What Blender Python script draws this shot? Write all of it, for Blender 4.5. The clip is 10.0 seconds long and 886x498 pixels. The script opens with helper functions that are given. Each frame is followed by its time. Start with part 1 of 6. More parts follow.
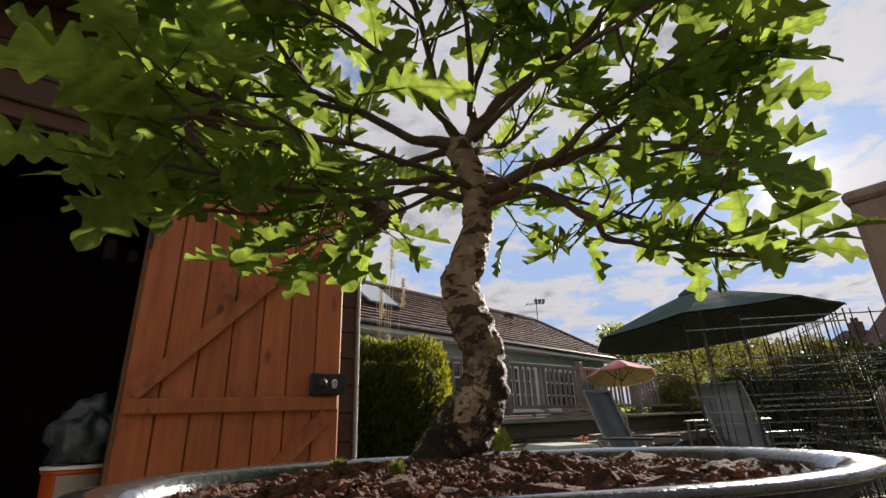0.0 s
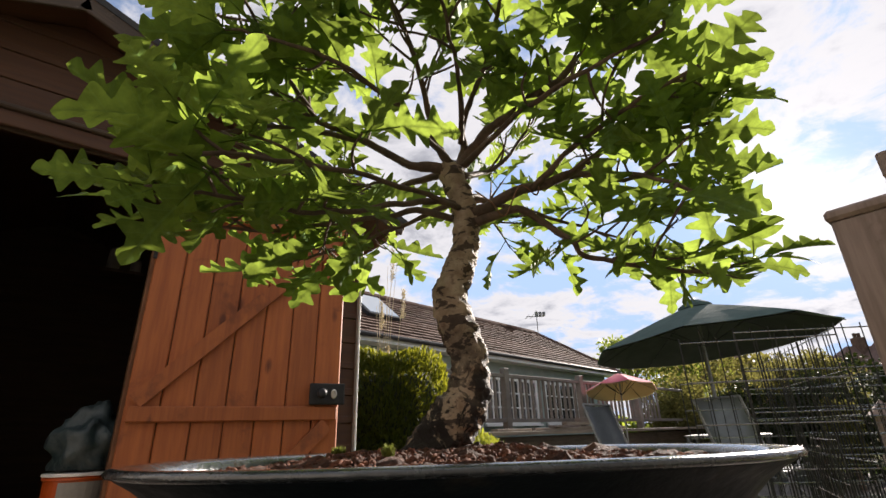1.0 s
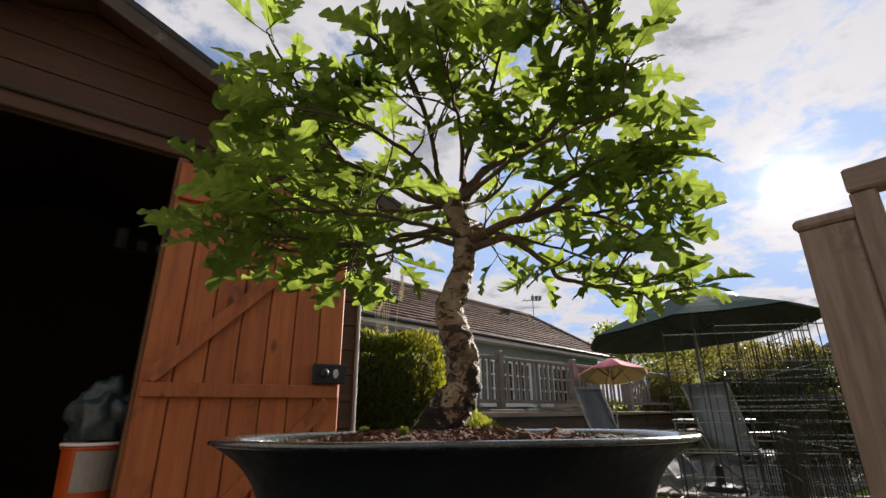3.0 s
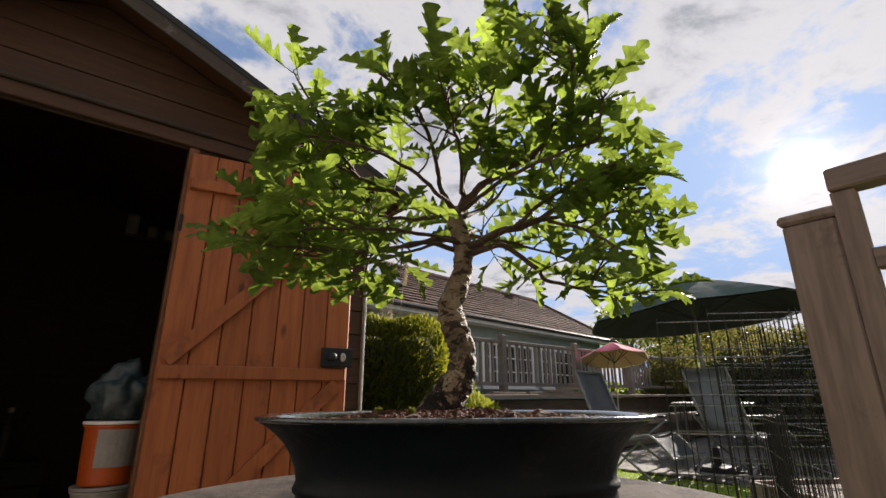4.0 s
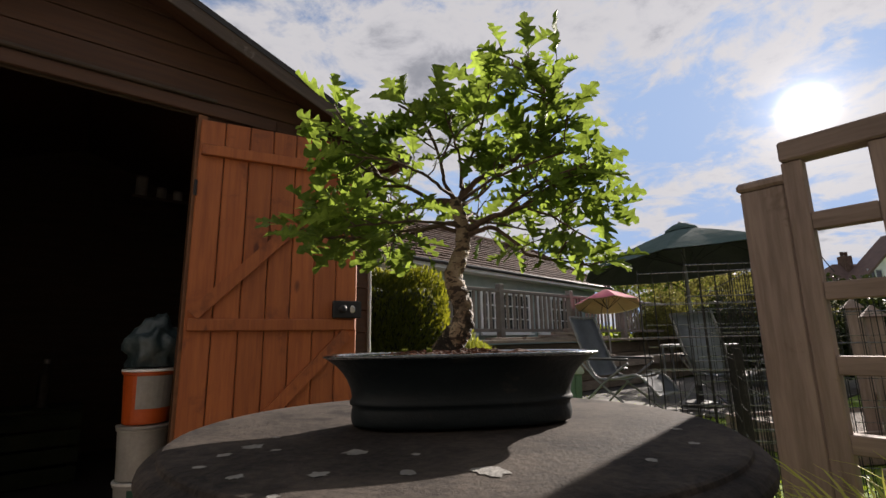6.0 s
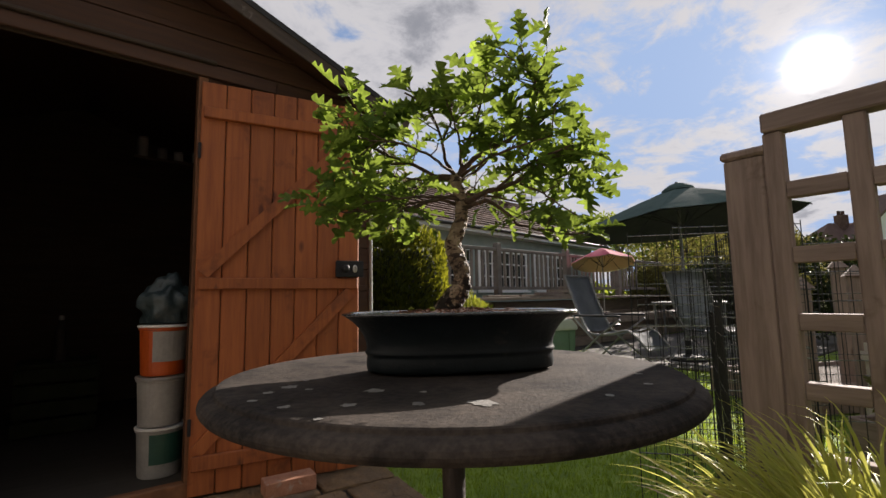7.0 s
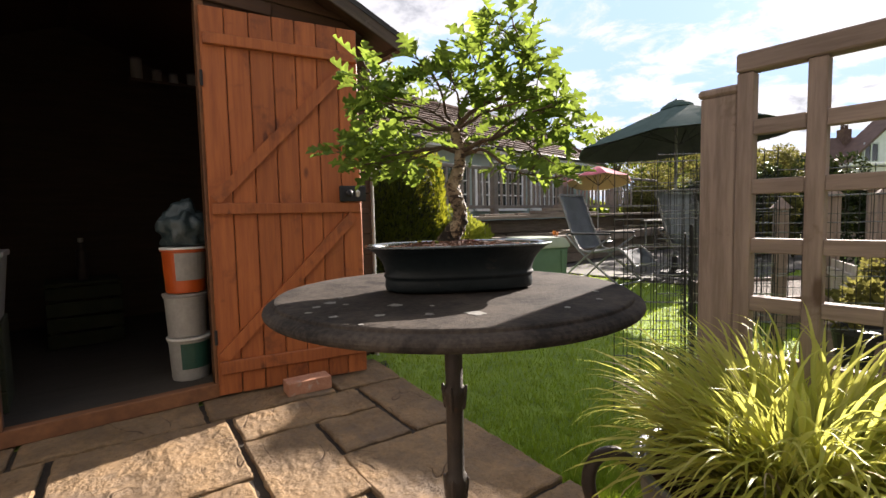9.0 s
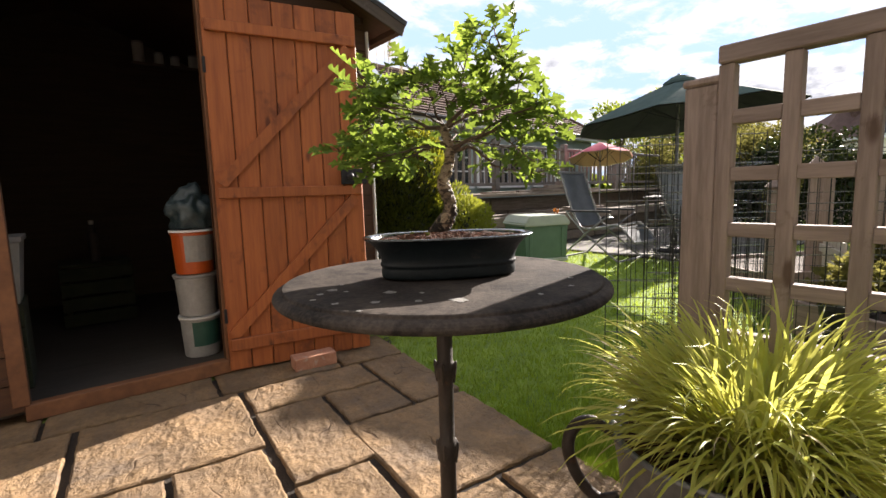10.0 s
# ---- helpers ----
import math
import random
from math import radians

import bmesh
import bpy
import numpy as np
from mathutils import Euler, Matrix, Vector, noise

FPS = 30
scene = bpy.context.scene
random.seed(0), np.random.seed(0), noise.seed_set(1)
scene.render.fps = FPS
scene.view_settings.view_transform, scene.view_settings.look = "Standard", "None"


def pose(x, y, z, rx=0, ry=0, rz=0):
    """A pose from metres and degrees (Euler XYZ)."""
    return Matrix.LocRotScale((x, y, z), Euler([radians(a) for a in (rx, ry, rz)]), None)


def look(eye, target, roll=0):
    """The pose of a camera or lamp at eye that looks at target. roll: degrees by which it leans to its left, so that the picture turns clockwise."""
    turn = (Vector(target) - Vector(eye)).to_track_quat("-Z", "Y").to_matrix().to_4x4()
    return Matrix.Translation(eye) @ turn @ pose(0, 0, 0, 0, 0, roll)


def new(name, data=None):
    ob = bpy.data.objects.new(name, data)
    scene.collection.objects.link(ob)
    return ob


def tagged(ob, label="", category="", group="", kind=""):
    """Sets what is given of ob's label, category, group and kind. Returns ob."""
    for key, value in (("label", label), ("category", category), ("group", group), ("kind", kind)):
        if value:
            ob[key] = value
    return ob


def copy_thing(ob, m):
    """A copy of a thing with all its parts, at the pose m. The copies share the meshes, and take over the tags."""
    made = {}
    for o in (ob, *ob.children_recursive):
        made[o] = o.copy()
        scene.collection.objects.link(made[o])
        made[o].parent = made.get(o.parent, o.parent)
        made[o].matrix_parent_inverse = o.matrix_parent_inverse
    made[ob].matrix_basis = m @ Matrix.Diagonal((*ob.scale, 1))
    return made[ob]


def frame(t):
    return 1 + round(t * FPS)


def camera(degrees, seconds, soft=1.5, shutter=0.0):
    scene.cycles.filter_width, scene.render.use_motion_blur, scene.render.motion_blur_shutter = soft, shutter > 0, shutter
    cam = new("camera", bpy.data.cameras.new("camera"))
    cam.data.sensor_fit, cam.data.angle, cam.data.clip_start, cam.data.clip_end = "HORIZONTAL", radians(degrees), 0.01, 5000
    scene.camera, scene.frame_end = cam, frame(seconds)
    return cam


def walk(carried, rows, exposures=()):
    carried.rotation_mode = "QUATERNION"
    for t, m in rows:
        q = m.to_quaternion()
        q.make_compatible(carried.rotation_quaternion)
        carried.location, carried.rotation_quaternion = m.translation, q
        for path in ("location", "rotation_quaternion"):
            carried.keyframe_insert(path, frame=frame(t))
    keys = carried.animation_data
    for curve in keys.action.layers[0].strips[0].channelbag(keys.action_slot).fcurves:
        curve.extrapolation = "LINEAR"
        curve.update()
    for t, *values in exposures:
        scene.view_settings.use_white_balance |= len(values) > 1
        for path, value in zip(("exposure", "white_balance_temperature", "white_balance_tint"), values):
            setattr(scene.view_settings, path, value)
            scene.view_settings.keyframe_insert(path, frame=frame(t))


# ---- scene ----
cam = camera(86.7, 10.0)
PATH = [
    (0, (0.001, 0.063, 0.8265), (1.181, 1.524, 1.515), -2.15),
    (0.5, (-0.004, 0.052, 0.816), (1.169, 1.505, 1.534), -1.99),
    (1, (-0.014, 0.034, 0.817), (1.152, 1.482, 1.552), -1.65),
    (1.5, (-0.027, 0.019, 0.8195), (1.141, 1.463, 1.562), -1.2),
    (2, (-0.039, 0.004, 0.821), (1.136, 1.45, 1.548), -0.9),
    (2.5, (-0.052, -0.012, 0.821), (1.132, 1.443, 1.516), -0.7),
    (4, (-0.107, -0.081, 0.822), (1.081, 1.414, 1.417), -0.1),
    (4.5, (-0.128, -0.117, 0.825), (1.064, 1.387, 1.389), -0.3),
    (5, (-0.159, -0.149, 0.824), (1.043, 1.362, 1.347), -0.7),
    (5.5, (-0.185, -0.172, 0.819), (1.029, 1.349, 1.283), -1.0),
    (7, (-0.261, -0.255, 0.824), (0.985, 1.295, 1.035), -1.0),
    (7.5, (-0.298, -0.296, 0.825), (0.956, 1.258, 0.945), -1.1),
    (8, (-0.335, -0.332, 0.821), (0.924, 1.222, 0.843), -1.1),
    (8.5, (-0.351, -0.347, 0.831), (0.908, 1.205, 0.76), -1.2),
    (9, (-0.359, -0.365, 0.853), (0.896, 1.186, 0.712), -1.3),
    (9.5, (-0.369, -0.399, 0.869), (0.878, 1.152, 0.677), -1.4),
    (10, (-0.389, -0.44, 0.885), (0.846, 1.114, 0.642), -1.7),
]
EXPOSURES = [(t, stops, 6600, 16) for t, stops in ((0.0, 1.12), (0.5, 1.50), (1.0, 1.54), (1.5, 1.00), (2.0, 1.32), (2.5, 1.30), (4.0, 1.26), (5.0, 1.24), (5.5, 1.06), (7.0, 1.05), (7.5, 1.10), (8.0, 1.34), (8.5, 1.66), (9.0, 1.84), (10.0, 1.89))]
walk(cam, [(t, look(eye, target, roll)) for t, eye, target, roll in PATH], EXPOSURES)

# ---- sun, sky ----
SUN_DIR = Vector((0.9135, 0.182, 0.3635)).normalized()
SUN_EL, SUN_AZ = math.asin(SUN_DIR.z), math.atan2(SUN_DIR.x, SUN_DIR.y)
sun_data = bpy.data.lights.new("sun", "SUN")
sun_data.energy, sun_data.angle, sun_data.color = 5.0, radians(0.55), (1.0, 0.93, 0.82)
sun = new("sun", sun_data)
sun.matrix_basis = look(SUN_DIR * 60, (0, 0, 0))


class Nodes:
    """A small helper that adds nodes to a tree and joins them."""

    def __init__(self, tree):
        self.tree = tree
        tree.nodes.clear()

    def add(self, kind):
        return self.tree.nodes.new(kind)

    def put(self, socket, value):
        if isinstance(value, bpy.types.NodeSocket):
            self.tree.links.new(value, socket)
        elif isinstance(value, tuple) and len(value) == 3 and socket.type == "RGBA":
            socket.default_value = (*value, 1)
        else:
            socket.default_value = value

    def math(self, op, a, b=0.0, c=0.0, clamp=False):
        node = self.add("ShaderNodeMath")
        node.operation, node.use_clamp = op, clamp
        for n, v in enumerate((a, b, c)):
            self.put(node.inputs[n], v)
        return node.outputs[0]

    def vec(self, op, a, b=(0, 0, 0), out=0, scale=None):
        node = self.add("ShaderNodeVectorMath")
        node.operation = op
        self.put(node.inputs[0], a)
        self.put(node.inputs[1], b)
        if scale is not None:
            self.put(node.inputs[3], scale)
        return node.outputs[out]

    def noise(self, vector, scale, detail=4.0, rough=0.55, distort=0.0):
        node = self.add("ShaderNodeTexNoise")
        self.put(node.inputs["Vector"], vector)
        for key, v in (("Scale", scale), ("Detail", detail), ("Roughness", rough), ("Distortion", distort)):
            self.put(node.inputs[key], v)
        return node.outputs["Fac"]

    def voronoi(self, vector, scale, feature="F1", out="Distance"):
        node = self.add("ShaderNodeTexVoronoi")
        node.feature = feature
        self.put(node.inputs["Vector"], vector)
        self.put(node.inputs["Scale"], scale)
        return node.outputs[out]

    def ramp(self, fac, lo, hi, a=0.0, b=1.0):
        node = self.add("ShaderNodeMapRange")
        node.interpolation_type = "SMOOTHSTEP"
        for n, v in enumerate((fac, lo, hi, a, b)):
            self.put(node.inputs[n], v)
        return node.outputs[0]

    def mix(self, fac, a, b, blend="MIX"):
        node = self.add("ShaderNodeMix")
        node.data_type, node.blend_type = "RGBA", blend
        self.put(node.inputs[0], fac)
        self.put(node.inputs[6], a)
        self.put(node.inputs[7], b)
        return node.outputs[2]


def build_world():
    world = bpy.data.worlds.new("sky")
    scene.world = world
    world.use_nodes = True
    n = Nodes(world.node_tree)
    sky = n.add("ShaderNodeTexSky")
    sky.sky_type, sky.sun_disc, sky.sun_elevation, sky.sun_rotation = "NISHITA", False, SUN_EL, SUN_AZ
    sky.altitude, sky.air_density, sky.dust_density, sky.ozone_density = 60.0, 1.0, 0.25, 2.0
    way = n.vec("NORMALIZE", n.add("ShaderNodeTexCoord").outputs["Generated"])
    parts = n.add("ShaderNodeSeparateXYZ")
    n.put(parts.inputs[0], way)
    # a cloud layer seen in perspective
    height = n.math("ADD", n.math("MAXIMUM", parts.outputs[2], 0.0), 0.16)
    flat = n.add("ShaderNodeCombineXYZ")
    n.put(flat.inputs[0], n.math("DIVIDE", parts.outputs[0], height))
    n.put(flat.inputs[1], n.math("DIVIDE", parts.outputs[1], height))
    n.put(flat.inputs[2], 3.7)
    big = n.noise(flat.outputs[0], 1.15, 3.0, 0.55)
    fine = n.noise(flat.outputs[0], 4.2, 8.0, 0.64, 0.3)
    cover = n.math("ADD", n.math("MULTIPLY", big, 0.55), n.math("MULTIPLY", fine, 0.45))
    cloud = n.ramp(cover, 0.422, 0.510, 0.06, 0.98)
    facing = n.math("MAXIMUM", n.vec("DOT_PRODUCT", way, tuple(SUN_DIR), out=1), 0.0)
    near = n.math("POWER", facing, 14.0)
    thick = n.ramp(cover, 0.50, 0.66)
    lit = n.math("ADD", 4.15, n.math("MULTIPLY", near, 0.5))
    shade = n.math("MULTIPLY", lit, n.ramp(thick, 0.0, 1.0, 1.0, 0.56))
    tone = n.mix(thick, (0.98, 0.99, 1.0), (0.84, 0.89, 0.98))
    cloud_colour = n.vec("SCALE", tone, scale=shade)
    clear = n.vec("MINIMUM", sky.outputs[0], (2.35, 3.45, 5.3))
    both = n.mix(cloud, clear, cloud_colour)
    # the sun itself with its bright halo in thin cloud
    core = n.math("MULTIPLY", n.math("POWER", facing, 4200.0), 60.0)
    halo = n.math("ADD", n.math("ADD", n.math("MULTIPLY", n.math("POWER", facing, 520.0), 2.4), n.math("MULTIPLY", n.math("POWER", facing, 60.0), 0.5)), core)
    glow = n.vec("SCALE", (1.0, 0.96, 0.88), scale=halo)
    out = n.vec("ADD", both, glow)
    back = n.add("ShaderNodeBackground")
    n.put(back.inputs[0], out)
    back.inputs[1].default_value = 0.072
    n.put(n.add("ShaderNodeOutputWorld").inputs[0], back.outputs[0])


build_world()


# ---- materials ----
def surface(name, low, high, scale=8.0, rough=0.7, bump=0.2, stretch=(1, 1, 1), metal=0.0, vary=0.12, grain=60.0,
            spots=None, spot_scale=12.0, spot_amount=0.35, depth=0.004, coat=0.0, see=0.0, island=False, spec=0.5, glow=None, knots=None, cracks=None):
    """A weathered surface: two tones at a large and a small scale, stains of a third colour, relief."""
    mat = bpy.data.materials.new(name)
    mat.use_nodes = True
    n = Nodes(mat.node_tree)
    at = n.add("ShaderNodeTexCoord").outputs["Object"]
    info = n.add("ShaderNodeObjectInfo").outputs["Random"]
    if island:
        info = n.add("ShaderNodeNewGeometry").outputs["Random Per Island"]
    shifted = n.vec("ADD", at, n.vec("SCALE", (3.1, 5.7, 2.3), scale=n.math("MULTIPLY", info, 7.0)))
    spot = n.vec("MULTIPLY", shifted, stretch)
    broad = n.noise(spot, scale, 4.0, 0.6)
    small = n.noise(spot, grain, 5.0, 0.65)
    fac = n.math("ADD", n.math("MULTIPLY", n.ramp(broad, 0.3, 0.7), 0.6), n.math("MULTIPLY", n.ramp(small, 0.3, 0.7), 0.4))
    colour = n.mix(fac, low, high)
    if spots is not None:
        mask = n.ramp(n.noise(shifted, spot_scale, 5.0, 0.65, 0.3), 0.62 - 0.2 * spot_amount, 0.70)
        colour = n.mix(n.math("MULTIPLY", mask, min(1.0, 0.4 + spot_amount)), colour, spots)
    if knots is not None:
        ring = n.voronoi(n.vec("ADD", n.vec("MULTIPLY", shifted, (9.0, 9.0, 3.6)), n.vec("SCALE", (0.12, 0.12, 0.12), scale=small)), 1.0)
        colour = n.mix(n.ramp(ring, 0.07, 0.17, 0.9, 0.0), colour, knots)
    line, terraces = 0.0, 0.0
    if cracks is not None:
        bent = n.vec("MULTIPLY", shifted, (1.0, 0.55, 1.0))
        vein = n.math("ABSOLUTE", n.math("SUBTRACT", n.noise(bent, 2.6, 2.5, 0.6, 0.4), 0.5))
        line = n.math("MULTIPLY", n.ramp(vein, 0.0, 0.006, 1.0, 0.0), n.ramp(n.noise(shifted, 3.7, 2.0), 0.52, 0.62))
        pits = n.ramp(n.noise(shifted, 80.0, 4.0, 0.7), 0.58, 0.66)
        line = n.math("MAXIMUM", line, n.math("MULTIPLY", pits, 0.4))
        flakes = n.ramp(n.noise(bent, 7.0, 7.0, 0.74, 0.2), 0.44, 0.57)
        shelves = n.ramp(n.noise(n.vec("MULTIPLY", shifted, (0.6, 1.3, 1.0)), 26.0, 5.0, 0.7, 0.1), 0.42, 0.60)
        terraces = n.math("ADD", n.math("MULTIPLY", flakes, 0.55), n.math("MULTIPLY", shelves, 0.20))
        colour = n.mix(n.math("MULTIPLY", n.math("SUBTRACT", 0.75, terraces), 0.55), colour, spots)
        colour = n.mix(n.math("MULTIPLY", line, 0.85), colour, cracks)
    bright = n.math("ADD", 1.0 - vary, n.math("MULTIPLY", info, 2 * vary))
    colour = n.vec("SCALE", colour, scale=bright)
    shader = n.add("ShaderNodeBsdfPrincipled")
    n.put(shader.inputs["Base Color"], colour)
    n.put(shader.inputs["Roughness"], n.ramp(small, 0.2, 0.8, max(0.03, rough - 0.1), min(1.0, rough + 0.1)))
    shader.inputs["Metallic"].default_value = metal
    shader.inputs["Coat Weight"].default_value = coat
    shader.inputs["Specular IOR Level"].default_value = spec
    relief = n.add("ShaderNodeBump")
    relief.inputs["Strength"].default_value = bump
    relief.inputs["Distance"].default_value = depth
    n.put(relief.inputs["Height"], n.math("SUBTRACT", n.math("ADD", n.math("ADD", n.math("MULTIPLY", broad, 0.5), small), terraces), n.math("MULTIPLY", line, 0.8)))
    n.put(shader.inputs["Normal"], relief.outputs[0])
    out = shader.outputs[0]
    if see > 0:
        through_light = n.add("ShaderNodeBsdfTranslucent")
        n.put(through_light.inputs[0], glow if glow is not None else n.vec("MULTIPLY", colour, (1.25, 1.15, 0.7)))
        blend = n.add("ShaderNodeMixShader")
        blend.inputs[0].default_value = see
        n.put(blend.inputs[1], out)
        n.put(blend.inputs[2], through_light.outputs[0])
        out = blend.outputs[0]
    n.put(n.add("ShaderNodeOutputMaterial").inputs[0], out)
    return mat


def leaf_material(name, low, high, glow, see=0.5, rough=0.38, island=False, vein=False, spec=0.18):
    """A thin leaf: glossy above, letting light through, each leaf of its own green."""
    mat = bpy.data.materials.new(name)
    mat.use_nodes = True
    n = Nodes(mat.node_tree)
    at = n.add("ShaderNodeTexCoord").outputs["Object"]
    geo = n.add("ShaderNodeNewGeometry")
    pick = geo.outputs["Random Per Island"] if island else n.add("ShaderNodeObjectInfo").outputs["Random"]
    fac = n.math("ADD", n.math("MULTIPLY", pick, 0.7), n.math("MULTIPLY", n.noise(at, 60.0, 3.0), 0.3))
    colour = n.mix(fac, low, high)
    height = n.noise(at, 190.0 if island else 9.0, 3.0)
    if vein:
        flat = n.add("ShaderNodeSeparateXYZ")
        n.put(flat.inputs[0], n.add("ShaderNodeTexCoord").outputs["UV"])
        across = n.math("ABSOLUTE", n.math("SUBTRACT", flat.outputs[1], 0.5))
        rib = n.ramp(across, 0.007, 0.020, 1.0, 0.0)
        along = n.math("SUBTRACT", flat.outputs[0], n.math("MULTIPLY", across, 0.75))
        saw = n.math("ABSOLUTE", n.math("SUBTRACT", n.math("FRACT", n.math("MULTIPLY", along, 7.0)), 0.5))
        rib = n.math("MAXIMUM", rib, n.ramp(saw, 0.0, 0.085, 0.7, 0.0))
        colour = n.mix(n.math("MULTIPLY", rib, 0.55), colour, tuple(min(1.0, 1.9 * c + 0.03) for c in high))
        height = n.math("ADD", n.math("MULTIPLY", height, 0.5), n.math("MULTIPLY", saw, 1.6))
    thin = n.mix(pick, glow, tuple(0.45 * c for c in glow))
    if vein:
        mottle = n.ramp(n.noise(at, 120.0 if island else 6.0, 3.0), 0.3, 0.7, 0.62, 1.15)
        thin = n.vec("SCALE", thin, scale=n.math("MULTIPLY", mottle, n.math("SUBTRACT", 1.0, n.math("MULTIPLY", rib, 0.35))))
    shader = n.add("ShaderNodeBsdfPrincipled")
    n.put(shader.inputs["Base Color"], colour)
    shader.inputs["Roughness"].default_value = rough
    shader.inputs["Specular IOR Level"].default_value = spec
    relief = n.add("ShaderNodeBump")
    relief.inputs["Strength"].default_value = 0.6
    relief.inputs["Distance"].default_value = 0.002
    n.put(relief.inputs["Height"], height)
    n.put(shader.inputs["Normal"], relief.outputs[0])
    light = n.add("ShaderNodeBsdfTranslucent")
    n.put(light.inputs[0], thin)
    blend = n.add("ShaderNodeMixShader")
    blend.inputs[0].default_value = see
    n.put(blend.inputs[1], shader.outputs[0])
    n.put(blend.inputs[2], light.outputs[0])
    n.put(n.add("ShaderNodeOutputMaterial").inputs[0], blend.outputs[0])
    return mat


def bark_material():
    mat = bpy.data.materials.new("bark")
    mat.use_nodes = True
    n = Nodes(mat.node_tree)
    at = n.add("ShaderNodeTexCoord").outputs["Object"]
    fine = n.noise(at, 420.0, 5.0, 0.65)
    broad = n.noise(at, 70.0, 4.0, 0.6)
    # dark lens-shaped scars that run round the stem
    wide = n.vec("MULTIPLY", at, (58.0, 58.0, 135.0))
    scar = n.ramp(n.noise(wide, 1.0, 5.0, 0.62, 0.5), 0.53, 0.55)
    flake = n.ramp(n.noise(n.vec("MULTIPLY", at, (190.0, 190.0, 330.0)), 1.0, 4.0, 0.6), 0.58, 0.66)
    z = n.add("ShaderNodeSeparateXYZ")
    n.put(z.inputs[0], at)
    # dark foot: near-black bark, plus shade at its base put into the colour
    foot = n.ramp(n.math("ADD", z.outputs[2], n.math("MULTIPLY", n.math("SUBTRACT", broad, 0.5), 0.06)), 0.826, 0.905, 1.0, 0.0)
    colour = n.mix(n.ramp(broad, 0.3, 0.7), (0.265, 0.19, 0.12), (0.51, 0.41, 0.295))
    colour = n.mix(n.math("MULTIPLY", scar, 0.92), colour, (0.030, 0.017, 0.012))
    colour = n.mix(n.math("MULTIPLY", flake, 0.5), colour, (0.09, 0.055, 0.038))
    colour = n.mix(n.math("MULTIPLY", fine, 0.30), colour, (0.14, 0.095, 0.06))
    peel = n.ramp(n.noise(n.vec("MULTIPLY", at, (75.0, 75.0, 45.0)), 1.0, 6.0, 0.72, 0.8), 0.535, 0.57, 1.0, 0.10)
    colour = n.mix(n.math("MULTIPLY", foot, peel), colour, (0.010, 0.006, 0.004))
    shader = n.add("ShaderNodeBsdfPrincipled")
    n.put(shader.inputs["Base Color"], colour)
    shader.inputs["Roughness"].default_value = 0.72
    relief = n.add("ShaderNodeBump")
    relief.inputs["Strength"].default_value = 0.75
    relief.inputs["Distance"].default_value = 0.0022
    n.put(relief.inputs["Height"], n.math("SUBTRACT", n.math("ADD", fine, broad), n.math("MULTIPLY", scar, 0.9)))
    n.put(shader.inputs["Normal"], relief.outputs[0])
    n.put(n.add("ShaderNodeOutputMaterial").inputs[0], shader.outputs[0])
    return mat


def glass_material(name, tint=(0.02, 0.025, 0.03)):
    mat = bpy.data.materials.new(name)
    mat.use_nodes = True
    shader = mat.node_tree.nodes["Principled BSDF"]
    shader.inputs["Base Color"].default_value = (*tint, 1)
    shader.inputs["Roughness"].default_value = 0.06
    shader.inputs["Specular IOR Level"].default_value = 0.8
    return mat


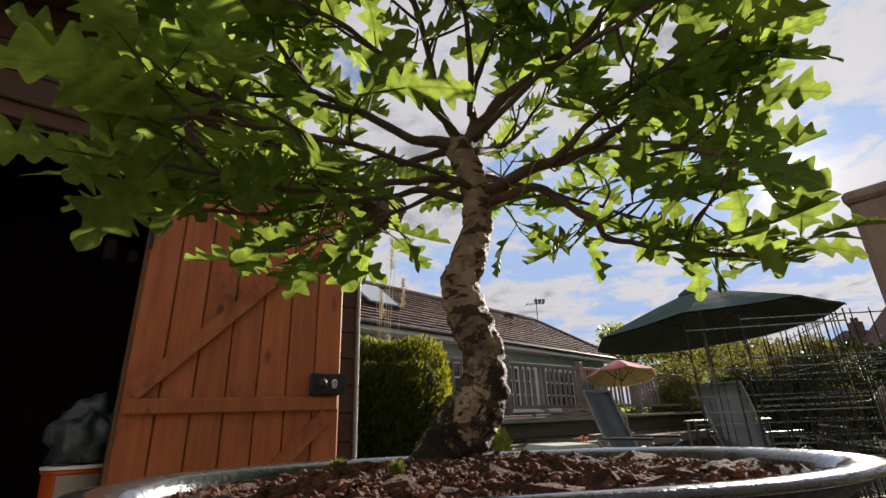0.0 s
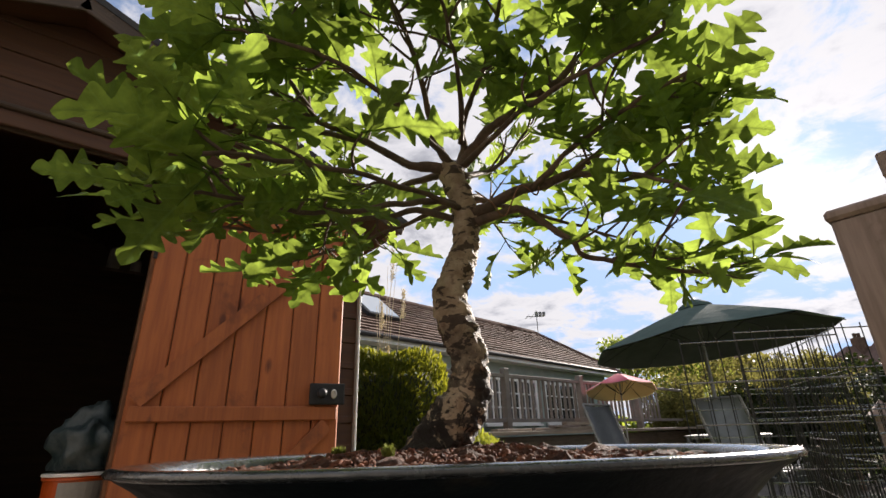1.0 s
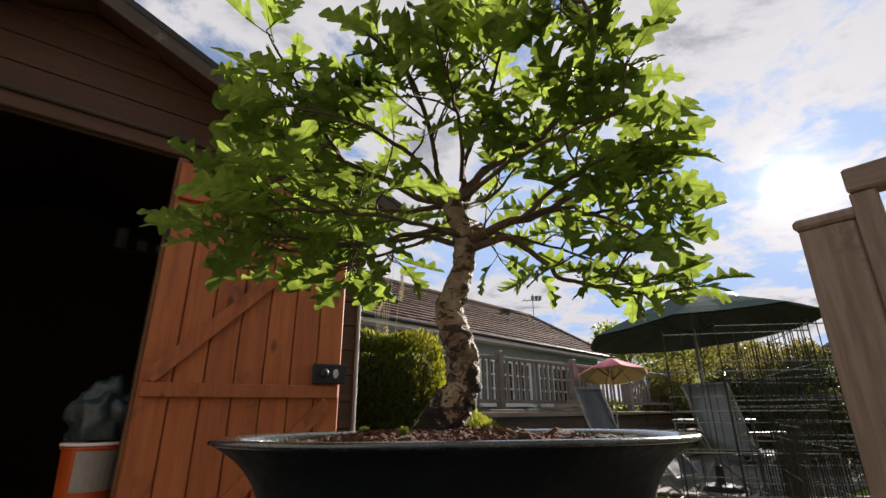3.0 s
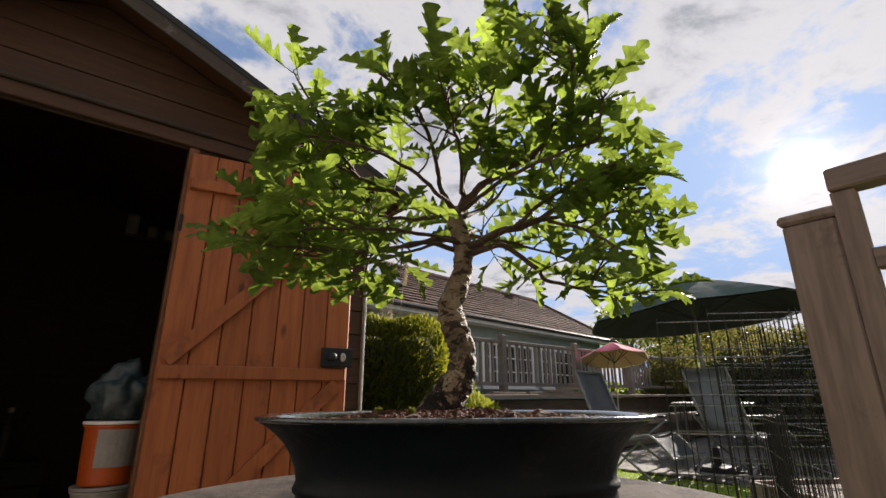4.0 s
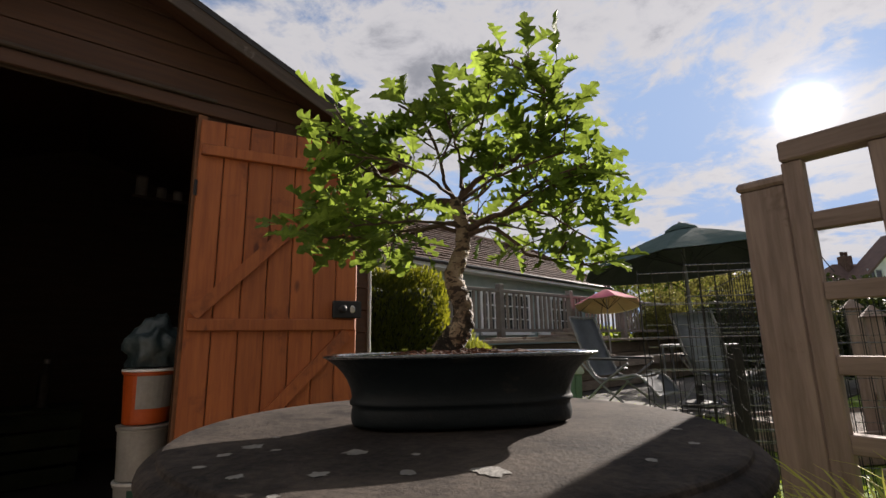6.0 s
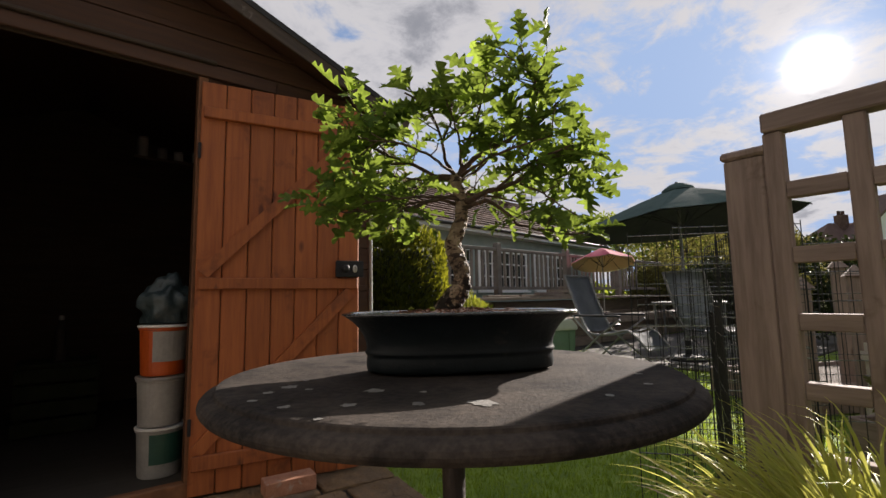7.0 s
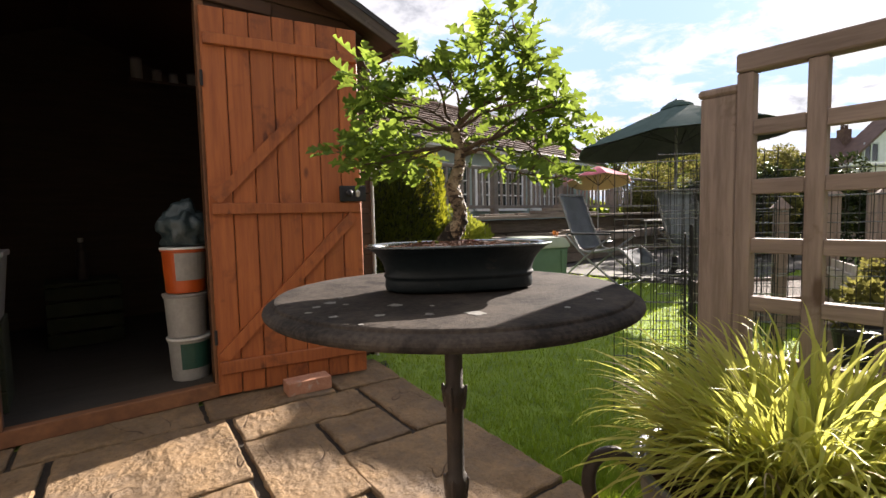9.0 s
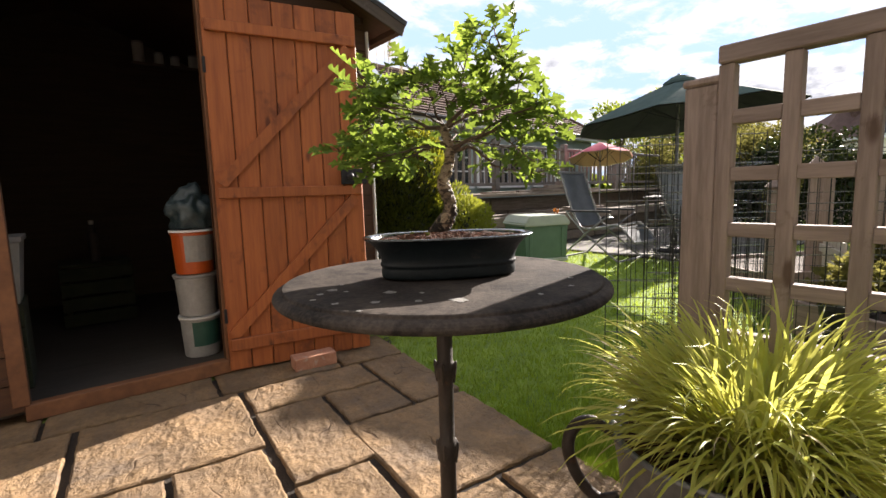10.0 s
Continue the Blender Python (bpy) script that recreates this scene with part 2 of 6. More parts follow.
M = dict(
    door=surface("orange_stained_pine", (0.255, 0.068, 0.018), (0.40, 0.122, 0.033), 3.0, 0.62, 0.35, (14, 14, 0.9), grain=9.0, vary=0.14,
                 spots=(0.15, 0.042, 0.014), spot_scale=5.0, spot_amount=0.35, depth=0.002, knots=(0.10, 0.026, 0.010)),
    shed=surface("brown_stained_boards", (0.054, 0.023, 0.011), (0.094, 0.041, 0.018), 3.0, 0.7, 0.4, (1.0, 14, 14), grain=9.0, vary=0.16, depth=0.002),
    sill=surface("worn_orange_brown_timber", (0.13, 0.052, 0.022), (0.24, 0.105, 0.045), 3.0, 0.7, 0.35, (2.0, 12, 2.0), grain=12.0, depth=0.002),
    inside=surface("dark_raw_boards", (0.05, 0.034, 0.022), (0.085, 0.058, 0.038), 3.0, 0.8, 0.3, (1, 12, 12), grain=9.0),
    floor=surface("dark_floor_boards", (0.03, 0.025, 0.02), (0.055, 0.046, 0.037), 4.0, 0.8, 0.3, (1, 10, 1), grain=30.0),
    felt=surface("black_roof_felt", (0.022, 0.022, 0.024), (0.05, 0.05, 0.052), 5.0, 0.9, 0.5, grain=240.0),
    fascia=surface("weathered_fascia", (0.040, 0.028, 0.020), (0.085, 0.060, 0.042), 4.0, 0.75, 0.4, (1.0, 12, 12), grain=9.0, spots=(0.20, 0.17, 0.14), spot_amount=0.15),
    white=surface("white_paint", (0.70, 0.69, 0.66), (0.82, 0.81, 0.78), 6.0, 0.5, 0.1, grain=50.0, spots=(0.45, 0.42, 0.36), spot_amount=0.1),
    slab=surface("riven_buff_stone", (0.150, 0.099, 0.056), (0.335, 0.222, 0.120), 7.0, 0.9, 0.6, grain=60.0, vary=0.10, spec=0.2,
                 spots=(0.15, 0.115, 0.085), spot_scale=3.2, spot_amount=0.5, depth=0.012, cracks=(0.07, 0.045, 0.028)),
    joint=surface("dark_joint_soil", (0.018, 0.013, 0.009), (0.045, 0.033, 0.023), 20.0, 0.95, 0.8, grain=180.0, depth=0.006),
    # grey of the added unseen walls, set by how much light they bounce
    unseen_wall=surface("grey_unseen_wall", (0.20, 0.187, 0.170), (0.27, 0.252, 0.230), 6.0, 0.9, 0.4, grain=60.0),
    brick=surface("worn_red_brick", (0.30, 0.13, 0.075), (0.47, 0.24, 0.15), 14.0, 0.9, 0.6, grain=120.0, spots=(0.42, 0.36, 0.30), spot_scale=22.0, spot_amount=0.3, depth=0.003),
    table=surface("weathered_grey_table", (0.017, 0.016, 0.016), (0.094, 0.078, 0.066), 7.0, 0.88, 0.9, grain=150.0, spec=0.07,
                  spots=(0.016, 0.015, 0.015), spot_scale=11.0, spot_amount=0.4, depth=0.0018),
    lichen=surface("pale_lichen", (0.15, 0.145, 0.135), (0.28, 0.27, 0.25), 60.0, 0.9, 0.5, grain=300.0),
    iron=surface("brown_cast_iron", (0.028, 0.022, 0.019), (0.06, 0.046, 0.038), 18.0, 0.55, 0.5, metal=0.3, grain=140.0, spots=(0.11, 0.05, 0.025), spot_scale=30.0, spot_amount=0.2),
    glaze=surface("dark_blue_green_glaze", (0.005, 0.0085, 0.0105), (0.012, 0.0175, 0.0205), 16.0, 0.52, 0.22, grain=90.0, coat=0.0, spec=0.22, vary=0.0,
                  spots=(0.045, 0.040, 0.034), spot_scale=30.0, spot_amount=0.12),
    # base lightened for the sky's reflection; the brown spots are worn glaze
    lip=surface("worn_glazed_lip", (0.018, 0.024, 0.027), (0.055, 0.062, 0.064), 30.0, 0.24, 0.3, grain=160.0, vary=0.0, coat=1.0,
                spots=(0.13, 0.095, 0.065), spot_scale=42.0, spot_amount=0.30),
    clay=surface("bare_brown_clay", (0.022, 0.014, 0.011), (0.05, 0.030, 0.022), 30.0, 0.8, 0.4, grain=160.0, vary=0.0),
    soil=surface("crumbly_brown_soil", (0.010, 0.0045, 0.003), (0.11, 0.042, 0.022), 60.0, 0.95, 0.9, grain=380.0, depth=0.004),
    clod=surface("soil_crumbs", (0.012, 0.005, 0.0035), (0.20, 0.072, 0.036), 120.0, 0.95, 0.8, grain=500.0, vary=0.5, island=True, depth=0.002),
    moss=leaf_material("moss", (0.09, 0.12, 0.02), (0.20, 0.22, 0.05), (0.35, 0.40, 0.08), 0.25, 0.8, island=True),
    bark=bark_material(),
    twig=surface("dark_twig_bark", (0.055, 0.036, 0.024), (0.15, 0.10, 0.065), 90.0, 0.75, 0.6, grain=500.0, vary=0.0, depth=0.001),
    wire=surface("copper_brown_wire", (0.16, 0.08, 0.045), (0.28, 0.15, 0.09), 90.0, 0.45, 0.1, metal=0.6),
    leaf=leaf_material("oak_leaf", (0.024, 0.060, 0.016), (0.100, 0.170, 0.042), (0.42, 0.57, 0.080), 0.42, 0.50, spec=0.03, vein=True),
    leafs=leaf_material("oak_leaf_rest", (0.024, 0.060, 0.016), (0.100, 0.170, 0.042), (0.42, 0.57, 0.080), 0.42, 0.50, island=True, spec=0.03, vein=True),
    timber=surface("grey_brown_fence_timber", (0.170, 0.130, 0.108), (0.300, 0.236, 0.198), 3.0, 0.78, 0.45, (12, 12, 1.0), grain=9.0, vary=0.08, spec=0.12,
                   spots=(0.12, 0.085, 0.06), spot_scale=10.0, spot_amount=0.15, depth=0.002, knots=(0.085, 0.055, 0.040)),
    rail=surface("grey_brown_fence_rail", (0.170, 0.130, 0.108), (0.300, 0.236, 0.198), 3.0, 0.78, 0.45, (12, 1.0, 12), grain=9.0, vary=0.08, spec=0.12, depth=0.002),
    # crossbars paler than the uprights: sun glints put into the colour
    crossbar=surface("glint_pale_wire", (0.07, 0.075, 0.072), (0.16, 0.165, 0.16), 40.0, 0.25, 0.1, metal=0.4, coat=0.8),
    mesh=surface("black_coated_wire", (0.010, 0.012, 0.011), (0.026, 0.029, 0.027), 40.0, 0.5, 0.1, metal=0.0, coat=0.0, spec=0.25),
    grass=leaf_material("lawn_grass", (0.105, 0.195, 0.020), (0.25, 0.37, 0.046), (0.50, 0.64, 0.05), 0.42, 0.5, island=True),
    turf=surface("lawn_turf", (0.085, 0.145, 0.015), (0.21, 0.30, 0.036), 7.0, 0.95, 0.8, grain=140.0, depth=0.01),
    blade=leaf_material("golden_grass_blade", (0.19, 0.27, 0.04), (0.66, 0.64, 0.19), (0.84, 0.82, 0.18), 0.46, 0.45, spec=0.2),
    blades=leaf_material("golden_grass_rest", (0.17, 0.25, 0.04), (0.62, 0.60, 0.17), (0.84, 0.82, 0.18), 0.46, 0.45, island=True, spec=0.2),
    straw=leaf_material("dry_blade", (0.42, 0.34, 0.20), (0.62, 0.52, 0.34), (0.5, 0.42, 0.25), 0.25, 0.6),
    zinc=surface("grey_metal_planter", (0.13, 0.135, 0.14), (0.24, 0.245, 0.25), 10.0, 0.5, 0.2, metal=0.5, grain=80.0),
    conifer=leaf_material("conifer_spray", (0.010, 0.022, 0.006), (0.036, 0.060, 0.011), (0.60, 0.60, 0.04), 0.25, 0.55, island=True),
    # dark green, barely translucent: the bushes' shaded side put into the colour
    shaded_leaf=leaf_material("shaded_bush_leaf", (0.008, 0.014, 0.006), (0.026, 0.040, 0.012), (0.10, 0.13, 0.02), 0.10, 0.5, island=True, spec=0.12),
    golden=leaf_material("golden_conifer", (0.09, 0.12, 0.015), (0.22, 0.24, 0.03), (0.45, 0.48, 0.05), 0.35, 0.6, island=True),
    bush=leaf_material("garden_foliage", (0.030, 0.060, 0.014), (0.11, 0.16, 0.035), (0.42, 0.50, 0.06), 0.44, 0.45, island=True),
    olive=leaf_material("olive_foliage", (0.035, 0.040, 0.014), (0.125, 0.118, 0.042), (0.36, 0.33, 0.085), 0.34, 0.6, island=True, spec=0.04),
    autumn=leaf_material("russet_foliage", (0.10, 0.03, 0.015), (0.24, 0.09, 0.03), (0.40, 0.14, 0.03), 0.3, 0.6, island=True),
    stalk=surface("dry_plume_stalk", (0.32, 0.24, 0.14), (0.50, 0.40, 0.25), 20.0, 0.9, 0.1),
    # near-black filler: shade inside foliage and on shed crates put into the colour
    core=surface("dark_shade_filler", (0.012, 0.016, 0.006), (0.03, 0.034, 0.014), 12.0, 0.95, 0.6),
    tile=surface("brown_roof_tile", (0.065, 0.040, 0.032), (0.135, 0.085, 0.066), 5.0, 0.95, 0.5, grain=60.0, vary=0.22, spec=0.15, spots=(0.17, 0.15, 0.12), spot_scale=5.0, spot_amount=0.2),
    render=surface("pale_green_render", (0.20, 0.26, 0.245), (0.28, 0.34, 0.32), 3.0, 0.85, 0.2, grain=60.0),
    upvc=surface("white_window_frame", (0.50, 0.52, 0.51), (0.64, 0.65, 0.64), 6.0, 0.4, 0.05),
    glass=glass_material("window_glass"),
    # pale tint puts the sky's reflection into the pane colour
    skylight=glass_material("sky_reflection_glass", (0.30, 0.34, 0.38)),
    decking=surface("weathered_deck_timber", (0.15, 0.113, 0.082), (0.32, 0.255, 0.195), 3.0, 0.8, 0.45, (1.2, 12, 12), grain=9.0, vary=0.2),
    baluster=surface("grey_baluster_timber", (0.12, 0.10, 0.085), (0.22, 0.19, 0.16), 5.0, 0.8, 0.3, grain=30.0, vary=0.15),
    canvas=surface("dark_green_canvas", (0.060, 0.092, 0.084), (0.090, 0.130, 0.118), 4.0, 0.92, 0.15, grain=90.0, vary=0.04, see=0.10, spec=0.05),
    # second skin, greyer than the canvas: shade under the canopy put into its colour
    canopy_shade=surface("shaded_canopy_underside", (0.055, 0.062, 0.060), (0.085, 0.092, 0.088), 4.0, 0.95, 0.15, grain=90.0, vary=0.04, see=0.25, spec=0.03),
    pink=surface("faded_pink_canvas", (0.50, 0.085, 0.14), (0.62, 0.13, 0.20), 4.0, 0.8, 0.1, grain=90.0, see=0.25, glow=(0.80, 0.55, 0.40)),
    yellow=surface("faded_yellow_canvas", (0.30, 0.28, 0.15), (0.38, 0.35, 0.19), 4.0, 0.8, 0.1, grain=90.0, see=0.16, glow=(0.42, 0.40, 0.17)),
    pole=surface("painted_pole", (0.10, 0.10, 0.10), (0.2, 0.2, 0.2), 10.0, 0.45, 0.1, metal=0.4),
    sling=surface("grey_woven_sling", (0.13, 0.145, 0.17), (0.20, 0.22, 0.25), 6.0, 0.8, 0.2, grain=240.0),
    tube_metal=surface("pale_tube_metal", (0.14, 0.14, 0.145), (0.26, 0.26, 0.265), 10.0, 0.6, 0.05, metal=0.0, spec=0.2),
    black=surface("black_plastic", (0.012, 0.012, 0.013), (0.03, 0.03, 0.032), 20.0, 0.55, 0.1, spec=0.3),
    brass=surface("worn_steel", (0.42, 0.40, 0.36), (0.6, 0.58, 0.53), 40.0, 0.35, 0.1, metal=0.9),
    bin=surface("green_plastic_bin", (0.075, 0.145, 0.085), (0.11, 0.195, 0.12), 5.0, 0.5, 0.15, grain=120.0, vary=0.04),
    bin_lid=surface("pale_green_plastic_lid", (0.34, 0.39, 0.31), (0.44, 0.48, 0.40), 5.0, 0.5, 0.15, grain=120.0, vary=0.04),
    orange=surface("orange_plastic", (0.48, 0.08, 0.012), (0.60, 0.11, 0.016), 8.0, 0.4, 0.05),
    tub=surface("milky_plastic_tub", (0.24, 0.23, 0.215), (0.34, 0.33, 0.305), 8.0, 0.45, 0.05),
    teal=surface("dark_green_plastic", (0.02, 0.075, 0.055), (0.03, 0.10, 0.075), 8.0, 0.4, 0.05),
    bag=surface("teal_plastic_bag", (0.012, 0.028, 0.031), (0.06, 0.08, 0.085), 12.0, 0.35, 0.5, grain=40.0, depth=0.01),
    purple=surface("purple_plastic", (0.16, 0.06, 0.28), (0.22, 0.09, 0.36), 8.0, 0.4, 0.05),
    housewall=surface("white_house_render", (0.60, 0.60, 0.62), (0.72, 0.72, 0.73), 2.0, 0.85, 0.1),
    redroof=surface("red_brown_far_tiles", (0.085, 0.050, 0.042), (0.14, 0.085, 0.070), 3.0, 0.85, 0.3, vary=0.1),
    cream_panel=surface("cream_panel", (0.80, 0.76, 0.67), (0.88, 0.85, 0.77), 3.0, 0.7, 0.1),
    pathstone=surface("pale_path_stone", (0.36, 0.32, 0.28), (0.52, 0.47, 0.41), 6.0, 0.9, 0.4, grain=60.0),
    terrace=surface("dark_concrete_slab", (0.060, 0.054, 0.048), (0.125, 0.112, 0.098), 6.0, 0.85, 0.4, grain=70.0, spots=(0.035, 0.04, 0.025), spot_scale=5.0, spot_amount=0.4),
    gravel=surface("dark_bed_soil", (0.03, 0.02, 0.014), (0.09, 0.065, 0.045), 14.0, 0.95, 0.9, grain=120.0, depth=0.02),
)


# ---- mesh helpers ----
def place_of(ob):
    """The world pose of an object from its own settings and its parents'."""
    if ob.parent is None:
        return ob.matrix_basis.copy()
    return place_of(ob.parent) @ ob.matrix_parent_inverse @ ob.matrix_basis


def thing(name, x=0.0, y=0.0, z=0.0, turn=0.0, label="", category="", group="", kind=""):
    ob = new(name)
    ob.empty_display_size = 0.05
    ob.matrix_basis = pose(x, y, z, 0, 0, turn)
    return tagged(ob, label, category, group, kind)


def to_mesh(bm, name, material, smooth=False):
    data = bpy.data.meshes.new(name)
    bm.normal_update()
    bm.to_mesh(data)
    bm.free()
    if smooth:
        data.polygons.foreach_set("use_smooth", [True] * len(data.polygons))
    for m in material if isinstance(material, (list, tuple)) else [material]:
        data.materials.append(m)
    return data


def part(name, bm, material, parent=None, label="", m=None, smooth=False, local=False):
    """Links a bmesh (or a mesh) as one object under a thing. m: its pose, in the world or, with local, in the parent's frame."""
    data = to_mesh(bm, name, material, smooth) if isinstance(bm, bmesh.types.BMesh) else bm
    ob = new(name, data)
    if parent is not None:
        ob.parent = parent
        if not local:
            ob.matrix_parent_inverse = place_of(parent).inverted()
    if m is not None:
        ob.matrix_basis = m
    return tagged(ob, label) if label else ob


def box(x0, y0, z0, x1, y1, z1, bevel=0.0, into=None, segments=1):
    bm = into or bmesh.new()
    made = bmesh.ops.create_cube(bm, size=1.0, matrix=Matrix.LocRotScale(((x0 + x1) / 2, (y0 + y1) / 2, (z0 + z1) / 2), None, (abs(x1 - x0), abs(y1 - y0), abs(z1 - z0))))
    if bevel > 0:
        edges = list({e for v in made["verts"] for e in v.link_edges})
        bmesh.ops.bevel(bm, geom=edges, offset=bevel, segments=segments, affect="EDGES", profile=0.6)
    return bm


def tube(points, radii, sides=8, into=None, cap=True, wobble=0.0, scale=40.0, squash=None):
    """A round bar through points, with its own radius at each."""
    bm = into or bmesh.new()
    pts = [Vector(p) for p in points]
    radii = [radii] * len(pts) if isinstance(radii, (int, float)) else list(radii)
    rings, side = [], None
    for i, p in enumerate(pts):
        ahead = (pts[min(i + 1, len(pts) - 1)] - pts[max(i - 1, 0)]).normalized()
        if side is None:
            side = ahead.orthogonal().normalized()
        side = (side - ahead * side.dot(ahead)).normalized()
        up = ahead.cross(side)
        ring = []
        for k in range(sides):
            a = 2 * math.pi * k / sides
            d = side * math.cos(a) + up * math.sin(a)
            r = radii[i]
            if wobble:
                r *= 1 + wobble * noise.noise((p + d * radii[i]) * scale) + 0.5 * wobble * noise.noise((p + d * radii[i]) * scale * 2.7)
            ring.append(bm.verts.new(p + d * r))
        rings.append(ring)
    for a, b in zip(rings, rings[1:]):
        for k in range(sides):
            bm.faces.new((a[k], a[(k + 1) % sides], b[(k + 1) % sides], b[k]))
    if cap:
        bm.faces.new(list(reversed(rings[0])))
        bm.faces.new(rings[-1])
    return bm


def smooth_path(points, radii, steps=6):
    """Catmull-Rom through the points, with the radii carried along."""
    pts = [Vector(p) for p in points]
    out, rad = [], []
    for i in range(len(pts) - 1):
        p0, p1, p2, p3 = pts[max(i - 1, 0)], pts[i], pts[i + 1], pts[min(i + 2, len(pts) - 1)]
        for s in range(steps):
            t = s / steps
            out.append(0.5 * (2 * p1 + (p2 - p0) * t + (2 * p0 - 5 * p1 + 4 * p2 - p3) * t * t + (3 * p1 - p0 - 3 * p2 + p3) * t ** 3))
            rad.append(radii[i] * (1 - t) + radii[i + 1] * t)
    return out + [pts[-1]], rad + [radii[-1]]


def turned(profile, sides=48, into=None, stretch=(1.0, 1.0), close=True):
    """A body of revolution about z from (radius, height) pairs; stretch makes it oval."""
    bm = into or bmesh.new()
    rings = []
    for r, z in profile:
        rings.append([bm.verts.new((r * stretch[0] * math.cos(2 * math.pi * k / sides), r * stretch[1] * math.sin(2 * math.pi * k / sides), z)) for k in range(sides)])
    for a, b in zip(rings, rings[1:]):
        for k in range(sides):
            bm.faces.new((a[k], a[(k + 1) % sides], b[(k + 1) % sides], b[k]))
    if close:
        bm.faces.new(list(reversed(rings[0])))
        bm.faces.new(rings[-1])
    return bm


def cloud_mesh(name, verts, faces, material):
    data = bpy.data.meshes.new(name)
    data.from_pydata(verts, [], faces)
    data.materials.append(material)
    data.update()
    return data


def prism(outline, y0, y1, into=None):
    """A plate with an outline in x and z, from y0 to y1."""
    bm = into or bmesh.new()
    front = [bm.verts.new((x, y0, z)) for x, z in outline]
    back = [bm.verts.new((x, y1, z)) for x, z in outline]
    bm.faces.new(front)
    bm.faces.new(list(reversed(back)))
    for k in range(len(outline)):
        j = (k + 1) % len(outline)
        bm.faces.new((front[j], front[k], back[k], back[j]))
    bmesh.ops.recalc_face_normals(bm, faces=bm.faces[:])
    return bm


def loft(rings, into=None, close=(True, True)):
    bm = into or bmesh.new()
    made = [[bm.verts.new(p) for p in ring] for ring in rings]
    n = len(made[0])
    for a, b in zip(made, made[1:]):
        for k in range(n):
            bm.faces.new((a[k], a[(k + 1) % n], b[(k + 1) % n], b[k]))
    if close[0]:
        bm.faces.new(list(reversed(made[0])))
    if close[1]:
        bm.faces.new(made[-1])
    return bm


# ---- ground, lawn, paving ----
def build_ground():
    bm = bmesh.new()
    bmesh.ops.create_grid(bm, x_segments=60, y_segments=60, size=400.0, matrix=pose(0, 0, -0.012))
    part("ground", bm, M["turf"])
    tagged(bpy.data.objects["ground"], "short green garden lawn reaching to the fences", "lawn", kind="structure")


build_ground()


def lawn_edge(y):
    """The paving's ragged edge towards the lawn."""
    return 0.866 + (y - 0.644) * 0.131 + 0.008 * math.sin(y * 9.0)


def build_grass():
    rng = np.random.default_rng(3)
    count = 70000
    d = 0.04 + 6.7 * rng.random(count) ** 1.5
    a = np.radians(-34 + 118 * rng.random(count))
    x, y = 0.75 + d * np.cos(a), 0.35 + d * np.sin(a)
    keep = (x > np.vectorize(lawn_edge)(y) - 0.02 + 0.03 * rng.random(count)) & (y < 4.2 - 0.0 * x)
    x, y = x[keep], y[keep]
    n = len(x)
    far = np.hypot(x, y)
    tufts = 1.0 + 0.35 * np.sin(31 * x + 9 * np.sin(7 * y)) * np.sin(27 * y + 8 * np.sin(9 * x))  # uneven mowing
    tall = (0.012 + 0.016 * rng.random(n)) * (1 + 0.05 * far) * tufts
    wide = 0.0016 * (1 + 0.45 * far)
    turn = rng.random(n) * 2 * math.pi
    lean = 0.6 * tall
    sx, sy = np.cos(turn) * wide, np.sin(turn) * wide
    lx, ly = np.cos(turn + 1.3) * lean * rng.random(n), np.sin(turn + 1.3) * lean * rng.random(n)
    base = -0.013
    v = np.stack([np.stack([x - sx, y - sy, np.full(n, base)], 1), np.stack([x + sx, y + sy, np.full(n, base)], 1),
                  np.stack([x + lx, y + ly, base + tall], 1)], 1).reshape(-1, 3)
    f = np.arange(3 * n).reshape(-1, 3)
    ob = new("lawn_grass", cloud_mesh("lawn_grass", v.tolist(), f.tolist(), M["grass"]))
    tagged(ob, "fine short green grass blades of the lawn", "grass", kind="stuff")


build_grass()


def slab_mesh(w, h, seed):
    """A riven stone flag, its edges chipped and its face uneven."""
    bm = bmesh.new()
    def stops(long):
        n = max(4, int(long / 0.017))
        inner = [-long / 2 + 0.007 + (long - 0.014) * k / n for k in range(n + 1)]
        return [-long / 2] + inner + [long / 2]

    xs, ys = stops(w), stops(h)
    nx, ny = len(xs) - 1, len(ys) - 1
    grid = []
    for j, y in enumerate(ys):
        row = []
        for i, x in enumerate(xs):
            rim_x, rim_y = i in (0, nx), j in (0, ny)
            p = Vector((x, y, seed * 3.3))
            ragged = 0.006 * noise.noise(p * 22.0) + 0.003 * noise.noise(p * 70.0)
            step = noise.noise(Vector((p.x * 7, p.y * 3.2, p.z)))
            riven = 0.0050 * step + 0.0070 * abs(noise.noise(Vector((p.x * 22, p.y * 12, p.z)))) + 0.0030 * math.floor(4.0 * (step + 0.5)) / 4.0 + 0.0032 * noise.noise(p * 42.0)
            z = riven + 0.002 - (0.005 if rim_x or rim_y else 0.0)
            row.append(bm.verts.new((x + (ragged if rim_x else 0), y + (ragged if rim_y else 0), z)))
        grid.append(row)
    for j in range(ny):
        for i in range(nx):
            bm.faces.new((grid[j][i], grid[j][i + 1], grid[j + 1][i + 1], grid[j + 1][i]))
    rim = [grid[0][i] for i in range(nx + 1)] + [grid[j][nx] for j in range(1, ny + 1)] + [grid[ny][i] for i in range(nx - 1, -1, -1)] + [grid[j][0] for j in range(ny - 1, 0, -1)]
    low = [bm.verts.new((v.co.x, v.co.y, -0.03)) for v in rim]
    for k in range(len(rim)):
        j = (k + 1) % len(rim)
        bm.faces.new((rim[j], rim[k], low[k], low[j]))
    return to_mesh(bm, "slab", M["slab"])


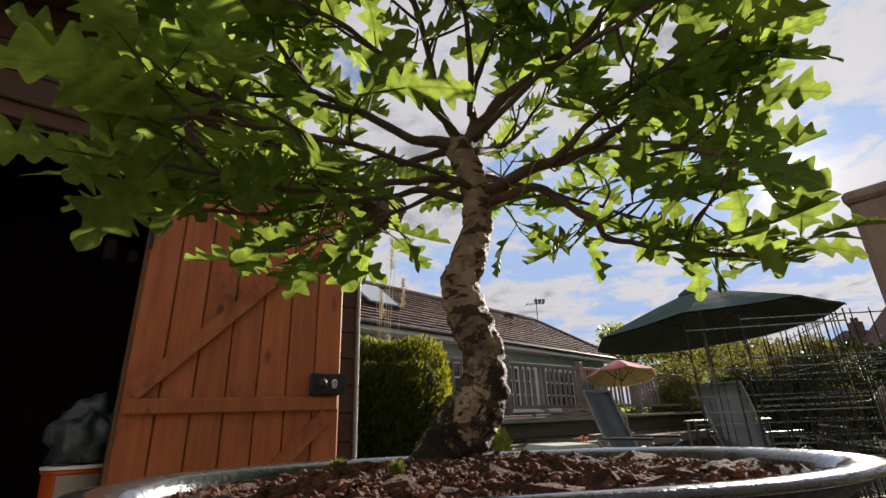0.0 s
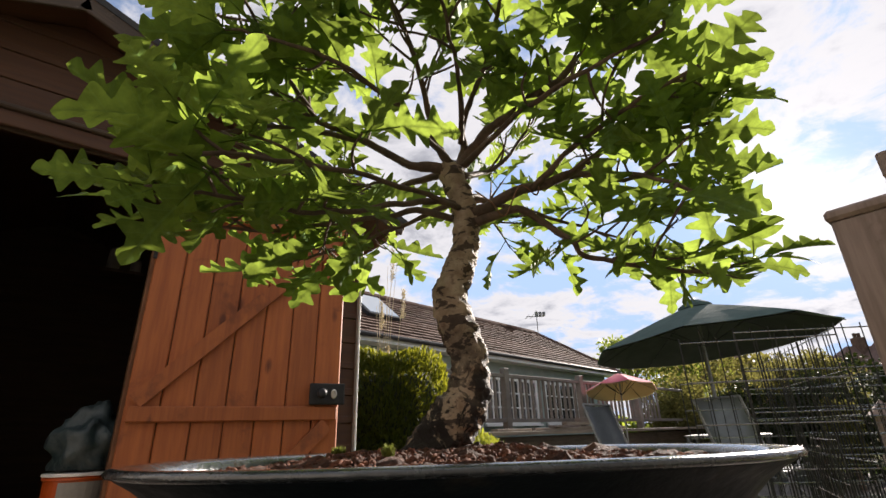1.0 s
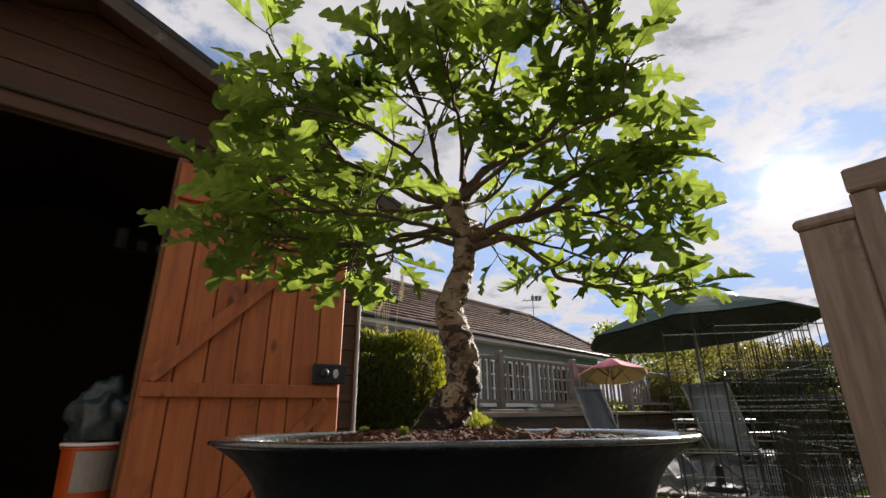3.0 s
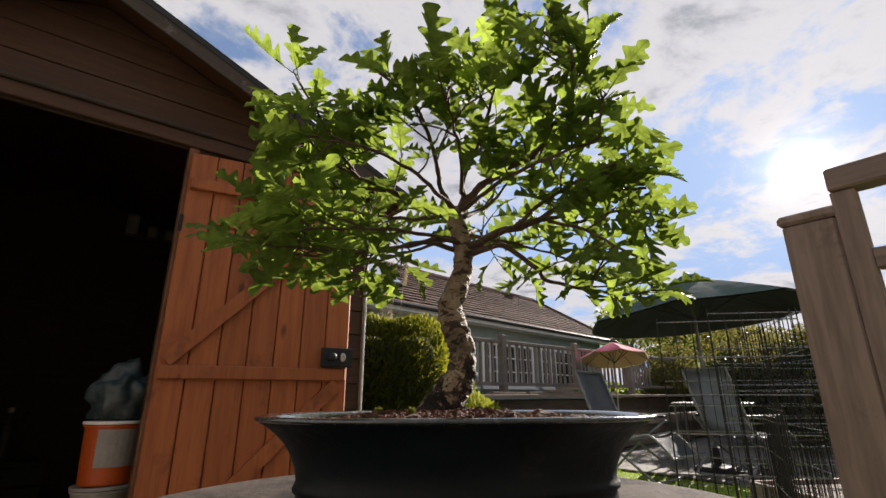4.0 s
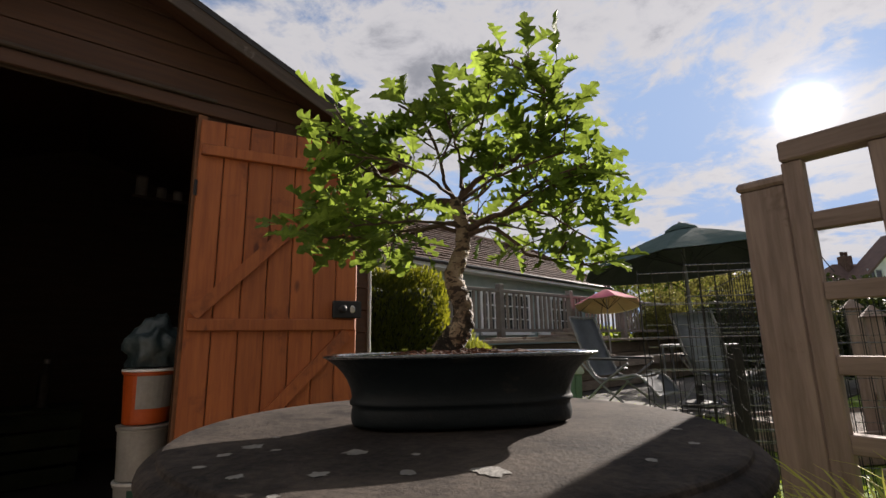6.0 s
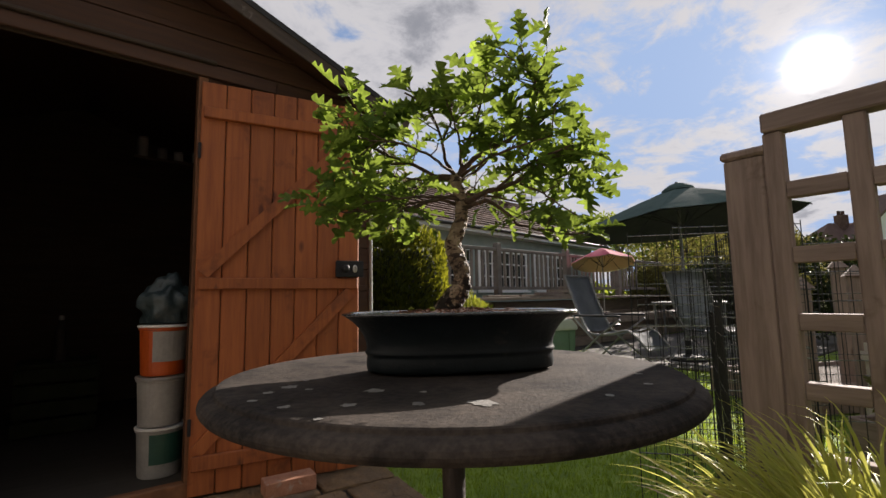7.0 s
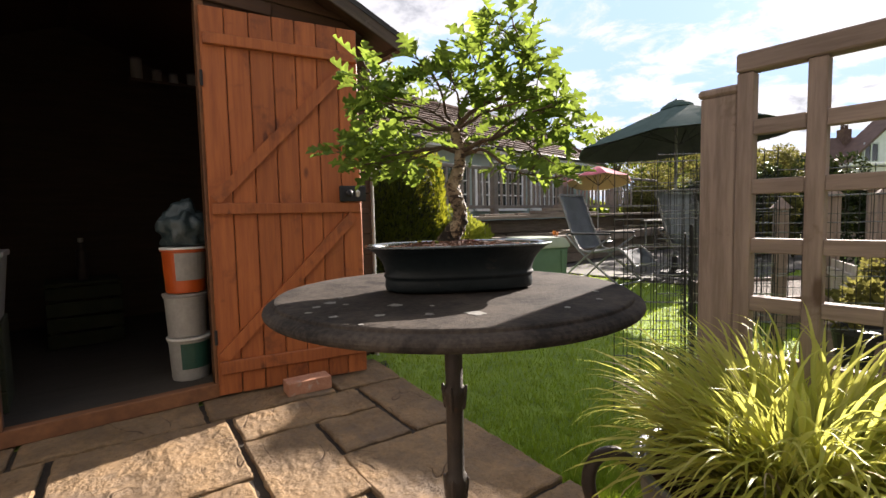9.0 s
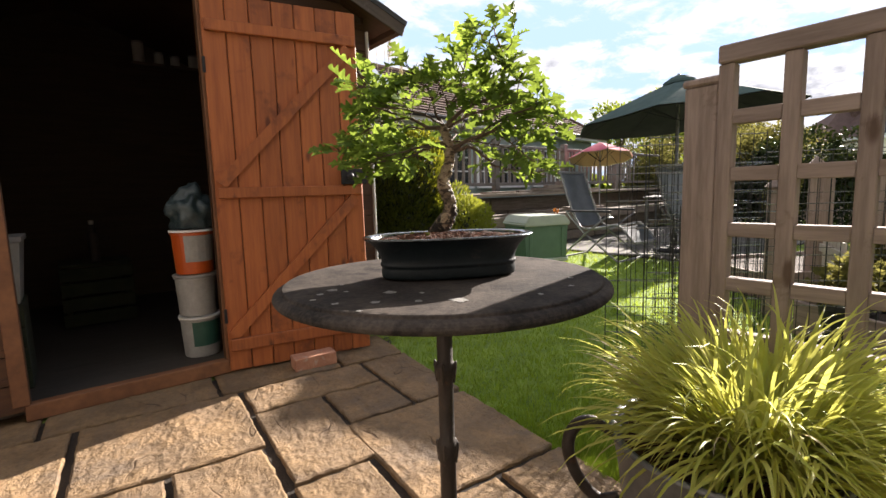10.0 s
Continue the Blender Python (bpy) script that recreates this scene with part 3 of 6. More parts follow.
def build_paving():
    bed = bmesh.new()
    outline = [(-3.2, -3.0), (0.88, -3.0)] + [(lawn_edge(y) - 0.012, y) for y in [0.2 * k for k in range(-10, 10)]] + [(1.12, 2.03), (-3.2, 2.03)]
    top = [bed.verts.new((x, y, -0.0115)) for x, y in outline]
    bed.faces.new(top)
    geo = bmesh.ops.extrude_face_region(bed, geom=bed.faces[:])
    bmesh.ops.translate(bed, vec=(0, 0, -0.06), verts=[v for v in geo["geom"] if isinstance(v, bmesh.types.BMVert)])
    bmesh.ops.recalc_face_normals(bed, faces=bed.faces[:])
    pavement = part("pavement", bed, M["joint"])
    tagged(pavement, "buff riven stone patio paving with dark joints", "paving", kind="structure")
    flags = [
        (-0.482, 1.185, 0.094, 1.738), (0.118, 1.478, 0.684, 1.738), (0.706, 1.158, 1.035, 1.738), (0.408, 1.158, 0.684, 1.460),
        (0.110, 0.888, 0.388, 1.460), (0.380, 0.575, 0.935, 1.140), (-0.205, 0.575, 0.078, 1.165), (0.102, 0.275, 0.352, 0.870),
        (0.372, 0.03, 0.634, 0.555), (0.656, 0.275, 0.918, 0.555), (-0.815, 0.875, -0.225, 1.165), (-1.085, 1.185, -0.505, 1.738),
        (-1.70, 1.185, -1.105, 1.738), (-0.84, 0.26, -0.25, 0.845), (-1.45, 0.56, -0.855, 1.155), (-2.05, 0.56, -1.465, 1.155),
        (-0.235, -0.05, 0.045, 0.545), (0.645, -0.33, 0.915, 0.245), (0.05, -0.33, 0.335, 0.245), (0.35, -0.62, 0.63, 0.005),
        (-0.84, -0.33, -0.25, 0.245), (-0.235, -0.65, 0.035, -0.065), (-1.45, -0.05, -0.855, 0.545), (-2.05, -0.05, -1.465, 0.545),
        (-1.9, 1.758, -1.36, 2.13), (-1.35, 1.758, -0.62, 2.13), (-0.605, 1.758, 0.02, 2.13), (0.035, 1.758, 0.60, 2.13), (0.615, 1.758, 1.06, 2.13),
        (-1.45, -0.65, -0.855, -0.065), (-0.84, -0.93, -0.25, -0.345), (0.05, -0.93, 0.335, -0.345), (0.645, -0.93, 0.905, -0.345), (-2.05, -0.65, -1.465, -0.065),
    ]
    for k, (x0, y0, x1, y1) in enumerate(flags):
        m = pose(0.418, 1.460, 0, 0, 0, -5.2) @ pose((x0 + x1) / 2 - 0.4, (y0 + y1) / 2 - 1.46, 0.0)
        flag = slab_mesh(x1 - x0 - 0.004, y1 - y0 - 0.004, k)
        if x1 > 0.9 and y1 > 0.7:  # flags cut off along the lawn
            bm = bmesh.new()
            bm.from_mesh(flag)
            back = m.inverted()
            cut = bmesh.ops.bisect_plane(bm, geom=bm.verts[:] + bm.edges[:] + bm.faces[:], plane_co=back @ Vector((0.858, 0.644, 0)), plane_no=back.to_3x3() @ Vector((1, -0.131, 0)), clear_outer=True)
            bmesh.ops.holes_fill(bm, edges=[e for e in cut["geom_cut"] if isinstance(e, bmesh.types.BMEdge)])
            bm.to_mesh(flag)
            bm.free()
        part("slab", flag, None, pavement, m=m)


# ---- the shed ----
SY, SX0, SX1, OX0, OX1, OTOP = 2.045, -1.51, 1.055, -0.580, 0.166, 1.860  # front wall plane, its ends, the doorway
RIDGE_X, RIDGE_Z, EAVE_Z = -0.228, 2.392, 1.85


def roof_z(x):
    return RIDGE_Z - abs(x - RIDGE_X) * 0.400


def build_shed():
    shed = thing("shed", RIDGE_X, SY, 0, label="brown timber garden shed with felt roof and open doorway", category="shed")
    depth = 2.4
    # cladding boards of the gable, each with a rounded lower lip
    pitch, k = 0.118, 0
    z = 0.05
    while z < RIDGE_Z - 0.02:
        top = min(z + pitch - 0.004, RIDGE_Z - 0.01)
        half_low = (RIDGE_Z - z) / 0.400
        spans = [(max(SX0, RIDGE_X - half_low), min(SX1, RIDGE_X + half_low))]
        if z < OTOP - 0.02:
            spans = [(spans[0][0], OX0), (OX1, spans[0][1])]
            top = min(top, OTOP) if top > OTOP and z < OTOP - 0.05 else top
        for a, b in spans:
            half_top = (RIDGE_Z - top) / 0.400
            ta, tb = max(a, RIDGE_X - half_top), min(b, RIDGE_X + half_top)
            if tb - ta < 0.01:
                tb = ta + 0.01
            bm = prism([(a, z), (b, z), (tb, top), (ta, top)], SY, SY + 0.013)
            lip = box(a, SY - 0.004, z, b, SY + 0.002, z + 0.03, 0.002, bm)
            part("board", lip, M["shed"], shed)
        z += pitch
        k += 1
    for nm, x in (("side_wall", SX0), ("side_wall", SX1 - 0.014)):
        part(nm, box(x, SY + 0.015, 0.03, x + 0.014, SY + depth, roof_z(x + 0.007) + 0.012), M["shed"], shed)
    part("back_wall", prism([(SX0 + 0.016, 0.03), (SX1 - 0.016, 0.03), (SX1 - 0.016, roof_z(SX1) + 0.02), (RIDGE_X, RIDGE_Z + 0.012), (SX0 + 0.016, roof_z(SX0) + 0.02)], SY + depth - 0.02, SY + depth), M["inside"], shed)
    part("lining", prism([(SX0 + 0.016, OTOP), (SX1 - 0.016, OTOP), (SX1 - 0.016, roof_z(SX1) + 0.01), (RIDGE_X, RIDGE_Z + 0.008), (SX0 + 0.016, roof_z(SX0) + 0.01)], SY + 0.015, SY + 0.03), M["inside"], shed)
    part("lining", box(SX0 + 0.016, SY + 0.015, 0.06, OX0, SY + 0.03, OTOP), M["inside"], shed)
    part("lining", box(OX1, SY + 0.015, 0.06, SX1 - 0.016, SY + 0.03, OTOP), M["inside"], shed)
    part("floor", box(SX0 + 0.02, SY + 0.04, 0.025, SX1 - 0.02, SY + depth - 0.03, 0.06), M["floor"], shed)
    part("sill", box(OX0 - 0.02, SY - 0.012, 0.006, OX1 + 0.02, SY + 0.04, 0.075, 0.004), M["sill"], shed)
    part("jamb", box(OX0 - 0.055, SY - 0.016, 0.076, OX0, SY + 0.045, OTOP, 0.003), M["sill"], shed)
    part("jamb", box(OX1, SY - 0.010, 0.076, OX1 + 0.04, SY + 0.045, OTOP, 0.003), M["sill"], shed)
    part("lintel", box(OX0 - 0.06, SY - 0.020, OTOP + 0.001, OX1 + 0.35, SY - 0.005, OTOP + 0.062, 0.004), M["shed"], shed)
    part("drip_strip", box(OX0 - 0.5, SY - 0.036, OTOP + 0.064, OX1 + 0.07, SY - 0.005, OTOP + 0.082, 0.005), M["fascia"], shed)
    part("corner_trim", box(SX1 + 0.001, SY - 0.020, 0.03, SX1 + 0.012, SY + 0.04, EAVE_Z - 0.04, 0.002), M["white"], shed, "thin white corner strip")
    # roof: two slopes with felt, purlin ends, and the barge board along each rake
    for s in (-1, 1):
        reach = (SX1 - RIDGE_X) + 0.170
        slope = math.atan(0.400)
        m = Matrix.Translation((RIDGE_X, 0, RIDGE_Z + 0.015)) @ pose(0, 0, 0, 0, math.degrees(slope) * s, 0)
        long = reach / math.cos(slope)
        a, b = (0.0, long) if s > 0 else (-long, 0.0)
        part("roof_deck", box(a, SY - 0.15, 0, b, SY + depth + 0.1, 0.018), M["shed"], shed, m=m)
        part("felt", box(a, SY - 0.158, 0.020, b + (0.012 if s > 0 else 0), SY + depth + 0.108, 0.027, 0.003), M["felt"], shed, "black mineral felt", m=m)
        part("barge_board", box(a, SY - 0.172, -0.062, b, SY - 0.1585, 0.022, 0.003), M["fascia"], shed, "weathered barge board", m=m)
        part("felt_edge", box(a, SY - 0.176, 0.0, b, SY - 0.1725, 0.030, 0.001), M["felt"], shed, m=m)
        e = b - 0.03 if s > 0 else a
        part("eave_rail", box(e, SY - 0.15, -0.045, e + 0.03, SY + depth, -0.001), M["shed"], shed, m=m)
    return shed


build_shed()


def build_door():
    door = thing("shed_door", 0.174, 2.012, 0.018, -11.0, label="orange stained ledged and braced shed door standing open", category="door")
    w, h, n = 0.738, 1.812, 7
    step = w / n
    board = to_mesh(box(0.0016, 0.002, 0.0, step - 0.0016, 0.016, h, 0.0045), "board", M["door"])
    for k in range(n):
        part("board", board, None, door, m=pose(k * step, 0, 0.0), local=True)
    part("backing", box(0.004, 0.0165, 0.01, w - 0.004, 0.019, h - 0.01), M["inside"], door, local=True)
    for z, up in ((0.105, 0.062), (0.864, 0.052), (1.638, 0.052)):
        part("ledge", box(0.012, -0.020, z, w - 0.012, 0.0015, z + up, 0.004), M["door"], door, local=True)

    def brace(x0, z0, x1, z1):
        d = Vector((x1 - x0, 0, z1 - z0))
        side = Vector((-d.z, 0, d.x)).normalized() * 0.027
        a, b = Vector((x0, 0, z0)), Vector((x1, 0, z1))
        bm = prism([((p + s).x, (p + s).z) for p, s in ((a, -side), (b, -side), (b, side), (a, side))], -0.019, 0.0014)
        part("brace", bm, M["door"], door, local=True)

    brace(0.030, 0.932, w - 0.050, 1.625)
    brace(0.030, 0.185, w - 0.050, 0.850)
    lock = part("lock_case", box(w - 0.128, -0.034, 0.921, w + 0.014, -0.0205, 1.003, 0.006, None, 2), M["black"], door, "black rim lock case", local=True)
    part("lock_body", box(w - 0.12, -0.0205, 0.926, w - 0.004, 0.0015, 0.998), M["black"], door, local=True)
    part("knob", turned([(0.012, 0), (0.012, 0.012), (0.019, 0.02), (0.019, 0.03), (0.008, 0.036)], 20), M["black"], lock, m=pose(w - 0.085, -0.034, 0.962, 90), smooth=True, local=True)
    part("keyhole_plate", turned([(0.015, 0), (0.015, 0.003), (0.012, 0.005), (0.007, 0.005), (0.006, 0.002)], 20, None, (0.8, 1.25)), M["brass"], lock, "worn steel keyhole plate", m=pose(w - 0.032, -0.034, 0.962, 90), local=True)
    for z in (0.25, 1.45):
        part("hinge", tube([(0.0, -0.004, z), (0.0, -0.004, z + 0.07)], 0.007, 10), M["black"], door, local=True)


build_door()


def build_shed_contents():
    def pail(name, x, y, z, r, h, body, lid, lab, band=None, lid_label=""):
        t = thing(name, x, y, z, 25, label=lab, category="bucket")
        part("body", turned([(r * 0.86, 0), (r * 0.88, 0.008), (r * 0.97, h * 0.9), (r * 1.03, h * 0.91), (r * 1.03, h * 0.94), (r, h * 0.95)], 36), body, t, smooth=False, local=True)
        if lid is not None:
            part("lid", turned([(r * 1.0, h * 0.955), (r * 1.06, h * 0.96), (r * 1.06, h), (r * 0.98, h * 1.01), (r * 0.9, h * 1.0)], 36), lid, t, lid_label, local=True)
        if band is not None:
            bm = bmesh.new()
            ring = []
            for k in range(9):
                a = math.radians(-150 + 12 * k)
                ring.append([bm.verts.new((r * q * math.cos(a), r * q * math.sin(a), zz)) for zz, q in ((h * 0.28, 0.925), (h * 0.88, 0.985))])
            for a, b in zip(ring, ring[1:]):
                bm.faces.new((a[0], b[0], b[1], a[1]))
            part("paper_label", bm, band, t, "plain paper label", local=True)
        return t

    x, y = 0.108, 2.30
    pail("plastic_tub", x + 0.005, y, 0.06, 0.098, 0.215, M["tub"], M["white"], "white plastic tub with dark green label in the shed", M["teal"], "white lid")
    pail("plastic_bucket", x, y, 0.281, 0.100, 0.215, M["tub"], M["tub"], "milky plastic bucket stacked on a tub")
    pail("paint_tub", x + 0.003, y, 0.502, 0.102, 0.225, M["orange"], M["white"], "orange tub with white lid and label on a stack", M["tub"], "white lid")
    bm = bmesh.new()
    bmesh.ops.create_icosphere(bm, subdivisions=4, radius=1.0)
    for v in bm.verts:
        d = v.co.normalized()
        r = 1 + 0.26 * noise.noise(d * 2.3 + Vector((4, 1, 2))) - 0.22 * abs(noise.noise(d * 3.1)) - 0.12 * abs(noise.noise(d * 7.0)) + 0.03 * noise.noise(d * 16.0)
        v.co = Vector((d.x * 0.115 * r, d.y * 0.11 * r, (d.z * 0.150 * r if d.z > -0.5 else -0.075)))
    bag = part("plastic_bag", bm, M["bag"], m=pose(x + 0.01, y, 0.811), smooth=True)
    tagged(bag, "crumpled teal and clear plastic bag on a tub", "bag")
    # a bench along the left side with a few dim things on it
    bench = thing("shed_shelf", -1.2, 3.1, 0.06, label="dark wooden shelf unit inside the shed", category="shelf")
    for z in (0.45, 0.95, 1.45):
        part("shelf_board", box(SX0 + 0.03, 2.3, z, SX0 + 0.42, 4.2, z + 0.02), M["inside"], bench)
    for yy in (2.32, 4.16):
        part("upright", box(SX0 + 0.38, yy, 0.061, SX0 + 0.42, yy + 0.035, 1.7), M["inside"], bench)
    pail("purple_bucket", SX0 + 0.2, 2.5, 0.971, 0.10, 0.22, M["purple"], None, "purple plastic bucket on a shed shelf")
    # box added as a support, its near-black colour standing in for shade
    stand = thing("wooden_box", -0.78, 2.45, 0.061, label="wooden box coloured dark for shade on the shed floor", category="box")
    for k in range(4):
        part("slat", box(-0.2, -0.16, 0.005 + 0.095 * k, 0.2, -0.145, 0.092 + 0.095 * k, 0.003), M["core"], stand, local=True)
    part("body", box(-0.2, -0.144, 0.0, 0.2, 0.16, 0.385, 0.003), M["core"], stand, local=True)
    crate_box = thing("storage_box", -0.78, 2.45, 0.449, label="milky plastic storage box on a wooden box", category="storage box")
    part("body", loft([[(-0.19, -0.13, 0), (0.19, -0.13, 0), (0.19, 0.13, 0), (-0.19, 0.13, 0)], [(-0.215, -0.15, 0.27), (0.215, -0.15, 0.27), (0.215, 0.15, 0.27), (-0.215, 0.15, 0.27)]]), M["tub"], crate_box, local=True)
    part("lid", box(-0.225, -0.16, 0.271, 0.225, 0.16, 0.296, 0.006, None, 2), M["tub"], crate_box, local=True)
    # crate added under the bottle, coloured near black to sink into the shade
    crate = thing("wooden_crate", -0.27, 3.62, 0.061, label="wooden crate coloured dark for shade on the shed floor", category="crate")
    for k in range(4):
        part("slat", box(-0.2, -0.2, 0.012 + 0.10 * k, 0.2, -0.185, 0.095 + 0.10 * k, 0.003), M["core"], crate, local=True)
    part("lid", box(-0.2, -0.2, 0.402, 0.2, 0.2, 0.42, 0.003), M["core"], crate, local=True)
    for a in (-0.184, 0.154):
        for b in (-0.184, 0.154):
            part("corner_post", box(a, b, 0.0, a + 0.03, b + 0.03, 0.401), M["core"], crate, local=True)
    wall_shelf = thing("wall_shelf", 0.5, 3.4, 1.80, label="narrow dark shelf high on the shed side wall", category="shelf")
    part("shelf_board", box(-0.45, 0.0, 0.0, 0.536, 0.14, 0.018), M["inside"], wall_shelf, local=True)
    part("bracket", box(0.45, 0.02, -0.16, 0.538, 0.04, -0.0005), M["inside"], wall_shelf, local=True)
    part("bracket", box(0.45, 0.10, -0.16, 0.538, 0.12, -0.0005), M["inside"], wall_shelf, local=True)
    for a, r, h in ((-0.40, 0.035, 0.13), (-0.28, 0.03, 0.07), (-0.18, 0.03, 0.06), (-0.06, 0.035, 0.08), (0.06, 0.033, 0.07)):
        tin = thing("small_tin", 0.5 + a, 3.47, 1.819, label="small grey tin on a dark shed shelf", category="tin", group="tins on the shelf")
        part("body", turned([(r, 0), (r, h), (r * 0.96, h + 0.004)], 20), M["tub"], tin, local=True)
        part("lid", turned([(r * 1.05, h + 0.0045), (r * 1.05, h + 0.016), (r * 0.95, h + 0.018)], 20), M["zinc"], tin, local=True)
    can = thing("spray_can", -0.27, 3.55, 0.482, label="small dark spray bottle on a crate, bright cap for a glint", category="bottle")
    part("body", turned([(0.03, 0), (0.032, 0.01), (0.032, 0.19), (0.015, 0.22), (0.012, 0.25)], 20), M["iron"], can, local=True)
    # bright metal cap added in place of a glint in the dark shed
    part("cap", turned([(0.0125, 0.251), (0.016, 0.255), (0.016, 0.275), (0.010, 0.28)], 16), M["brass"], can, "bright metal cap standing in for a glint", local=True)


build_shed_contents()


def build_brick():
    bm = box(-0.1075, -0.05, 0, 0.1075, 0.05, 0.065, 0.006, None, 2)
    bmesh.ops.subdivide_edges(bm, edges=bm.edges[:], cuts=2, use_grid_fill=True)
    for v in bm.verts:
        v.co += v.co.normalized() * 0.003 * noise.noise(v.co * 45.0)
    ob = part("brick", bm, M["brick"], m=pose(0.540, 1.838, 0.006, 0, 0, -6))
    tagged(ob, "loose worn red brick propping the shed door", "brick")


build_brick()


# ---- the round table ----
TX, TY, TZ = 0.1447, 0.2355, 0.731


def build_table():
    table = thing("round_table", TX, TY, 0, label="round weathered dark table on a cast iron stem", category="table")
    r = 0.3006
    profile = [(0.10, TZ - 0.0270), (r - 0.022, TZ - 0.0270), (r - 0.010, TZ - 0.0262), (r - 0.0035, TZ - 0.0230), (r - 0.0008, TZ - 0.0195), (r, TZ - 0.0165), (r - 0.0012, TZ - 0.0125), (r - 0.0045, TZ - 0.0090), (r - 0.0095, TZ - 0.0066), (r - 0.0140, TZ - 0.0058),
               (r - 0.0152, TZ - 0.0052), (r - 0.0160, TZ - 0.0018), (r - 0.0180, TZ - 0.0004), (r - 0.024, TZ), (0.16, TZ), (0.05, TZ)]
    part("tabletop", turned(profile, 120), M["table"], table, local=True, smooth=False)
    stem = [(0.022, 0.70), (0.024, 0.68), (0.0155, 0.66), (0.0148, 0.565), (0.019, 0.560), (0.0205, 0.553), (0.017, 0.545), (0.0185, 0.535), (0.015, 0.528), (0.0148, 0.41), (0.019, 0.405), (0.022, 0.395),
            (0.019, 0.38), (0.0205, 0.37), (0.016, 0.362), (0.0155, 0.20), (0.021, 0.19), (0.024, 0.175), (0.02, 0.16), (0.022, 0.12), (0.03, 0.09), (0.03, 0.06)]
    part("stem", turned(stem[::-1], 24), M["iron"], table, "dark cast iron stem", local=True, smooth=True)
    part("plate", turned([(0.09, TZ - 0.038), (0.09, TZ - 0.0280), (0.03, TZ - 0.0280)], 24), M["iron"], table, local=True)
    # acanthus knots round the stem
    for z in (0.55, 0.388):
        for k in range(4):
            a = math.radians(90 * k + 35)
            c = Vector((0.0165 * math.cos(a), 0.0165 * math.sin(a), z))
            out = Vector((math.cos(a), math.sin(a), 0))
            bm = tube(*smooth_path([c - Vector((0, 0, 0.026)), c - Vector((0, 0, 0.008)) + out * 0.001, c + out * 0.003 + Vector((0, 0, 0.008)), c + out * 0.0045 + Vector((0, 0, 0.016))], [0.0025, 0.0046, 0.0040, 0.0018], 3), 6)
            part("ornament", bm, M["iron"], table, smooth=True, local=True)
    for k in range(3):
        a = math.radians(120 * k + 80)
        d = Vector((math.cos(a), math.sin(a), 0))
        bm = tube(*smooth_path([d * 0.02 + Vector((0, 0, 0.11)), d * 0.10 + Vector((0, 0, 0.10)), d * 0.19 + Vector((0, 0, 0.045)), d * 0.235 + Vector((0, 0, 0.016))], [0.014, 0.013, 0.012, 0.014], 5), 10)
        part("foot", bm, M["iron"], table, smooth=True, local=True)
    rng = random.Random(8)
    for x, y, s in ((-0.210, 0.023, 0.013), (-0.153, -0.060, 0.014), (-0.204, -0.102, 0.009), (-0.156, -0.141, 0.009), (-0.110, -0.177, 0.018), (-0.200, -0.005, 0.006), (-0.250, -0.069, 0.008),
                    (-0.239, 0.006, 0.008), (-0.003, -0.235, 0.007), (0.076, -0.230, 0.006), (-0.245, -0.130, 0.005), (-0.263, -0.023, 0.006), (-0.18, 0.05, 0.005), (-0.12, -0.10, 0.005), (0.13, -0.19, 0.006)):
        bm = bmesh.new()
        ring = []
        for k in range(16):
            a = 2 * math.pi * k / 16
            q = 0.72 * s * (0.7 + 0.6 * rng.random())
            ring.append(bm.verts.new((x + q * math.cos(a), y + q * math.sin(a), TZ + 0.0007)))
        bm.faces.new(ring)
        part("lichen_patch", bm, M["lichen"], table, "pale lichen patch", local=True)


build_table()

# ---- pot, soil, bonsai oak ----
PX, PY, PTURN = 0.1517, 0.2241, math.degrees(-0.540)
PA, PB, PZ = 0.1546, 0.0900, 0.8078  # half length, half width and height of the lip


def oval(a, b, z, sides=88, power=2.45):
    out = []
    for k in range(sides):
        t = 2 * math.pi * k / sides
        c, s = math.cos(t), math.sin(t)
        out.append((a * math.copysign(abs(c) ** (2 / power), c), b * math.copysign(abs(s) ** (2 / power), s), z))
    return out


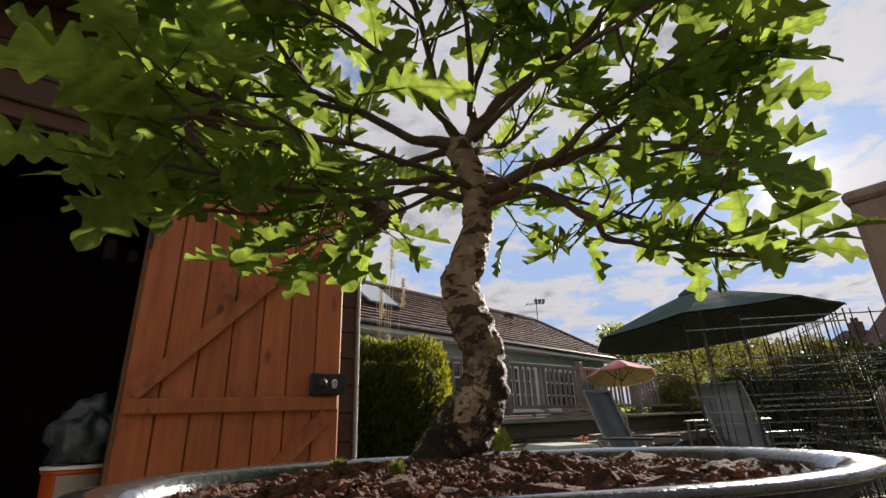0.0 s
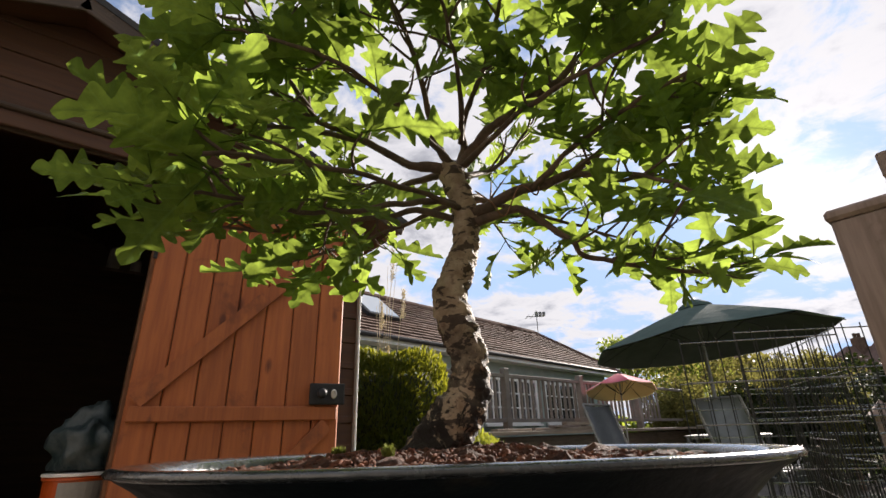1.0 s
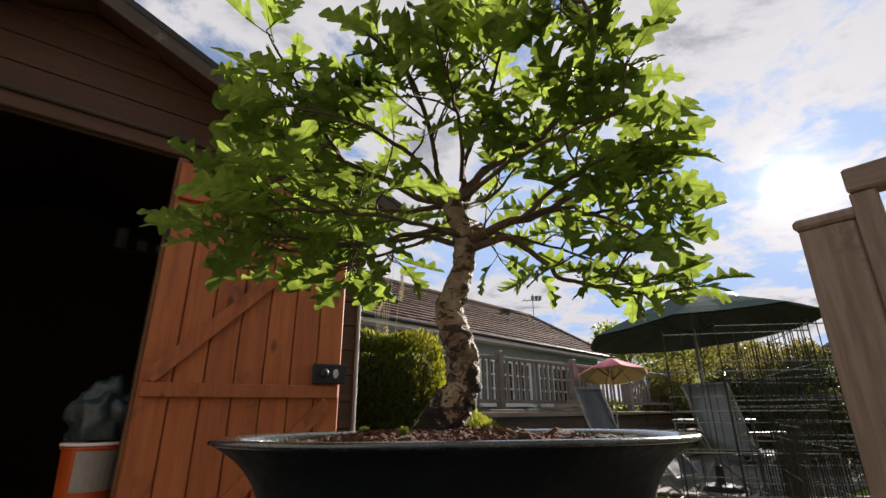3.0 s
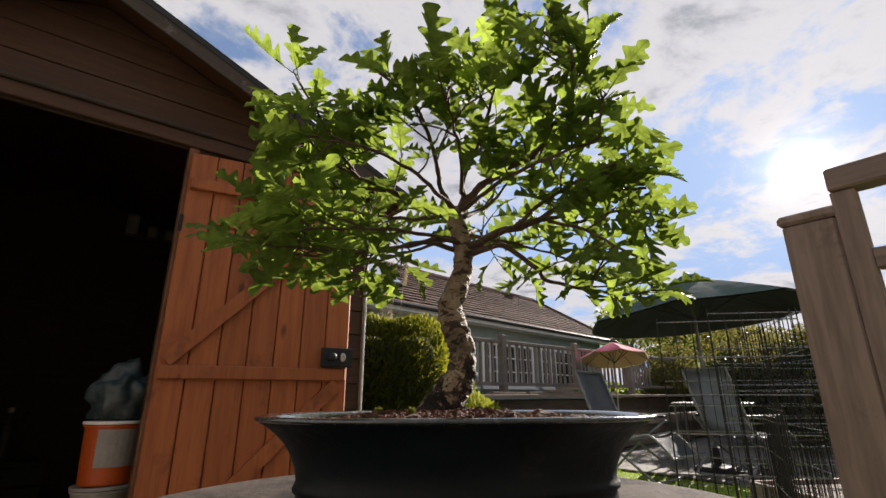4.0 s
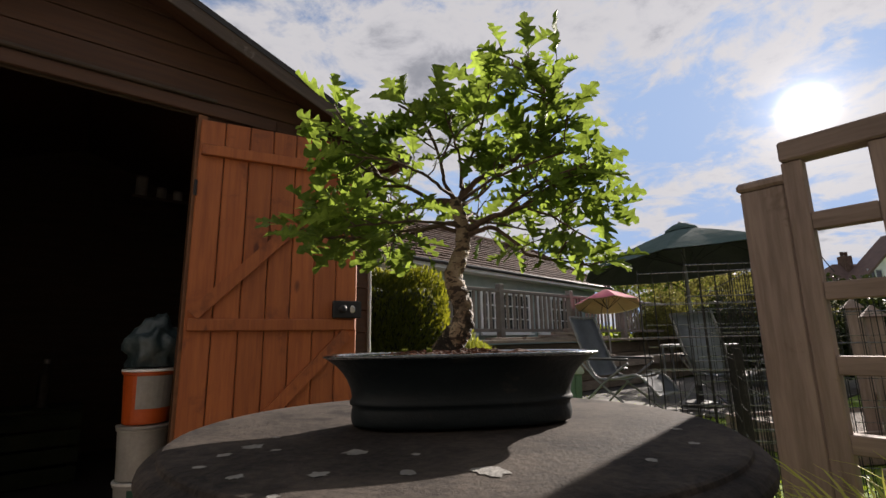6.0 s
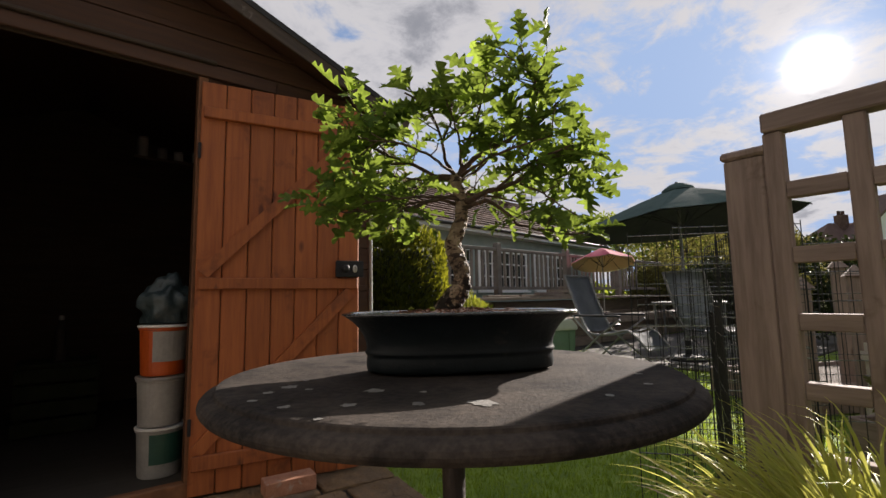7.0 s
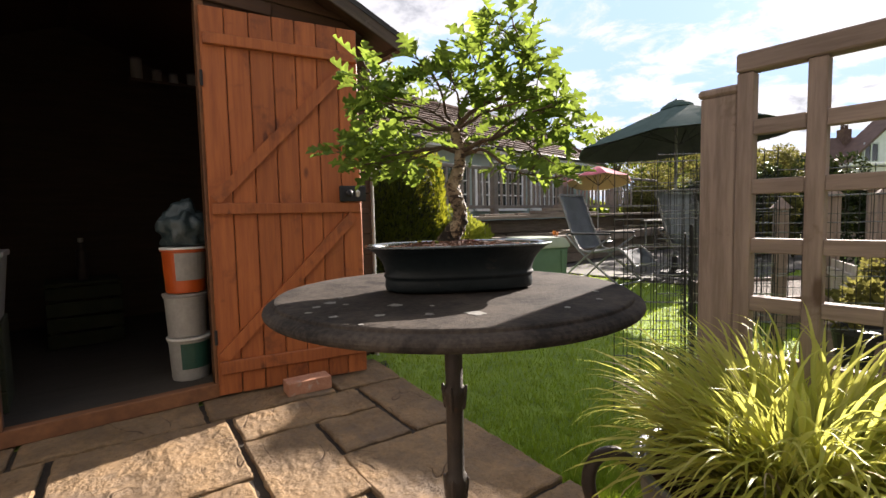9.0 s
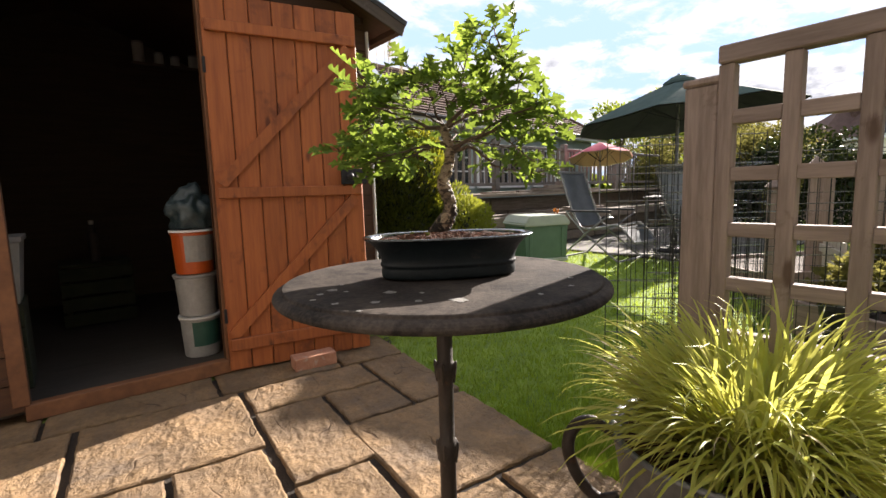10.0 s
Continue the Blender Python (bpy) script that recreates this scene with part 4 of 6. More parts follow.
def build_pot():
    pot = thing("bonsai_pot", PX, PY, TZ + 0.001, PTURN, label="oval dark blue-green glazed bonsai pot on the table", category="pot")
    g = PZ - TZ - 0.001
    k = g / 0.09

    def ring(inset, z):
        return oval(PA - inset, PB - inset, z * k)

    outside = [ring(0.0365, 0.0025), ring(0.0330, 0.0035), ring(0.0318, 0.007), ring(0.0312, 0.013), ring(0.0318, 0.0225), ring(0.0326, 0.0262), ring(0.0300, 0.0285), ring(0.0294, 0.0312), ring(0.0306, 0.0338), ring(0.0318, 0.0370),
               ring(0.0300, 0.048), ring(0.0262, 0.0585), ring(0.0212, 0.0675), ring(0.0152, 0.0750), ring(0.0090, 0.0808), ring(0.0035, 0.0848), ring(0.0012, 0.0872), ring(0.0060, 0.0885)]
    part("body", loft(outside, None, (True, False)), M["glaze"], pot, smooth=True, local=True)
    lip = [ring(0.0022, 0.0858), ring(-0.0004, 0.0868), ring(-0.0008, 0.0884), ring(0.0006, 0.0900), ring(0.0040, 0.0905), ring(0.010, 0.0897), ring(0.0140, 0.0875), ring(0.0156, 0.084), ring(0.0168, 0.0800), ring(0.0182, 0.0785)]
    part("lip", loft(lip, None, (False, False)), M["lip"], pot, "worn glazed lip, lightened for the sky it reflects", smooth=True, local=True)
    for sx in (-1, 1):
        for sy in (-1, 1):
            bm = box(sx * 0.045, sy * 0.022, 0.0, sx * 0.084, sy * 0.042, 0.0085 * k, 0.003, None, 2)
            part("foot", bm, M["clay"], pot, "bare brown clay foot", local=True)
    # drifts of soil fill the pot to just below the lip
    bm = bmesh.new()
    a0, b0 = PA - 0.0168, PB - 0.0168
    rings, sides = [], 96
    for i in range(1, 23):
        q = i / 22
        row = []
        for x, y, _ in oval(a0 * q, b0 * q, 0, sides):
            p = Vector((x, y, 0))
            z = g - 0.0085 + 0.010 * (1 - q * q) + 0.0040 * noise.noise(p * 85.0) + 0.0034 * noise.noise(p * 240.0) + 0.003 * noise.noise(p * 28.0)
            row.append((x, y, z - (0.002 if i == 22 else 0)))
        rings.append(row)
    loft(rings, bm, (True, False))
    soil = part("potting_soil", bm, M["soil"], smooth=False, m=pose(PX, PY, TZ + 0.001, 0, 0, PTURN))
    tagged(soil, "crumbly dark brown soil filling the bonsai pot", "soil", kind="stuff")
    # crumbs
    rng = random.Random(4)
    verts, faces = [], []
    for _ in range(6800):
        t, q = rng.uniform(0, 2 * math.pi), math.sqrt(rng.random()) * 0.97
        x, y = a0 * q * math.cos(t), b0 * q * math.sin(t)
        s = rng.choice((0.0004, 0.0005, 0.0006, 0.0008, 0.0010, 0.0015)) * rng.uniform(0.7, 1.2)
        z = g - 0.0085 + 0.010 * (1 - q * q) + 0.003 * noise.noise(Vector((x, y, 0)) * 28.0) + s * 0.4
        m = Matrix.LocRotScale((x, y, z), Euler((rng.uniform(0, 6), rng.uniform(0, 6), rng.uniform(0, 6))), (s, s * rng.uniform(0.6, 1.0), s * rng.uniform(0.5, 0.9)))
        n0 = len(verts)
        for p in ((1, 0, 0), (-1, 0, 0.1), (0.1, 1, 0), (0, -1, 0.1), (0, 0.1, 1), (0.1, 0, -1), (0.7, 0.7, 0.4), (-0.6, 0.6, 0.5)):
            verts.append(tuple(m @ (Vector(p) * rng.uniform(0.8, 1.15))))
        faces += [(n0 + a, n0 + b, n0 + c) for a, b, c in ((0, 6, 4), (6, 2, 4), (2, 7, 4), (7, 1, 4), (1, 3, 4), (3, 0, 4), (0, 2, 6), (2, 1, 7), (0, 5, 2), (2, 5, 1), (1, 5, 3), (3, 5, 0))]
    ball = bmesh.new()
    bmesh.ops.create_icosphere(ball, subdivisions=2, radius=1.0)
    knob = [v.co.copy() for v in ball.verts]
    knob_faces = [[v.index for v in fc.verts] for fc in ball.faces]
    ball.free()
    for _ in range(1500):  # rounded lumps, knobbly and uneven
        t, q = rng.uniform(0, 2 * math.pi), math.sqrt(rng.random()) * 0.95
        x, y = a0 * q * math.cos(t), b0 * q * math.sin(t)
        s = rng.choice((0.0007, 0.0009, 0.0011, 0.0014, 0.0019)) * rng.uniform(0.8, 1.2)
        z = g - 0.0085 + 0.010 * (1 - q * q) + 0.003 * noise.noise(Vector((x, y, 0)) * 28.0) + s * 0.35
        turn, shift = Euler((rng.uniform(0, 6), rng.uniform(0, 6), rng.uniform(0, 6))).to_matrix(), Vector((rng.uniform(0, 90), 0, 0))
        n0, flat = len(verts), rng.uniform(0.6, 0.95)
        for p in knob:
            w = turn @ (p * s * (1.0 + 0.55 * noise.noise(p * 1.3 + shift) + 0.35 * noise.noise(p * 3.4 + shift)))
            verts.append((x + w.x, y + w.y, z + w.z * flat))
        faces += [tuple(n0 + i for i in fc) for fc in knob_faces]
    crumbs = new("soil_crumbs", cloud_mesh("soil_crumbs", verts, faces, M["clod"]))
    crumbs.matrix_basis = pose(PX, PY, TZ + 0.001, 0, 0, PTURN)
    tagged(crumbs, "loose crumbs and grit on the bonsai soil", "soil crumbs", kind="stuff")
    # moss tufts
    verts, faces = [], []
    for mx, my, mr in ((-0.064, 0.014, 0.0028), (-0.040, -0.024, 0.0022)):
        for _ in range(260):
            t, q = rng.uniform(0, 6.28), math.sqrt(rng.random())
            x, y = mx + mr * q * math.cos(t), my + mr * 0.7 * q * math.sin(t)
            z = g - 0.006 + 0.010 * (1 - (x / a0) ** 2 - (y / b0) ** 2) + 0.002
            h = rng.uniform(0.0002, 0.0030) * rng.random()
            d = Vector((rng.uniform(-1, 1), rng.uniform(-1, 1), 0)) * 0.0009
            n0 = len(verts)
            verts += [(x - d.y, y + d.x, z - 0.003), (x + d.y, y - d.x, z - 0.003), (x + d.x * 2, y + d.y * 2, z + h)]
            faces.append((n0, n0 + 1, n0 + 2))
    moss = new("moss_tufts", cloud_mesh("moss_tufts", verts, faces, M["moss"]))
    moss.matrix_basis = pose(PX, PY, TZ + 0.001, 0, 0, PTURN)
    tagged(moss, "small yellow-green moss tufts on the soil", "moss", kind="stuff")


build_pot()

RIGHT, AWAY = Vector((0.7986, -0.6018, 0)), Vector((0.6018, 0.7986, 0))
ROOT = Vector((0.190, 0.272, 0.8060))


def tree_at(u, v, w):
    """A place by the camera's side and ahead directions, and up, from the foot of the trunk."""
    return ROOT + RIGHT * u + AWAY * v + Vector((0, 0, w))


def limb_at(u, v, w):
    """A place on a limb: the crown spreads low and leans forward, the more the higher and the further out."""
    up = 1.16 * w if w < 0.17 else 0.1972 + 0.60 * (w - 0.17)
    side = (1.03 if u > 0 else 1.04) * u - 0.006
    rise = min(1.0, max(0.0, (up - 0.205) / 0.10))
    lean = 0.065 * min(1.0, abs(side) / 0.22) + 0.105 * rise * rise * (3 - 2 * rise)
    return tree_at(side, 0.9 * v - lean, up)


def oak_leaf(seed):
    """A lobed oak leaf, one unit long along x from its stalk, folded on the midrib and curled."""
    rng = random.Random(seed)
    lobes = rng.choice((3, 3, 4))
    wide = rng.uniform(0.26, 0.34)
    side = []
    for s in (-1, 1):
        pts = [(0.0, 0.010), (0.07, 0.024), (0.13, 0.040)]
        start, step = 0.15 + rng.uniform(-0.02, 0.02), 0.68 / lobes
        for k in range(lobes):
            x, d = start + step * k, step * rng.uniform(0.92, 1.02)
            mid = x + 0.6 * d
            reach = wide * rng.uniform(0.82, 1.12) * (0.42 + 0.58 * math.sin(math.pi * min(1.0, mid / 0.98) ** 1.15))
            neck = reach * rng.uniform(0.24, 0.42)
            for q, f in ((0.02, 0.05), (0.16, 0.22), (0.34, 0.58), (0.50, 0.86), (0.63, 1.0), (0.73, 0.96), (0.83, 0.62), (0.94, 0.16)):
                pts.append((x + q * d, neck + (max(neck, reach) - neck) * f))
        tip = wide * rng.uniform(0.34, 0.48)
        pts += [(0.845, tip * 0.72), (0.875, tip * 0.86), (0.910, tip), (0.945, tip * 0.84), (0.978, tip * 0.42)]
        side.append([(x, s * y) for x, y in pts])
    curl, fold, twist = rng.uniform(-0.25, 0.65), rng.uniform(0.05, 0.65), rng.uniform(-0.5, 0.5)
    ruffle = rng.uniform(0.04, 0.10)

    def bend(x, y):
        z = -curl * x * x * 0.6 + fold * abs(y) + twist * x * y + ruffle * math.sin(9 * x + 7 * y + seed) * (abs(y) * 3)
        return Vector((x * (1 - 0.08 * curl), y, z))

    bm = bmesh.new()
    count = len(side[0])
    sheet = bm.loops.layers.uv.new("flat")
    place = {}

    def vert(x, y):
        v = bm.verts.new(bend(x, y))
        place[v] = (x, y + 0.5)
        return v

    mid = [vert(side[0][i][0] if i else 0.0, 0.0) for i in range(count)]
    tip = vert(1.0, 0.0)
    for s in range(2):
        edge = [vert(*side[s][i]) for i in range(count)]
        order = (lambda *q: q) if s == 0 else (lambda *q: tuple(reversed(q)))
        for i in range(count - 1):
            bm.faces.new(order(mid[i], edge[i], edge[i + 1], mid[i + 1]))
        bm.faces.new(order(mid[-1], edge[-1], tip))
    for face in bm.faces:
        for loop in face.loops:
            loop[sheet].uv = place[loop.vert]
    tube([(-0.16, 0, 0.015), (-0.05, 0, 0.004), (0.3, 0, bend(0.3, 0).z - 0.004)], [0.012, 0.011, 0.006], 4, bm)
    bmesh.ops.recalc_face_normals(bm, faces=bm.faces[:])
    return bm


# Each limb: its way along those axes, placed to fit the camera's view, its thickness at both ends, and how thickly it
# is leaved.
OAK_BRANCHES = [
    ("right_main", [(0.018, 0, 0.138), (0.048, 0.005, 0.150), (0.075, 0.010, 0.156), (0.098, 0.015, 0.166), (0.121, 0.019, 0.190), (0.137, 0.024, 0.205), (0.168, 0.027, 0.224), (0.200, 0.02, 0.238), (0.222, 0.015, 0.236)], 0.0072, 0.0018, 1.0),
    ("right_low", [(0.020, 0, 0.132), (0.049, 0.005, 0.139), (0.066, 0.015, 0.132), (0.084, 0.02, 0.119), (0.094, 0.025, 0.109), (0.116, 0.029, 0.104), (0.150, 0.035, 0.096), (0.185, 0.04, 0.090), (0.205, 0.04, 0.082)], 0.0055, 0.0014, 1.0),
    ("right_mid", [(0.073, 0.010, 0.156), (0.109, 0.035, 0.169), (0.137, 0.054, 0.167), (0.175, 0.062, 0.182), (0.215, 0.07, 0.175), (0.236, 0.07, 0.165)], 0.0042, 0.0013, 1.0),
    ("right_side", [(0.125, 0.020, 0.193), (0.150, 0.02, 0.196), (0.185, 0.01, 0.190), (0.215, 0.0, 0.178), (0.228, 0.0, 0.172)], 0.0030, 0.0012, 1.0),
    ("leader", [(0.008, 0, 0.171), (0.014, 0, 0.186), (0.023, 0, 0.200), (0.036, 0, 0.217), (0.060, 0, 0.233), (0.086, 0, 0.250), (0.099, 0, 0.285), (0.099, 0, 0.322), (0.090, 0, 0.362), (0.083, 0, 0.392)], 0.0090, 0.0014, 1.5),
    ("stub", [(0.010, 0, 0.174), (0.013, 0, 0.196), (0.012, 0, 0.215), (0.018, 0.004, 0.240), (0.030, 0.01, 0.275), (0.035, 0.012, 0.31), (0.042, 0.01, 0.345)], 0.0062, 0.0013, 1.3),
    ("left_main", [(0.004, 0, 0.172), (-0.014, 0, 0.174), (-0.030, 0.005, 0.181), (-0.064, 0.015, 0.209), (-0.094, 0.015, 0.219), (-0.121, 0.015, 0.238), (-0.135, 0.02, 0.262)], 0.0075, 0.0016, 1.0),
    ("left_up", [(0.006, 0, 0.176), (-0.008, 0, 0.205), (-0.014, 0, 0.240), (-0.024, 0, 0.275), (-0.044, 0, 0.305), (-0.075, 0.015, 0.322)], 0.0055, 0.0013, 1.3),
    ("left_low", [(0.012, 0, 0.141), (-0.001, -0.006, 0.146), (-0.025, -0.015, 0.138), (-0.050, -0.026, 0.128), (-0.080, -0.035, 0.118), (-0.115, -0.055, 0.114), (-0.138, -0.060, 0.112)], 0.0050, 0.0013, 1.0),
    ("left_deep", [(0.012, 0.003, 0.135), (-0.021, 0.014, 0.145), (-0.046, 0.024, 0.141), (-0.079, 0.035, 0.137), (-0.125, 0.045, 0.130), (-0.165, 0.05, 0.132), (-0.185, 0.05, 0.135)], 0.0045, 0.0012, 1.0),
    ("left_back", [(0.004, 0.003, 0.172), (-0.035, 0.045, 0.180), (-0.076, 0.074, 0.194), (-0.125, 0.092, 0.208)], 0.0050, 0.0013, 1.0),
    ("back", [(0.012, 0.003, 0.168), (0.036, 0.045, 0.200), (0.059, 0.085, 0.240), (0.074, 0.10, 0.268)], 0.0048, 0.0013, 1.0),
    ("back_low", [(0.016, 0.003, 0.150), (0.030, 0.040, 0.165), (0.040, 0.085, 0.170), (0.045, 0.12, 0.175)], 0.0040, 0.0012, 1.0),
    ("front_left", [(0.005, -0.003, 0.178), (-0.020, -0.032, 0.196), (-0.050, -0.060, 0.208), (-0.082, -0.074, 0.210), (-0.105, -0.080, 0.206)], 0.0042, 0.0012, 0.9),
    ("front_right", [(0.014, -0.003, 0.176), (0.040, -0.030, 0.195), (0.075, -0.056, 0.206), (0.120, -0.072, 0.216), (0.165, -0.078, 0.236)], 0.0042, 0.0012, 0.9),
    ("front_up", [(0.012, -0.002, 0.205), (0.010, -0.030, 0.232), (0.0, -0.056, 0.254), (-0.01, -0.072, 0.272)], 0.0038, 0.0012, 1.0),
    ("high_right", [(0.090, 0, 0.254), (0.115, 0.005, 0.268), (0.132, 0.012, 0.296), (0.152, 0.01, 0.314)], 0.0034, 0.0012, 1.0),
    ("high_mid", [(0.099, 0, 0.300), (0.112, -0.005, 0.318), (0.122, -0.012, 0.338), (0.132, -0.015, 0.358)], 0.0026, 0.0011, 1.1),
    ("left_rise", [(-0.090, 0.015, 0.218), (-0.105, 0.01, 0.245), (-0.118, 0.005, 0.275), (-0.13, 0.0, 0.296)], 0.0030, 0.0011, 1.1),
    ("right_front", [(0.060, 0.005, 0.152), (0.095, -0.020, 0.176), (0.130, -0.036, 0.198), (0.165, -0.042, 0.212), (0.192, -0.042, 0.214)], 0.0036, 0.0012, 1.0),
    ("top", [(0.092, 0, 0.345), (0.078, -0.008, 0.357), (0.068, -0.014, 0.367), (0.062, -0.016, 0.373)], 0.0022, 0.0010, 2.0),
    ("top", [(0.094, 0, 0.335), (0.104, 0.008, 0.350), (0.110, 0.010, 0.362), (0.112, 0.010, 0.370)], 0.0022, 0.0010, 2.0),
    ("left_front", [(0.010, -0.003, 0.142), (-0.030, -0.040, 0.138), (-0.070, -0.075, 0.128), (-0.115, -0.100, 0.116), (-0.150, -0.110, 0.104)], 0.0036, 0.0012, 0.6),
    ("left_hang", [(-0.064, 0.015, 0.205), (-0.105, -0.020, 0.180), (-0.150, -0.035, 0.150), (-0.180, -0.040, 0.125)], 0.0030, 0.0011, 0.6),
    ("right_hang", [(0.098, 0.015, 0.160), (0.120, -0.020, 0.140), (0.150, -0.040, 0.112), (0.180, -0.050, 0.090)], 0.0030, 0.0011, 0.6),
    ("right_back", [(0.020, 0.003, 0.150), (0.070, 0.050, 0.150), (0.120, 0.085, 0.142), (0.160, 0.10, 0.130)], 0.0034, 0.0011, 1.0),
    ("left_far", [(0.008, 0.003, 0.150), (-0.040, 0.060, 0.146), (-0.085, 0.095, 0.138), (-0.125, 0.11, 0.128)], 0.0034, 0.0011, 1.0),
    ("high_left", [(-0.030, 0, 0.287), (-0.05, -0.015, 0.300), (-0.08, -0.03, 0.302), (-0.11, -0.035, 0.296)], 0.0028, 0.0011, 1.1),
]


# crown heights by side offset, shaped to fit the camera's view
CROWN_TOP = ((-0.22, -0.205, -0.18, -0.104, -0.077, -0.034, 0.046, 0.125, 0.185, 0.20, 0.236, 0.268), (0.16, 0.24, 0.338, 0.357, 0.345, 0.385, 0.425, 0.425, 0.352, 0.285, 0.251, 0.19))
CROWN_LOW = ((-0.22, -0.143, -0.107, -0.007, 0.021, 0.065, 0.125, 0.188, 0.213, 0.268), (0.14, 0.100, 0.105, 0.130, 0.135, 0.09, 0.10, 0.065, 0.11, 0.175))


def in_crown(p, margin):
    """True where a shoot may end: inside the crown's outline as the camera sees it, projected towards a point in front
    of the tree.
    """
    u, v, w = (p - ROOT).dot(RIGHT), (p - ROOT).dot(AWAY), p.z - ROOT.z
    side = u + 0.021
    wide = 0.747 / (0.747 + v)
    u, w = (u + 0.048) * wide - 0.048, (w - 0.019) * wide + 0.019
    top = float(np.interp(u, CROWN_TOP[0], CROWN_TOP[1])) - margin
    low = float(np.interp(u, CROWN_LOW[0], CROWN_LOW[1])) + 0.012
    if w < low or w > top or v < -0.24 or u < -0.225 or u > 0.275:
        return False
    # side limits follow the camera's view angles, so the spread narrows towards the front
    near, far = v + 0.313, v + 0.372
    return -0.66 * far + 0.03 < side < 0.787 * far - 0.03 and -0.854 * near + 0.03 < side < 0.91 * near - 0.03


def build_oak():
    tree = thing("bonsai_oak", ROOT.x, ROOT.y, ROOT.z, label="bonsai oak tree with lobed green leaves in a pot", category="bonsai tree")
    spine = [(-0.030, 0, -0.016), (-0.0205, 0, -0.003), (-0.0115, 0, 0.011), (-0.0035, 0, 0.0215), (0.0035, 0, 0.0325), (0.0056, 0, 0.045), (0.0056, 0, 0.057), (0.0020, 0, 0.070), (-0.0033, 0, 0.085), (-0.0060, 0, 0.099), (-0.0005, 0, 0.114), (0.0052, 0, 0.131), (0.0078, 0, 0.148), (0.0076, 0, 0.164), (0.0040, 0, 0.179), (-0.0015, 0, 0.195), (-0.0045, 0, 0.204)]
    girth = [0.0175, 0.0170, 0.0166, 0.0158, 0.0140, 0.0126, 0.0121, 0.0119, 0.0123, 0.0116, 0.0106, 0.0098, 0.0095, 0.0094, 0.0092, 0.0090, 0.0084]
    pts, rad = smooth_path([tree_at(*p) for p in spine], girth, 14)
    part("trunk", tube(pts, rad, 40, None, True, 0.22, 150.0), M["bark"], tree, "pale brown bark with dark scars", smooth=True)
    for a in (200, 255, 320, 30, 110):
        d = (RIGHT * math.cos(math.radians(a)) + AWAY * math.sin(math.radians(a)))
        q, r = smooth_path([tree_at(-0.020, 0, 0.006) + d * 0.009, tree_at(-0.022, 0, -0.001) + d * 0.016, tree_at(-0.022, 0, -0.009) + d * 0.027], [0.005, 0.0042, 0.0018], 5)
        part("root", tube(q, r, 10, None, True, 0.2, 150.0), M["bark"], tree, smooth=True)
    rng = random.Random(21)
    shoots = []
    for name, way, thick, thin, leafy in OAK_BRANCHES:
        n = len(way)
        radii = [0.70 * (thick + (thin - thick) * (i / (n - 1)) ** 0.6) for i in range(n)]
        q, r = smooth_path([limb_at(*p) for p in way], radii, 5)
        for k in range(2, len(q) - 1):
            q[k] = q[k] + Vector((noise.noise(q[k] * 60), noise.noise(q[k] * 60 + Vector((7, 0, 0))), noise.noise(q[k] * 60 + Vector((0, 9, 0))))) * 0.0022
        k = len(q) - 1
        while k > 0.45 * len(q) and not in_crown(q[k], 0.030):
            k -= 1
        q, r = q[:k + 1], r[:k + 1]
        part("branch", tube(q, r, 9, None, True, 0.22, 190.0), M["twig"], tree, smooth=True)
        # side twigs along the outer part
        length = sum((b - a).length for a, b in zip(q, q[1:]))
        gone, due = 0.0, 0.030
        if name.split("_")[0] in ("left", "right") or name == "back_low":
            leafy *= 1.40
        for k in range(1, len(q)):
            gone += (q[k] - q[k - 1]).length
            if gone >= due and gone > 0.36 * length:
                due = gone + rng.uniform(0.0080, 0.0150) / leafy
                ahead = (q[k] - q[k - 1]).normalized()
                out = Vector((rng.gauss(0, 1), rng.gauss(0, 1), rng.gauss(0.15, 0.55)))
                out = (out - ahead * out.dot(ahead) * 0.6 + ahead * 0.5).normalized()
                shoots.append((q[k], out, rng.uniform(0.016, 0.042), False))
        shoots.append((q[-1], (q[-1] - q[-4]).normalized(), rng.uniform(0.008, 0.016), True))
    # a small cluster of leaves at the end of every shoot
    leaves = []
    for at, out, reach, last in shoots:
        end = at + out * reach + Vector((0, 0, 0.003))
        bend = at + out * reach * 0.5 + Vector((rng.uniform(-1, 1), rng.uniform(-1, 1), rng.uniform(0, 1))) * 0.004
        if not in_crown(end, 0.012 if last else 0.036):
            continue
        q, r = smooth_path([at, bend, end], [0.0011, 0.0009, 0.0006], 3)
        part("twig", tube(q, r, 5), M["twig"], tree)
        spin = rng.uniform(0, 6.28)
        for k in range(rng.choice((3, 3, 4, 4))):
            a = spin + k * 2.4
            flat = Vector((math.cos(a), math.sin(a), rng.uniform(-0.30, 0.50)))
            d = (flat + out * 0.9).normalized()
            size = rng.uniform(0.031, 0.053) if rng.random() < 0.82 else rng.uniform(0.014, 0.028)
            leaves.append((end + d * size * 0.14 - out * 0.004 * k, d, size, rng.uniform(-0.6, 0.6)))
    kinds = [to_mesh(oak_leaf(s), "leaf", M["leaf"], True) for s in range(10)]
    rest = bmesh.new()
    spare = [to_mesh(oak_leaf(s), "leaf_rest", M["leafs"], True) for s in range(4)]
    rng.shuffle(leaves)
